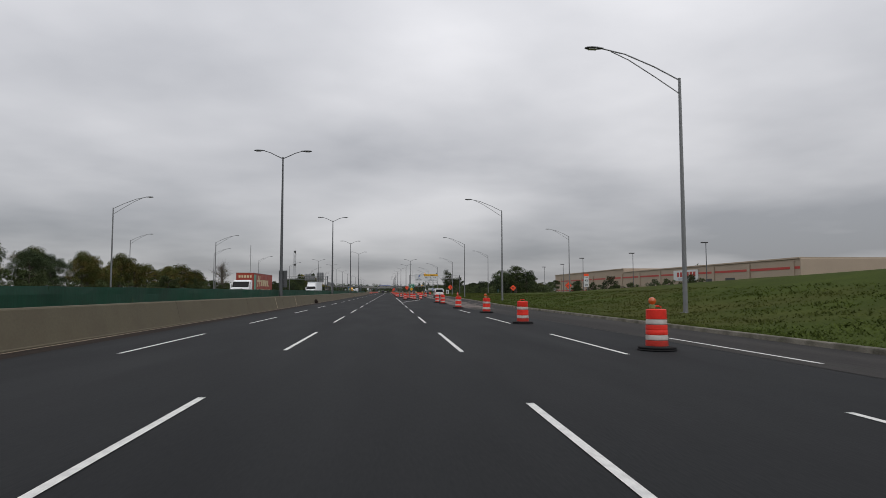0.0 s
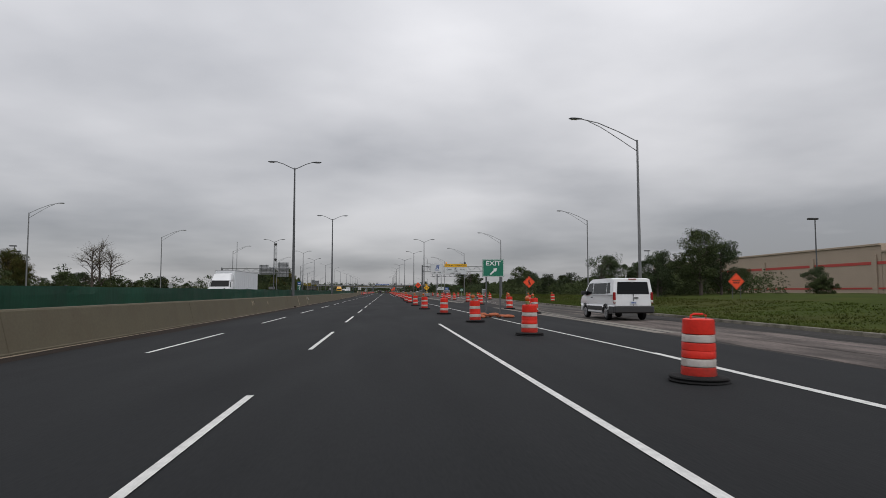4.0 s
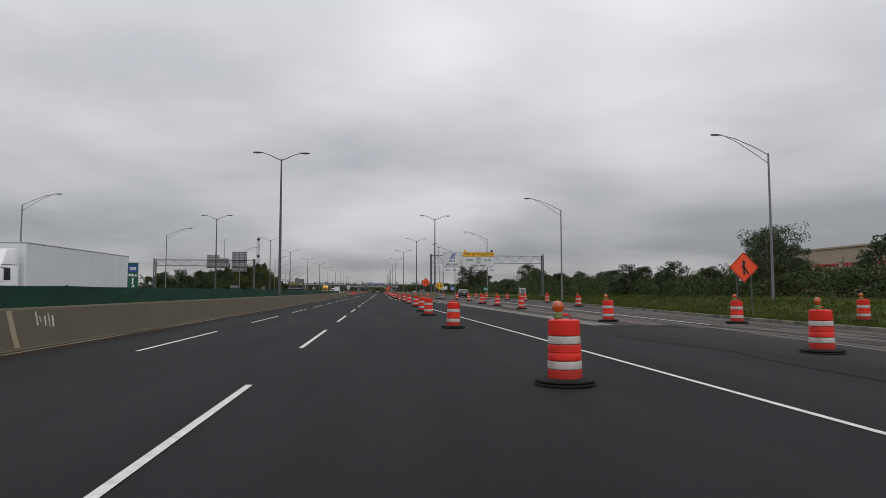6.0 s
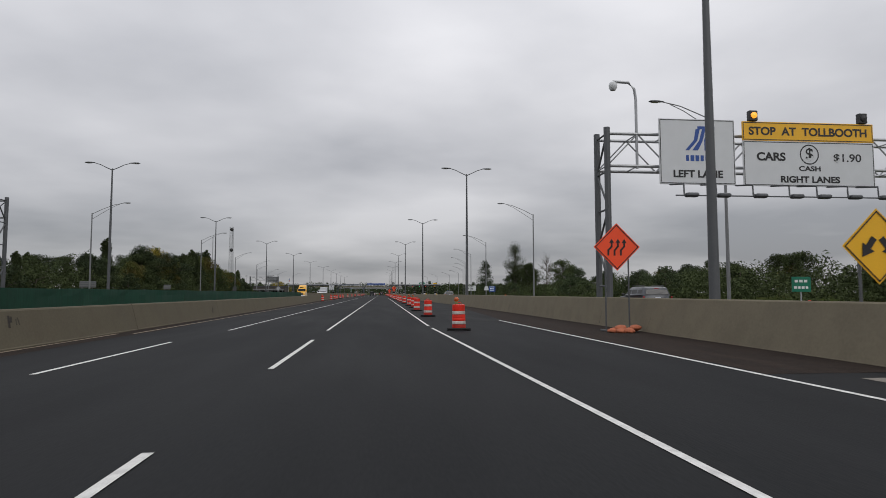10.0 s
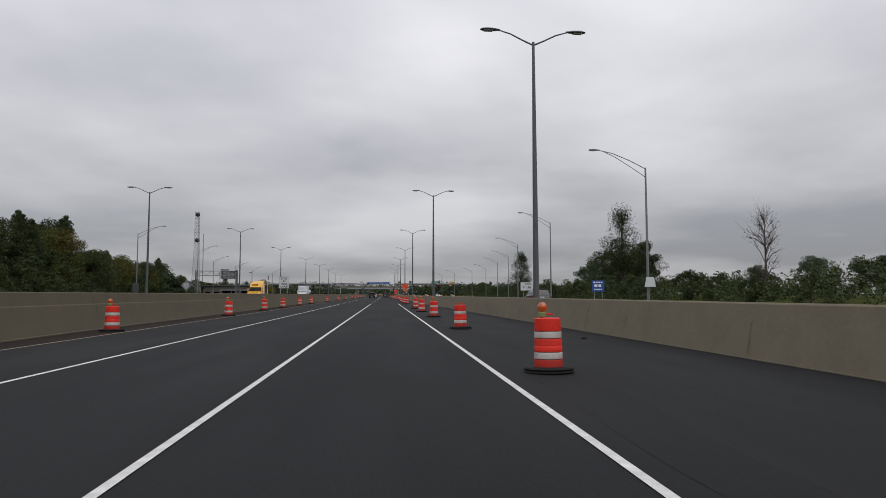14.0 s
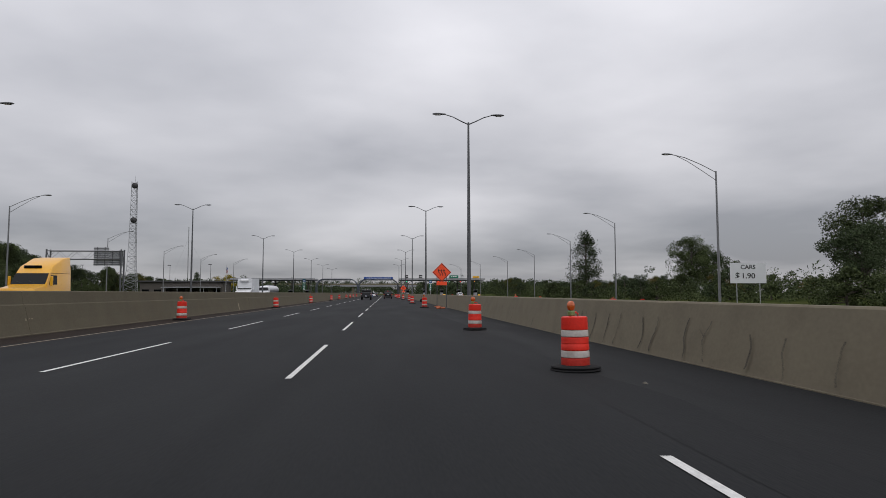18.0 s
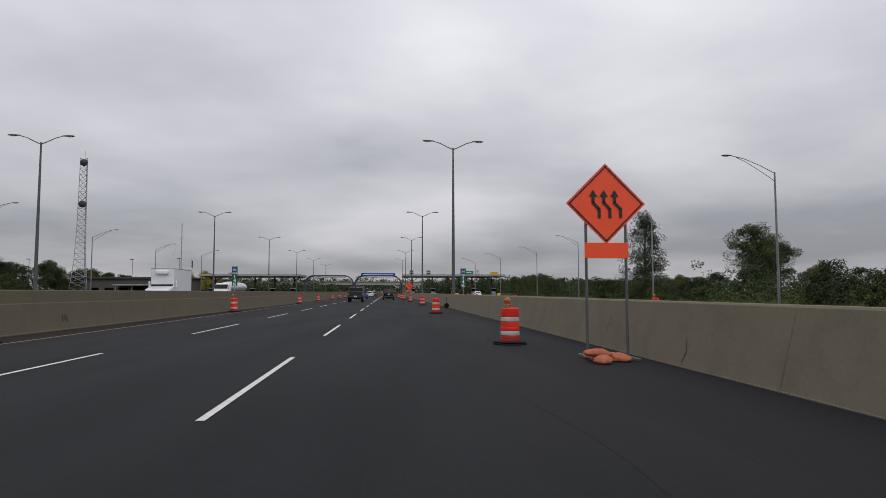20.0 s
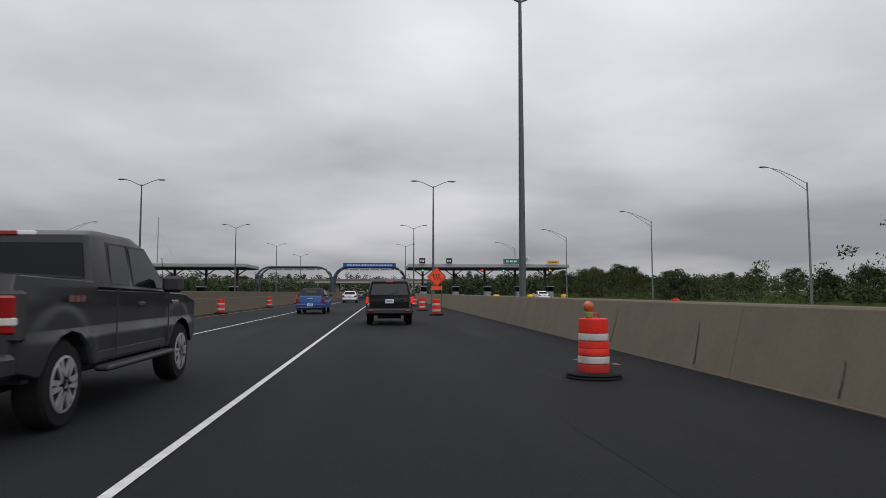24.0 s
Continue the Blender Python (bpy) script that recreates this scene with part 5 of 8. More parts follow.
mile_marker(29.9, 169.4, 0.95, 1.85, "narrow green mile marker on the grassy verge", "14")
mile_marker(-10.35, 172.8, 0.95, 2.47, "narrow green mile marker above the median screen", "14")
mile_marker(-11.75, 483.3, 1.75, 3.25, "narrow green mile marker above the tall median wall", "14\u00bc")
mile_marker(5.85, 482.6, 1.65, 3.1, "narrow green mile marker above the toll lane barrier", "14\u00bc")

# plates seen from behind on the first lamp column
t = thing("speed_sign", "grey back of a sign fixed beside a lamp column", "road sign", pose(-9.03, 57.45, 0))
part("panel", box(bm_new(), (0, 0, 2.68), (0.74, 0.02, 0.92), 0.006), "galv_dark", t)
part("lower_panel", box(bm_new(), (0, 0, 1.92), (0.74, 0.02, 0.56), 0.006), "galv_dark", t)
for z in (2.9, 2.35, 1.9):
    part("strap", box(bm_new(), (-0.1, -0.19, z), (0.36, 0.4, 0.05), 0.004), "galv_dark", t)
for y, x, z in ((231, -44.0, 2.4), (137.5, -30.5, 2.2)):
    t = thing("road_sign", "diamond sign of the opposite road seen from behind", "road sign", pose(x, y, 0), "sign backs beside the opposite road")
    part("sign_panel", diamond(bm_new(), 0, z, 0.62, 0.0, -0.01), "sign_back", t)
    part("post", tube(bm_new(), [(0, 0.05, 0), (0, 0.05, z + 0.3)], 0.03, 6), "galv", t)
# a diamond with a darker shield-shaped stiffener on its back
t = thing("road_sign", "grey back of a diamond sign with a shield-shaped stiffener", "road sign", pose(-26.5, 401.0, 0), "sign backs beside the opposite road")
p = part("sign_panel", diamond(bm_new(), 0, 2.5, 0.74, 0.0, -0.01), "galv_mid", t)
part("stiffener", plate_of(bm_new(), [(-0.36, -0.03, 2.82), (-0.36, -0.03, 2.38), (0.0, -0.03, 1.98), (0.36, -0.03, 2.38), (0.36, -0.03, 2.82)], -0.012), "sign_back", p, "pale shield-shaped plate")
part("post", tube(bm_new(), [(0, 0.05, 0), (0, 0.05, 2.9)], 0.03, 6), "galv_dark", t)
for x, y, z, w, h, label in ((-40.5, 326.2, 2.55, 2.2, 0.85, "wide low grey back of a sign beside the opposite road"), (-36.0, 345.0, 2.35, 1.15, 0.75, "small pale back of a sign with a dark centre plate"), (-44.1, 430.4, 2.55, 1.1, 1.5, "tall dark back of a sign fixed to a lamp column")):
    t = thing("road_sign", label, "road sign", pose(x, y, 0), "sign backs beside the opposite road")
    p = part("sign_panel", box(bm_new(), (0, 0, z), (w, 0.02, h), 0.008), "galv_dark" if h > 1 else "galv_mid", t)
    for k in (-1, 0, 1):
        part("stiffener", box(bm_new(), (0, -0.025, z + k * h * 0.34), (w * 0.96, 0.03, 0.05), 0.004), "galv_dark", p)
    for dx in (-w * 0.3, w * 0.3):
        part("post", box(bm_new(), (dx, 0.04, (z + h * 0.4) / 2), (0.06, 0.05, z + h * 0.4), 0.004), "galv_dark", t)

t = thing("pole_sign", "small pale sign fixed low on a lamp column", "road sign", pose(21.6, 363.6, 0))
part("sign_panel", plate_of(bm_new(), [(-0.48, -0.12, 1.85), (0.48, -0.12, 1.85), (0.32, -0.12, 2.65), (-0.32, -0.12, 2.65)], -0.012), "white_sign", t)
for z in (2.0, 2.45):
    part("strap", box(bm_new(), (0, 0.05, z), (0.3, 0.3, 0.05), 0.004), "galv_dark", t)

# crash cushion in front of the barrier nose
t = thing("crash_cushion", "grey corrugated steel crash cushion at the barrier end", "crash cushion", pose(9.1, 240.6, 0))
for dx in (-0.45, 0.45):
    for j in range(3):
        bm = bm_new()
        rows_p = [(0.0, 0.25), (0.06, 0.33), (0.0, 0.41), (0.06, 0.49), (0.0, 0.57), (0.06, 0.65), (0.0, 0.73), (0.05, 0.80)]
        a = [[bm.verts.new((dx + math.copysign(p + 0.01 * j, dx), yy, z)) for p, z in rows_p] for yy in (j * 0.95, j * 0.95 + 1.05)]
        for i in range(len(rows_p) - 1):
            bm.faces.new((a[0][i], a[0][i + 1], a[1][i + 1], a[1][i]))
        bmesh.ops.solidify(bm, geom=list(bm.faces), thickness=0.012)
        part("fender_panel", bm, "galv", t)
for j in range(4):
    part("diaphragm", box(bm_new(), (0, j * 0.95, 0.42), (0.9, 0.06, 0.78), 0.01), "galv_dark", t)
bm = bm_new()
for z in (0.30, 0.42, 0.54, 0.66, 0.78):
    tube(bm, [(-0.5, -0.02, z), (-0.3, -0.16, z), (0.3, -0.16, z), (0.5, -0.02, z)], 0.045, 6)
part("nose", bm, "galv", t)
part("pad", box(bm_new(), (0, 1.4, 0.03), (1.5, 3.8, 0.06), 0.01), "kerb", t)

# roadside cabinet on a concrete pad beside the ramp
cx, cy = 23.7, 249.9
t = thing("equipment_cabinet", "pale grey roadside equipment cabinet on a concrete pad", "cabinet", pose(cx, cy, rise(cx, cy) - 0.02, 0, 0, -8))
part("pad", box(bm_new(), (0, 0, 0.10), (1.7, 1.2, 0.24), 0.03), "kerb", t)
part("body", box(bm_new(), (0, 0, 0.95), (0.95, 0.6, 1.46), 0.03), "white_trailer", t)
part("cap", box(bm_new(), (0, 0, 1.71), (1.05, 0.72, 0.08), 0.02), "white_trailer", t)
door = part("door", box(bm_new(), (0, -0.31, 0.95), (0.72, 0.03, 1.2), 0.01), "galv_mid", t, "darker grey cabinet door")
for k in range(4):
    part("louvre", box(bm_new(), (0, -0.335, 0.55 + 0.09 * k), (0.44, 0.02, 0.05), 0.004), "galv_dark", door)
part("latch", box(bm_new(), (0.28, -0.335, 1.0), (0.05, 0.03, 0.16), 0.006), "trim", door)
part("conduit", tube(bm_new(), [(-0.62, 0.1, 0.2), (-0.62, 0.1, 1.9), (-0.45, 0.1, 2.0)], 0.035, 8), "galv", t)

# a burst tyre and scraps at the foot of the barrier
t = thing("tyre_scrap", "old black tyre leaning upright against the barrier", "tyre", pose(4.58, 483.0, 0.0, 0, 0, -12))
bm = lathe(bm_new(), [(0.08, -0.07), (0.15, -0.085), (0.19, -0.07), (0.205, -0.03), (0.205, 0.03), (0.19, 0.07), (0.15, 0.085), (0.08, 0.07), (0.06, 0.0), (0.0, 0.0)], 22)
bmesh.ops.transform(bm, matrix=pose(0, 0, 0.205, 90, 0, 0), verts=bm.verts)
part("tread", bm, "rubber", t, smooth=True)
part("loose_cord", tube(bm_new(), [(0.0, 0.0, 0.38), (0.02, 0.02, 0.62), (0.0, 0.03, 0.85)], 0.012, 6), "rubber", t)
for i, (x, y) in enumerate(((-7.5, 214.0), (5.6, 331.0), (-7.6, 150.0))):
    t = thing("road_debris", "small dark scrap of litter on the shoulder", "litter", pose(x, y, 0.0, 0, 0, 40 * i), "litter on the shoulder")
    bm = bm_new()
    bmesh.ops.create_icosphere(bm, subdivisions=2, radius=0.07)
    for v in bm.verts:
        v.co = Vector((v.co.x * 1.6, v.co.y, max(v.co.z, -0.04) * 0.7 + 0.03)) * (1 + 0.5 * noise.noise(v.co * 11 + Vector((i, 0, 0))))
    part("scrap", bm, "shoulder_dirt", t)

for i, (x, y, w) in enumerate(((4.6, 361.5, 0.26), (3.9, 345.2, 0.06), (3.2, 402.4, 0.12), (3.9, 519.0, 0.16), (3.5, 519.8, 0.24), (4.2, 300.5, 0.12))):
    t = thing("paper_scrap", "pale scrap of litter lying on the dark shoulder", "litter", pose(x, y, 0.004, 0, 0, 37 * i), "pale litter on the shoulder")
    bm = bm_new()
    pts = [bm.verts.new((w * math.cos(k * math.tau / 7) * (0.6 + 0.4 * math.sin(3 * k + i)), 0.35 * w * math.sin(k * math.tau / 7), 0.004)) for k in range(7)]
    top = bm.verts.new((0, 0, 0.03))
    for k in range(7):
        bm.faces.new((pts[k], pts[(k + 1) % 7], top))
    bm.faces.new(pts[::-1])
    part("scrap", bm, "kerb", t)

# a dark sack dropped against the median barrier
t = thing("rubbish_sack", "dark crumpled rubbish sack slumped against the barrier", "litter", pose(-7.45, 69.8, 0.0, 0, 0, 20))
bm = bm_new()
bmesh.ops.create_icosphere(bm, subdivisions=3, radius=1.0)
for v in bm.verts:
    v.co = Vector((v.co.x * 0.17, v.co.y * 0.22, max(v.co.z, -0.8) * 0.22 + 0.175)) * (1 + 0.35 * noise.noise(v.co * 2.6))
part("sack", bm, "shoulder_dirt", t, smooth=True)

# ---- lattice radio tower ----
t = thing("radio_tower", "lattice radio tower with two dark drum antennas", "tower", pose(-91.5, 631.0, rise(-91.5, 631)))
H = 41.0
legs = []
for k in range(3):
    a = radians(90 + 120 * k)
    f = lambda z: Vector(((3.1 - 1.3 * min(1, z / 13) - 0.6 * z / 41) * math.cos(a), (3.1 - 1.3 * min(1, z / 13) - 0.6 * z / 41) * math.sin(a), z))
    part("leg", tube(bm_new(), [f(0), f(10), f(20), f(H)], 0.10, 6), "galv", t)
    legs.append([f(z) for z in [H * i / 24 for i in range(25)]])
for face in range(3):
    bm = bm_new()
    a, b = legs[face], legs[(face + 1) % 3]
    for i in range(24):
        tube(bm, [a[i], b[i + 1]], 0.05, 4, False)
        tube(bm, [b[i], a[i + 1]], 0.05, 4, False)
        tube(bm, [a[i], b[i]], 0.05, 4, False)
    part("lacing", bm, "galv", t)
for z in (39.4, 26.8):
    bm = lathe(bm_new(), [(0.0, -0.55), (0.8, -0.45), (1.05, -0.1), (1.05, 0.35), (0.6, 0.6), (0.0, 0.65)], 16)
    bmesh.ops.transform(bm, matrix=pose(0.2, -1.0, z, 90, 0, 0), verts=bm.verts)
    part("drum_antenna", bm, "trim", t, smooth=True)
part("mast_tip", tube(bm_new(), [(0, 0, H - 0.5), (0, 0, H + 2.2)], 0.05, 6), "galv", t)

# a far guyed mast
t = thing("radio_mast", "thin distant radio mast on the horizon", "tower", pose(-282.0, 1324.0, 0.0))
part("mast", tube(bm_new(), [(0, 0, 0), (0, 0, 96)], [0.75, 0.6], 6), "galv", t)
for k in range(3):
    a = radians(30 + 120 * k)
    part("guy_wire", tube(bm_new(), [(0, 0, 80), (45 * math.cos(a), 45 * math.sin(a), 0)], 0.06, 4), "galv", t)

# ---- the store behind the bank ----
b = thing("store_building", "long beige store with a red stripe under the roofline", "building", pose(69.0, 100.0, 0))
for y0, y1, top in ((0, 79.95, 6.7), (80, 156, 7.7)):
    part("wall", box(bm_new(), (30.0, (y0 + y1) / 2, top / 2), (60.0, y1 - y0, top), 0.05), "brick_wall", b)
    part("parapet", box(bm_new(), (30.0, (y0 + y1) / 2, top + 0.1), (60.4, y1 - y0 - 0.1, 0.3), 0.03), "brick_wall", b)
for z, h in ((5.2, 0.42), (1.6, 0.25)):
    part("stripe", box(bm_new(), (-0.03, 78.0, z), (0.06, 155.6, h), 0.0), "red_stripe", b)
for k in range(12):
    part("pilaster", box(bm_new(), (-0.12, 2.0 + 13.2 * k, 3.2), (0.24, 0.9, 6.4), 0.02), "brick_wall", b)
for k in range(3):
    part("dock_door", box(bm_new(), (-0.05, 22.0 + 8 * k, 2.1), (0.1, 3.4, 3.6), 0.01), "dark_soffit", b)
# white sign board on the store front with red and blue marks
board = part("sign_board", box(bm_new(), (-0.12, 41.0, 4.9), (0.16, 12.0, 2.4), 0.02), "white_sign", b)
for k in range(6):
    part("mark_bar", box(bm_new(), (-0.21, 36.6 + 1.6 * k, 5.1), (0.03, 1.1, 1.1), 0.01), "red_stripe", board)
part("mark_bar", box(bm_new(), (-0.21, 40.6, 4.1), (0.03, 8.0, 0.16), 0.01), "blue_sign", board)
for y, x, h in ((238, 60, 9.6), (212, 60, 9.6), (174, 55, 9.6), (150, 60, 9.6), (118, 62, 9.6), (232, -75, 9.6), (250, -84, 9.6), (653, -70, 11.8), (660, -88, 11.8), (662, -123, 11.8)):
    t = thing("car_park_lamp", "dark slim car park lamp with a flat square head", "street lamp", pose(x, y, rise(x, y) - 0.05), "car park lamps")
    part("column", tube(bm_new(), [(0, 0, 0), (0, 0, h)], [0.1, 0.07], 8), "galv_dark", t)
    part("lamp_head", box(bm_new(), (-0.3, 0, h + 0.1), (1.3, 0.5, 0.22), 0.03), "trim", t)

# ---- toll plaza ----
def canopy(x0, x1, y, label):
    t = thing("toll_canopy", label, "toll canopy", pose(0, y, 0), "toll plaza canopies")
    cx, w = (x0 + x1) / 2, x1 - x0
    part("roof", box(bm_new(), (cx, 0, 6.55), (w, 13.0, 0.75), 0.12), "roof_grey", t)
    part("fascia", box(bm_new(), (cx, -6.55, 6.62), (w + 0.1, 0.1, 0.62), 0.02), "galv", t)
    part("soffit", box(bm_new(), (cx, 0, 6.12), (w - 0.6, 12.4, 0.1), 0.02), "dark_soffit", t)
    n = max(2, int(w / 6.2))
    for i in range(n):
        x = x0 + (i + 0.5) * w / n
        part("pier", box(bm_new(), (x, 0.0, 3.04), (0.42, 0.6, 6.06), 0.04), "dark_wall", t)
        for d in (-1, 1):
            bm = bm_new()
            plate_of(bm, [(x + d * 0.2, -0.2, 4.7), (x + d * 2.0, -0.2, 6.0), (x + d * 1.8, -0.2, 6.06), (x + d * 0.2, -0.2, 4.95)], -0.3)
            part("bracket", bm, "dark_soffit", t)
        island = thing("toll_island", "concrete toll island with a yellow nose", "toll island", pose(x, y, 0), "toll islands")
        part("island_base", box(bm_new(), (0, -3, 0.09), (1.5, 22.0, 0.22), 0.05), "kerb", island)
        bm = box(bm_new(), (0, -14.2, 0.42), (1.1, 1.4, 0.84), 0.2)
        part("nose", bm, "yellow_sign", island, "yellow painted nose")
        booth = thing("toll_booth", "small toll booth with dark windows", "toll booth", pose(x, y - 3.2, 0.2), "toll booths")
        part("cabin", box(bm_new(), (0, 0, 0.62), (1.15, 2.3, 1.2), 0.03), "roof_grey", booth)
        part("window_band", box(bm_new(), (0, 0, 1.68), (1.1, 2.2, 0.92), 0.02), "car_glass", booth)
        part("cap", box(bm_new(), (0, 0, 2.24), (1.4, 2.6, 0.2), 0.03), "roof_grey", booth)
    return t


canopy(4.6, 37.5, 641.0, "grey flat canopy over the cash toll lanes")
canopy(-58.0, -27.0, 641.0, "grey flat canopy over the opposite toll lanes")
rnd = random.Random(11)
for i, (x, m, z) in enumerate(((7.5, "green_lamp", 5.6), (19.5, "red_lamp", 5.65), (23.8, "green_lamp", 5.6), (28.0, "red_lamp", 5.6), (33.4, "amber_lamp", 5.7))):
    t = thing("lane_signal", "lit lane signal hanging from the canopy edge", "traffic light", pose(x, 634.1, z), "lane signals")
    part("housing", box(bm_new(), (0, 0.12, 0), (0.5, 0.25, 0.6), 0.03), "trim", t)
    bm = lathe(bm_new(), [(0.0, 0.0), (0.17, 0.0), (0.17, 0.03), (0.0, 0.06)], 12)
    bmesh.ops.transform(bm, matrix=pose(0, -0.01, 0, 90, 0, 0), verts=bm.verts)
    part("lens", bm, m, t)
for x, w, m, h in ((7.4, 1.2, "black_legend", 1.1), (12.8, 1.2, "black_legend", 1.1), (25.5, 3.4, "green_sign", 1.0), (28.6, 1.4, "white_sign", 1.5), (34.0, 2.6, "yellow_sign", 0.7)):
    t = thing("canopy_sign", "lane sign panel standing on the canopy edge", "road sign", pose(x, 634.0, 7.0), "canopy lane signs")
    part("panel", box(bm_new(), (0, 0, h / 2), (w, 0.08, h), 0.01), m, t)
    if m == "white_sign":
        lettering("$", 1.0, "black_legend", t, m=Matrix.Translation((0, -0.05, h / 2)))
    else:
        bars(t, -w * 0.35, w * 0.35, h * 0.5, h * 0.3, 3, "white_legend" if m != "yellow_sign" else "black_legend", -0.05)


def arch_gantry(x0, x1, y, top, label, sign):
    t = thing("arch_gantry", label, "toll gantry", pose(0, y, 0), "arched toll gantries")
    for dy in (-2.2, 2.2):
        pts = [(x0, dy, 0.0), (x0, dy, top - 3.2)]
        for k in range(1, 7):
            a = math.pi / 2 * k / 6
            pts.append((x0 + 3.2 * (1 - math.cos(a)), dy, top - 3.2 + 3.2 * math.sin(a)))
        pts += [(x1 - (p[0] - x0), dy, p[2]) for p in pts[::-1]]
        part("arch_tube", tube(bm_new(), pts, 0.22, 10), "bluegrey_steel", t, smooth=True)
    bm = bm_new()
    for i in range(9):
        x = x0 + 2.8 + (x1 - x0 - 5.6) * i / 8
        tube(bm, [(x, -2.2, top), (x, 2.2, top)], 0.08, 6)
    part("cross_bars", bm, "bluegrey_steel", t)
    part("equipment_beam", box(bm_new(), ((x0 + x1) / 2, -1.2, top - 0.55), (x1 - x0 - 5.0, 0.3, 0.25), 0.02), "galv", t)
    for i in range(5):
        x = x0 + 3.4 + (x1 - x0 - 6.8) * i / 4
        part("toll_camera", box(bm_new(), (x, -2.3, top - 0.75), (0.3, 0.6, 0.4), 0.03), "white_sign", t)
    if sign:
        p = part("sign_panel", box(bm_new(), ((x0 + x1) / 2, -2.5, top + 0.35), (11.5, 0.1, 0.92), 0.02), "blue_sign", t)
        bars(p, (x0 + x1) / 2 - 5.0, (x0 + x1) / 2 + 5.0, top + 0.35, 0.24, 30, "white_legend", -2.56)


arch_gantry(-11.2, 4.5, 650.0, 6.9, "blue-grey arched toll gantry with a long blue sign", True)
arch_gantry(-28.2, -11.8, 652.0, 6.9, "blue-grey arched toll gantry over the opposite lanes", False)

# plaza office and an overpass beyond
o = thing("plaza_office", "long low dark plaza office with a pale porch", "building", pose(-71.5, 628.0, 0))
part("wall", box(bm_new(), (0, 0, 2.6), (28.0, 12.0, 5.2), 0.04), "dark_wall", o)
part("roof", box(bm_new(), (0, 0, 5.45), (29.4, 13.4, 0.5), 0.06), "dark_soffit", o)
for k in range(7):
    w_o = part("window", box(bm_new(), (-12.0 + 4.0 * k, -6.02, 2.0), (2.4, 0.08, 1.3), 0.01), "car_glass", o)
    part("window_frame", box(bm_new(), (-12.0 + 4.0 * k, -6.05, 1.30), (2.6, 0.14, 0.1), 0.01), "roof_grey", w_o)
part("porch_roof", box(bm_new(), (4.0, -8.2, 3.35), (19.0, 4.2, 0.32), 0.05), "roof_grey", o, "pale porch roof")
for k in range(5):
    part("porch_post", tube(bm_new(), [(-4.6 + 4.4 * k, -9.9, 0.0), (-4.6 + 4.4 * k, -9.9, 3.2)], 0.09, 8), "roof_grey", o)
# flagpole beside the office, its flag hanging limp
t = thing("flagpole", "slim white flagpole with a limp flag beside the plaza office", "flagpole", pose(-54.3, 613.6, 0))
part("pole", tube(bm_new(), [(0, 0, 0), (0, 0, 5), (0, 0, 10.6)], [0.09, 0.07, 0.04], 8), "white_sign", t, smooth=True)
bm = bm_new()
lathe(bm, [(0.0, -0.08), (0.07, -0.03), (0.08, 0.02), (0.0, 0.09)], 10, (0, 0, 10.65))
part("finial", bm, "galv", t, smooth=True)
for m, z0, z1 in (("blue_sign", 9.3, 10.2), ("red_stripe", 8.2, 9.3)):
    bm = bm_new()
    cols = []
    for k in range(9):
        f = k / 8
        cols.append([bm.verts.new((0.07 + 0.42 * f * (1 - 0.3 * q), 0.09 * math.sin(5 * f + 2 * q), z1 - (z1 - z0) * q - 0.35 * f)) for q in (0.0, 0.5, 1.0)])
    for a, b in zip(cols, cols[1:]):
        for q in range(2):
            bm.faces.new((a[q], b[q], b[q + 1], a[q + 1]))
    bmesh.ops.solidify(bm, geom=list(bm.faces), thickness=0.01)
    part("flag_cloth", bm, m, t, "limp hanging flag cloth")
o = thing("overpass", "grey concrete road bridge beyond the toll plaza", "bridge", pose(-5.0, 800.0, 0))
part("deck", box(bm_new(), (0, 0, 5.9), (150.0, 12.0, 1.1), 0.05), "roof_grey", o)
for dy in (-5.9, 5.9):
    part("parapet", box(bm_new(), (0, dy, 6.8), (150.0, 0.3, 0.9), 0.03), "concrete_new", o)
for x in (-40, -16, 14, 40):
    part("pier", box(bm_new(), (x, 0, 2.7), (1.4, 9.0, 5.4), 0.08), "concrete_new", o)


# ---- vehicles ----
def silhouette(length, zb, wheels, top):
    """Side outline (y, z): along the sill with its wheel arches, then back over the top points, front to rear."""
    pts = [(0.06, zb + 0.08)]
    for yc, r in wheels:
        for k in range(9):
            a = math.pi - math.pi * k / 8
            y, z = yc + r * math.cos(a), 0.34 + r * math.sin(a)
            if z < zb:
                z = zb
            pts.append((y, max(zb, z)))
    pts.append((length - 0.08, zb + 0.06))
    return pts + top


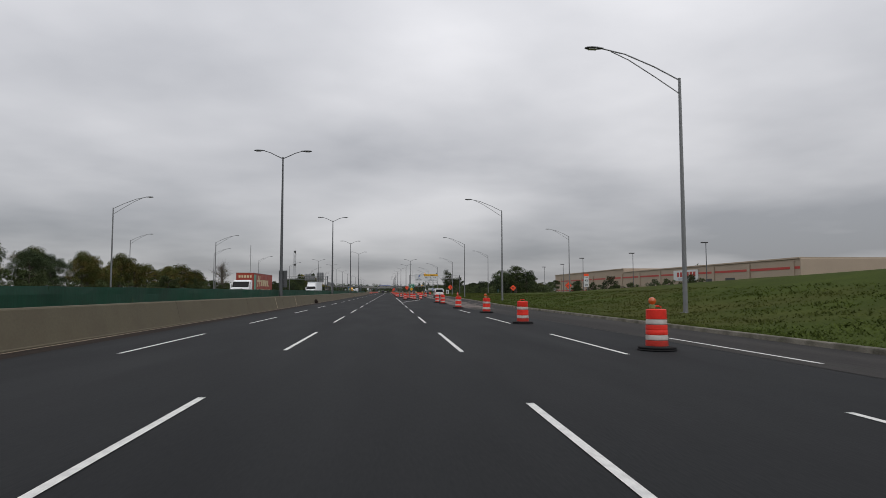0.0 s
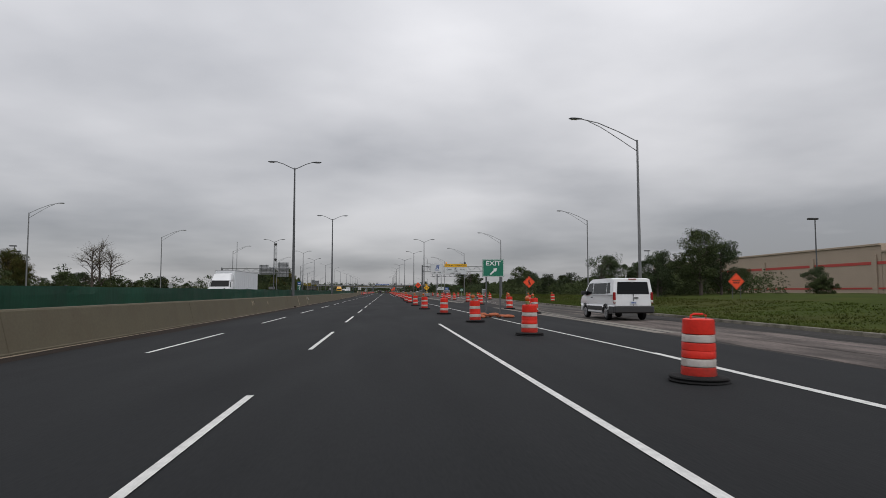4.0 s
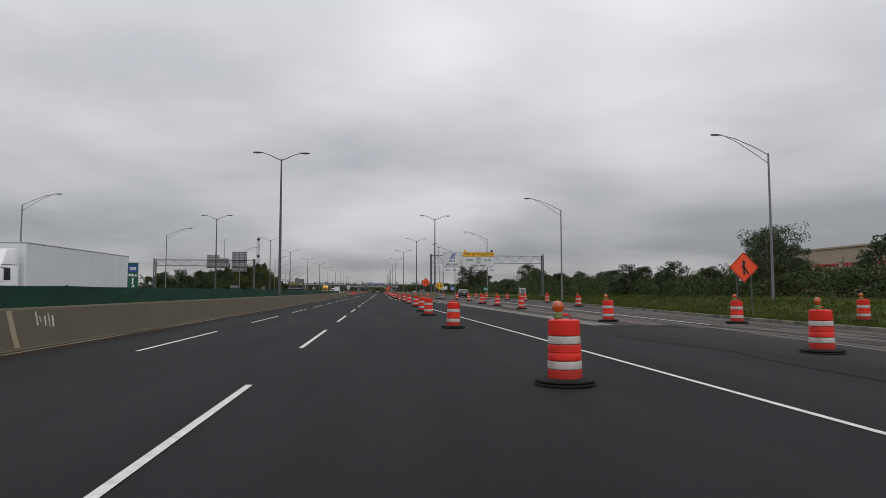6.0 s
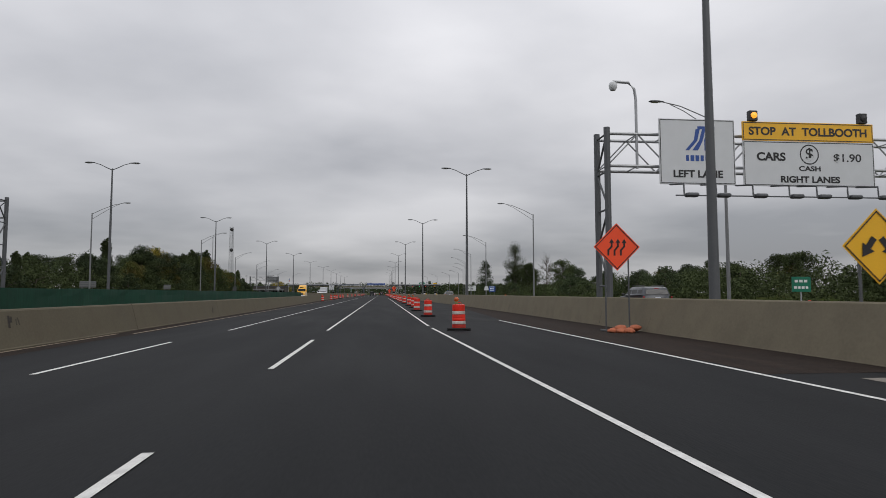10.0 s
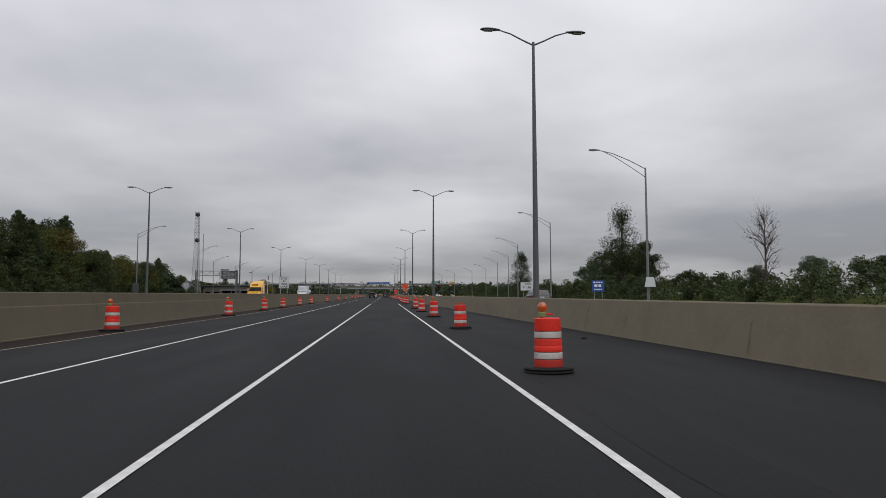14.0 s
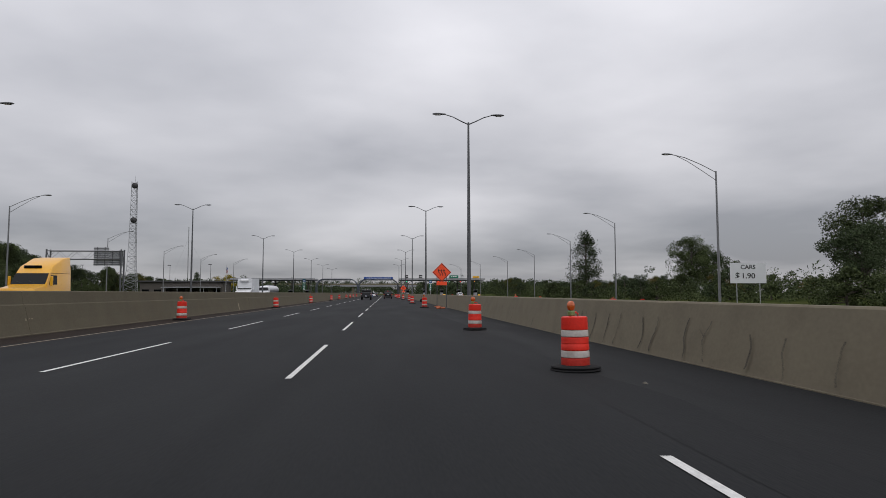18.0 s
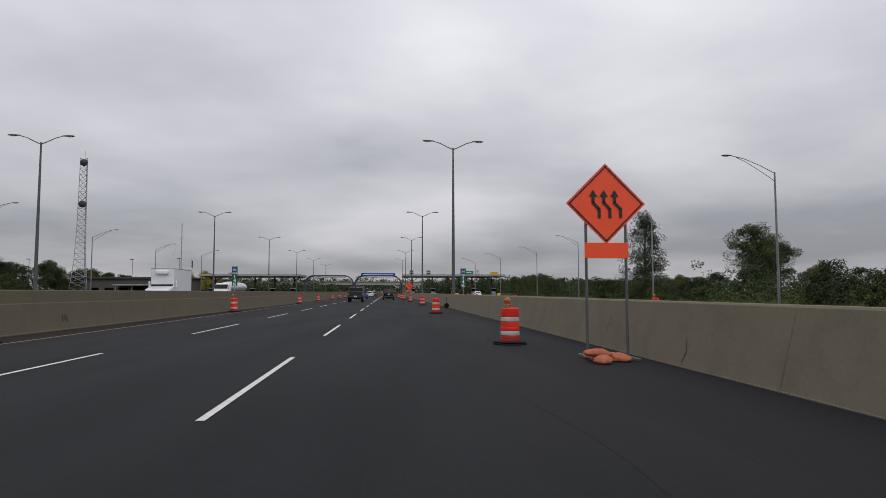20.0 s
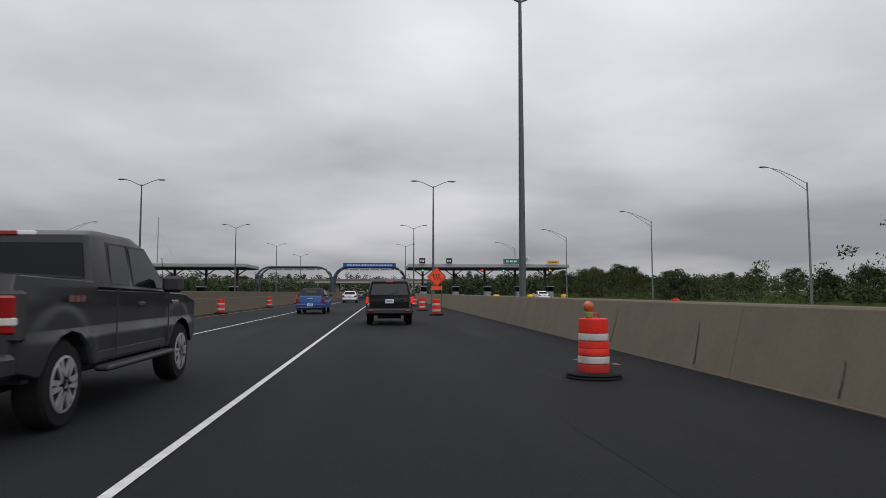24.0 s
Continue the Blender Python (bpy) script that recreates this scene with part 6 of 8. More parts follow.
def shell(prof, w, rnd_r=0.06, z0=0.9, z1=1.6, taper=0.0, nose=0.0, length=4.0, bow=0.0, zc=0.82, sculpt=None):
    """A body: the outline drawn across the car, narrower above z0 and at the nose, with rounded shoulders."""
    bm = bm_new()
    cy, cz = sum(p[0] for p in prof) / len(prof), sum(p[1] for p in prof) / len(prof)

    def half(y, z):
        k = max(0.0, min(1.3, (z - z0) / (z1 - z0)))
        e = max(abs(y - length / 2) / (length / 2) - 0.72, 0) / 0.28
        return w / 2 * (1 - taper * k) - nose * e * e

    layers = []
    for s, f, inset in ((-1, 1.0, rnd_r), (-1, None, rnd_r * 0.3), (-1, 0.0, 0.0), (1, 0.0, 0.0), (1, None, rnd_r * 0.3), (1, 1.0, rnd_r)):
        ring = []
        for y, z in prof:
            d = Vector((cy - y, cz - z))
            d = d.normalized() * min(inset, d.length) if d.length > 0 else d
            h = half(y, z)
            x = h if f == 1.0 else (h - rnd_r * 0.3 if f is None else h - rnd_r)
            ring.append(bm.verts.new((s * x, y + d.x, z + d.y)))
        layers.append(ring)
    n = len(prof)
    for a, b in zip(layers, layers[1:]):
        for i in range(n):
            j = (i + 1) % n
            bm.faces.new((a[i], a[j], b[j], b[i]))
    bm.faces.new(layers[0][::-1])
    bm.faces.new(layers[-1])
    if not bow:
        return bm, half
    # swell the flanks: narrower towards the sill and above the shoulder line
    zs = [p[1] for p in prof]
    for k in range(1, 9):
        z = min(zs) + (max(zs) - min(zs)) * k / 9
        bmesh.ops.bisect_plane(bm, geom=list(bm.verts) + list(bm.edges) + list(bm.faces), dist=1e-4, plane_co=(0, 0, z), plane_no=(0, 0, 1))

    if sculpt:
        ys = [p[0] for p in prof]
        for k in range(1, 72):
            y = min(ys) + (max(ys) - min(ys)) * k / 72
            bmesh.ops.bisect_plane(bm, geom=list(bm.verts) + list(bm.edges) + list(bm.faces), dist=1e-4, plane_co=(0, y, 0), plane_no=(0, 1, 0))
        for k in range(1, 20):
            z = min(zs) + (max(zs) - min(zs)) * k / 20
            bmesh.ops.bisect_plane(bm, geom=list(bm.verts) + list(bm.edges) + list(bm.faces), dist=1e-4, plane_co=(0, 0, z), plane_no=(0, 0, 1))
        for v in bm.verts:
            if abs(v.co.x) > w * 0.4:
                v.co.x += math.copysign(sculpt(v.co.y, v.co.z), v.co.x)

    def swell(z):
        k = (z - zc) / 0.42
        return 1 - bow * k * k + 0.12 * bow * math.exp(-((z - zc - 0.16) / 0.05) ** 2)

    for v in bm.verts:
        v.co.x *= swell(v.co.z)
    return bm, lambda y, z: half(y, z) * swell(z)


def wheel(t, x, y, r, width, side, rim_material="alloy", spokes=6, thin=0.09, paired=0.0):
    bm = lathe(bm_new(), [(r * 0.60, -width / 2), (r * 0.93, -width / 2), (r, -width * 0.36), (r, width * 0.36), (r * 0.93, width / 2), (r * 0.60, width / 2)], 22)
    m = pose(x, y, r, 0, 90, 0)
    bmesh.ops.transform(bm, matrix=m, verts=bm.verts)
    tyre = part("wheel", bm, "rubber", t, smooth=True)
    bm = lathe(bm_new(), [(r * 0.66, -0.02), (r * 0.66, 0.03), (r * 0.60, 0.035), (r * 0.58, -0.04), (0.0, -0.05)], 20)
    bmesh.ops.transform(bm, matrix=pose(x + side * width * 0.42, y, r, 0, 90 * side, 0), verts=bm.verts)
    part("rim", bm, rim_material, tyre, smooth=True)
    bm = bm_new()
    for k in range(spokes):
        a = (k // 2) * 2 * math.tau / spokes + (paired if k % 2 else -paired) if paired else k * math.tau / spokes
        d, n = Vector((0, math.cos(a), math.sin(a))), Vector((0, -math.sin(a), math.cos(a))) * r * thin
        c = Vector((x + side * (width * 0.42 + 0.012), y, r))
        p = [c + d * r * 0.10 - n * 1.2, c + d * r * 0.60 - n, c + d * r * 0.60 + n, c + d * r * 0.10 + n * 1.2]
        plate_of(bm, p if side < 0 else p[::-1], 0.03)
    part("spokes", bm, rim_material, tyre)
    bm = lathe(bm_new(), [(r * 0.60, -0.005), (0.0, -0.005)], 20)
    bmesh.ops.transform(bm, matrix=pose(x + side * width * 0.18, y, r, 0, 90 * side, 0), verts=bm.verts)
    part("brake_disc", bm, "trim", tyre)


def glass_side(t, half, pts, name="side_window", off=0.008, material="car_glass"):
    for s in (-1, 1):
        bm = bm_new()
        p = [(s * (half(y, z) + off), y, z) for y, z in pts]
        plate_of(bm, p if s > 0 else p[::-1], 0.012)
        part(name, bm, material, t)


def across(t, half, y0, z0, y1, z1, name, material, k=0.86, off=0.01, parent=None):
    """A pane across the car between two points of its outline."""
    bm = bm_new()
    n = Vector((0, -(z1 - z0), (y1 - y0))).normalized()
    if (n.y > 0) != (name in ("windscreen", "grille", "front_bumper")):
        n = -n
    p = [(-half(y0, z0) * k, y0, z0), (half(y0, z0) * k, y0, z0), (half(y1, z1) * k, y1, z1), (-half(y1, z1) * k, y1, z1)]
    p = [Vector(q) + n * off for q in p]
    a = [bm.verts.new(q) for q in p]
    b = [bm.verts.new(q - n * 0.02) for q in p]
    bm.faces.new(a)
    bm.faces.new(b[::-1])
    for i in range(4):
        bm.faces.new((a[i], a[(i + 1) % 4], b[(i + 1) % 4], b[i]))
    return part(name, bm, material, parent or t)


def plate(t, y, z, w=0.32, h=0.16):
    p = part("licence_plate", box(bm_new(), (0, y - 0.01, z), (w, 0.02, h), 0.004), "plate", t)
    bars(p, -w * 0.36, w * 0.36, z, h * 0.42, 6, "blue_sign", y - 0.022, "plate_line")


def mirrors(t, w, y, z, material="trim", s=1.0):
    for d in (-1, 1):
        part("mirror", box(bm_new(), (d * (w / 2 + 0.10 * s), y, z), (0.2 * s, 0.11 * s, 0.15 * s), 0.03), material, t)


def tail_pair(t, w, y, z, sx, sz, lit=False, inset=0.0, name="tail_light"):
    for d in (-1, 1):
        part(name, box(bm_new(), (d * (w / 2 - sx / 2 - inset), y, z), (sx, 0.1, sz), 0.02), "brake_lit" if lit else "tail_red", t)


def retro_car(m):
    t = thing("car", "blue retro convertible with a black cloth top", "car", m)
    L, w = 4.28, 1.74
    wheels = [(0.82, 0.36), (3.43, 0.36)]
    prof = silhouette(L, 0.26, wheels, [(L, 0.55), (L - 0.06, 0.78), (3.6, 0.98), (3.05, 1.04), (1.0, 1.06), (0.30, 1.08), (0.10, 1.00), (0.03, 0.72), (0.0, 0.48)])
    bm, half = shell(prof, w, 0.15, 0.70, 1.1, 0.12, 0.22, L, 0.04, 0.66)
    part("body", bm, "blue_car", t, smooth=True)
    top = [(0.34, 1.06), (2.95, 1.04), (2.45, 1.44), (2.0, 1.54), (1.2, 1.54), (0.72, 1.45)]
    bm, hc = shell(top, w - 0.22, 0.17, 1.05, 1.55, 0.24, 0.0, L)
    part("cloth_top", bm, "cloth_top", t, "black canvas folding top", True)
    across(t, hc, 0.50, 1.22, 0.64, 1.37, "rear_window", "rear_glass", 0.46, 0.02)
    across(t, hc, 2.88, 1.10, 2.50, 1.40, "windscreen", "car_glass", 0.84, 0.01)
    glass_side(t, hc, [(1.25, 1.10), (2.1, 1.10), (2.1, 1.40), (1.35, 1.40)])
    glass_side(t, hc, [(2.16, 1.10), (2.75, 1.10), (2.42, 1.40), (2.16, 1.40)])
    for d in (-1, 1):
        for yc in (0.82, 3.43):
            bm = bm_new()
            pts = []
            for k in range(11):
                a = math.pi * (1.04 - 1.08 * k / 10)
                pts.append((yc + 0.42 * math.cos(a), 0.36 + 0.42 * math.sin(a)))
            tube(bm, [(d * (w / 2 - 0.03), y, z) for y, z in pts], 0.06, 8)
            part("fender", bm, "blue_car", t, smooth=True)
            wheel(t, d * (w / 2 - 0.13), yc, 0.32, 0.20, d)
        part("tail_light", box(bm_new(), (d * (w / 2 - 0.12), 0.08, 0.80), (0.14, 0.16, 0.34), 0.05), "tail_red", t)
        part("bumper_lamp", box(bm_new(), (d * 0.58, -0.055, 0.54), (0.26, 0.03, 0.07), 0.01), "tail_red", t)
    part("rear_bumper", box(bm_new(), (0, 0.02, 0.47), (w - 0.08, 0.2, 0.26), 0.06), "blue_car", t, smooth=True)
    part("lower_valance", box(bm_new(), (0, 0.10, 0.29), (w - 0.25, 0.16, 0.12), 0.02), "trim", t)
    part("boot_badge", box(bm_new(), (0, 0.02, 0.90), (0.34, 0.03, 0.05), 0.01), "chrome", t)
    part("bright_strip", box(bm_new(), (0, -0.085, 0.40), (w - 0.3, 0.01, 0.025), 0.0), "chrome", t)
    plate(t, -0.085, 0.54)
    mirrors(t, w, 2.72, 1.08)
    part("exhaust", tube(bm_new(), [(-0.5, 0.3, 0.24), (-0.5, -0.04, 0.24)], 0.035, 10), "chrome", t)


def suv(m, label, paint, lit, w=1.82, L=4.44, H=1.80, spare=True, plate_z=0.92):
    t = thing("car", label, "car", m)
    wheels = [(0.95, 0.41), (3.60, 0.41)]
    prof = silhouette(L, 0.36, wheels, [(L, 0.62), (L - 0.05, 0.86), (3.85, 1.02), (3.1, 1.08), (0.14, 1.12), (0.03, 0.90), (0.0, 0.56)])
    bm, half = shell(prof, w, 0.11, 0.8, 1.2, 0.05, 0.14, L, 0.02, 0.78)
    part("body", bm, paint, t, smooth=True)
    cab = [(0.10, 1.08), (3.15, 1.06), (2.55, H - 0.10), (2.2, H - 0.01), (0.55, H - 0.02), (0.24, H - 0.12)]
    bm, hc = shell(cab, w - 0.06, 0.18, 1.05, H, 0.19, 0.0, L)
    part("cabin", bm, paint, t, smooth=True)
    across(t, hc, 0.115, 1.16, 0.225, H - 0.22, "rear_window", "rear_glass", 0.84, 0.018)
    across(t, hc, 3.08, 1.12, 2.60, H - 0.16, "windscreen", "car_glass", 0.86, 0.012)
    for a, b in ((0.38, 1.05), (1.15, 1.98), (2.06, 2.85)):
        e = 0.30 if b > 2.5 else 0.03
        glass_side(t, hc, [(a, 1.16), (b, 1.16), (b - e, H - 0.20), (a + 0.06, H - 0.20)])
    for d in (-1, 1):
        for yc in (0.95, 3.60):
            wheel(t, d * (w / 2 - 0.14), yc, 0.365, 0.23, d)
        part("roof_rail", tube(bm_new(), [(d * 0.62, 0.5, H + 0.04), (d * 0.62, 2.3, H + 0.04)], 0.02, 6), "trim", t)
        part("arch_trim", tube(bm_new(), [(d * (w / 2 - 0.01), 0.95 + 0.43 * math.cos(math.pi * k / 8), 0.36 + 0.43 * math.sin(math.pi * k / 8)) for k in range(9)], 0.04, 6), "trim", t)
    tail_pair(t, w, 0.05, 0.95, 0.10, 0.22, lit)
    part("rear_bumper", box(bm_new(), (0, -0.02, 0.53), (w - 0.06, 0.22, 0.22), 0.05), "trim", t)
    tail_pair(t, w - 0.25, -0.135, 0.55, 0.16, 0.06, False, name="reflector")
    plate(t, 0.0, plate_z)
    part("wiper", tube(bm_new(), [(0.0, 0.09, 1.18), (0.36, 0.10, 1.30)], 0.008, 5), "trim", t)
    part("high_brake_light", box(bm_new(), (0, 0.23, H - 0.13), (0.28, 0.04, 0.03)), "brake_lit" if lit else "tail_red", t)
    part("door_handle", box(bm_new(), (0.5, 0.0, 1.02), (0.14, 0.05, 0.03), 0.008), "trim", t)
    mirrors(t, w, 2.9, 1.16)
    part("muffler", tube(bm_new(), [(-0.45, 0.5, 0.33), (0.45, 0.5, 0.33)], 0.09, 10), "trim", t)
    return t


def sedan(m, label, paint, w=1.80, L=4.8, H=1.44):
    t = thing("car", label, "car", m)
    wheels = [(1.0, 0.35), (3.80, 0.35)]
    prof = silhouette(L, 0.24, wheels, [(L, 0.52), (L - 0.08, 0.70), (4.1, 0.86), (3.5, 0.94), (0.75, 0.98), (0.12, 0.96), (0.03, 0.78), (0.0, 0.45)])
    bm, half = shell(prof, w, 0.14, 0.7, 1.1, 0.08, 0.22, L, 0.035, 0.62)
    part("body", bm, paint, t, smooth=True)
    cab = [(0.72, 0.95), (3.55, 0.92), (2.75, H - 0.05), (2.2, H), (1.6, H - 0.01), (1.15, H - 0.10)]
    bm, hc = shell(cab, w - 0.12, 0.14, 0.95, H, 0.26, 0.0, L)
    part("cabin", bm, paint, t, smooth=True)
    across(t, hc, 0.80, 1.02, 1.12, H - 0.12, "rear_window", "car_glass", 0.84, 0.014)
    across(t, hc, 3.42, 0.99, 2.80, H - 0.09, "windscreen", "car_glass", 0.86, 0.012)
    glass_side(t, hc, [(1.1, 1.0), (2.05, 1.0), (2.05, H - 0.12), (1.42, H - 0.12)])
    glass_side(t, hc, [(2.13, 1.0), (3.2, 1.0), (2.68, H - 0.12), (2.13, H - 0.12)])
    for d in (-1, 1):
        for yc in (1.0, 3.80):
            wheel(t, d * (w / 2 - 0.12), yc, 0.32, 0.20, d)
    tail_pair(t, w, 0.05, 0.80, 0.34, 0.16)
    part("rear_bumper", box(bm_new(), (0, 0.03, 0.44), (w - 0.06, 0.2, 0.28), 0.07), paint, t, smooth=True)
    part("lower_valance", box(bm_new(), (0, 0.06, 0.27), (w - 0.3, 0.16, 0.12), 0.02), "trim", t)
    plate(t, -0.01, 0.78)
    part("boot_strip", box(bm_new(), (0, 0.0, 0.90), (0.7, 0.02, 0.025), 0.004), "chrome", t)
    mirrors(t, w, 3.1, 1.0, paint)
    return t


def pickup(m):
    t = thing("pickup_truck", "dark grey extended-cab pickup truck with machined wheels", "truck", m)
    L, w, H = 5.8, 2.03, 1.94
    wheels = [(1.16, 0.56), (4.76, 0.56)]
    prof = silhouette(L, 0.52, wheels, [(L, 0.75), (L - 0.06, 1.12), (5.0, 1.24), (4.2, 1.27), (1.80, 1.30), (1.74, 1.39), (0.36, 1.41), (0.28, 1.20), (0.26, 0.72)])
    prof = [(max(0.30, q[0]), q[1]) if i == 0 else q for i, q in enumerate(prof)]

    def flanks(y, z):
        """Proud wheel arches, a soft waist crease and a sill that kicks out."""
        d = 0.006 * math.exp(-((z - 1.18) / 0.08) ** 2)
        for yc in (1.16, 4.76):
            r = math.hypot((y - yc) * 0.96, z - 0.42)
            k = min(1.0, max(0.0, (0.76 - r) / 0.10))
            d += 0.022 * k * k * (3 - 2 * k)
        return d

    bm, half = shell(prof, w - 0.05, 0.06, 1.0, 1.5, 0.02, 0.08, L, 0.012, 0.98, flanks)
    part("body", bm, "grey_car", t, smooth=True)
    cab = [(1.80, 1.28), (4.28, 1.24), (3.50, H - 0.10), (3.15, H), (2.2, H), (1.90, H - 0.07)]
    bm, hc = shell(cab, w - 0.08, 0.11, 1.25, H, 0.13, 0.0, L)
    part("cabin", bm, "grey_car", t, smooth=True)
    across(t, hc, 1.82, 1.42, 1.89, H - 0.16, "rear_window", "car_glass", 0.90, 0.02)
    across(t, hc, 4.20, 1.30, 3.565, H - 0.15, "windscreen", "car_glass", 0.88, 0.012)
    glass_side(t, hc, [(2.18, 1.325), (2.80, 1.315), (2.80, H - 0.125), (2.25, H - 0.125)], "window_seal", 0.004, "trim")
    glass_side(t, hc, [(2.84, 1.31), (4.02, 1.28), (3.94, 1.45), (3.44, H - 0.125), (2.84, H - 0.125)], "window_seal", 0.004, "trim")
    glass_side(t, hc, [(2.22, 1.355), (2.76, 1.345), (2.76, H - 0.155), (2.29, H - 0.155)], off=0.012)
    glass_side(t, hc, [(2.88, 1.34), (3.96, 1.31), (3.89, 1.44), (3.42, H - 0.155), (2.88, H - 0.155)], off=0.012)
    for d in (-1, 1):
        for yc in (1.16, 4.76):
            wheel(t, d * (w / 2 - 0.17), yc, 0.405, 0.27, d, spokes=12, thin=0.06, paired=0.17)
            bm = bm_new()
            box(bm, (d * (w / 2 - 0.36), yc, 0.70), (0.42, 1.06, 0.46))
            part("wheel_well", bm, "trim", t)
        part("running_board", box(bm_new(), (d * (w / 2 + 0.02), 2.96, 0.47), (0.16, 2.2, 0.06), 0.02), "trim", t)
        part("lower_moulding", box(bm_new(), (d * (w / 2 - 0.042), 2.96, 0.60), (0.03, 2.4, 0.10), 0.01), "trim", t)
        part("door_handle", box(bm_new(), (d * (w / 2 + 0.005), 3.0, 1.12), (0.05, 0.2, 0.06), 0.015), "trim", t)
        part("fender_badge", box(bm_new(), (d * (w / 2 - 0.0), 4.34, 1.13), (0.03, 0.26, 0.05), 0.005), "chrome", t)
        bm = bm_new()
        for k in range(3):
            box(bm, (d * (w / 2 - 0.016), 1.22 + 0.12 * k, 1.20), (0.012, 0.09, 0.06))
        part("bed_badge", bm, "badge", t, "dull red and grey badge bars")
        part("door_seam", box(bm_new(), (d * (w / 2 - 0.004), 2.30, 0.92), (0.012, 0.012, 0.75)), "trim", t)
        part("door_seam", box(bm_new(), (d * (w / 2 - 0.004), 4.08, 0.94), (0.012, 0.012, 0.70)), "trim", t)
        lamp = part("tail_light", box(bm_new(), (d * (w / 2 - 0.105), 0.33, 1.075), (0.195, 0.15, 0.37), 0.045), "tail_red", t)
        part("reversing_lens", box(bm_new(), (d * (w / 2 - 0.115), 0.326, 1.02), (0.19, 0.152, 0.07), 0.01), "lamp_glass", lamp)
        part("dark_bezel", box(bm_new(), (d * (w / 2 - 0.105), 0.345, 1.06), (0.206, 0.14, 0.43), 0.03), "trim", lamp)
        b = part("mirror", box(bm_new(), (d * (w / 2 + 0.13), 3.80, 1.37), (0.26, 0.12, 0.22), 0.04), "trim", t)
    part("bed_floor", box(bm_new(), (0, 1.05, 1.415), (w - 0.3, 1.35, 0.02), 0.0), "trim", t)
    part("tailgate", box(bm_new(), (0, 0.27, 1.06), (w - 0.46, 0.06, 0.60), 0.02), "grey_car", t)
    part("rear_bumper", box(bm_new(), (0, 0.2, 0.66), (w - 0.04, 0.22, 0.2), 0.04), "grey_car", t)
    b = part("high_brake_light", box(bm_new(), (0, 1.92, H - 0.055), (0.62, 0.05, 0.05), 0.01), "white_car", t)
    part("red_lens", box(bm_new(), (0, 1.905, H - 0.055), (0.26, 0.05, 0.045), 0.005), "tail_red", b)
    part("chassis", box(bm_new(), (0, 3.0, 0.46), (1.1, 5.0, 0.2), 0.02), "trim", t)
    plate(t, 0.09, 0.72)
    part("antenna", tube(bm_new(), [(0.8, 4.5, 1.25), (0.8, 4.4, 1.75)], 0.006, 5), "trim", t)


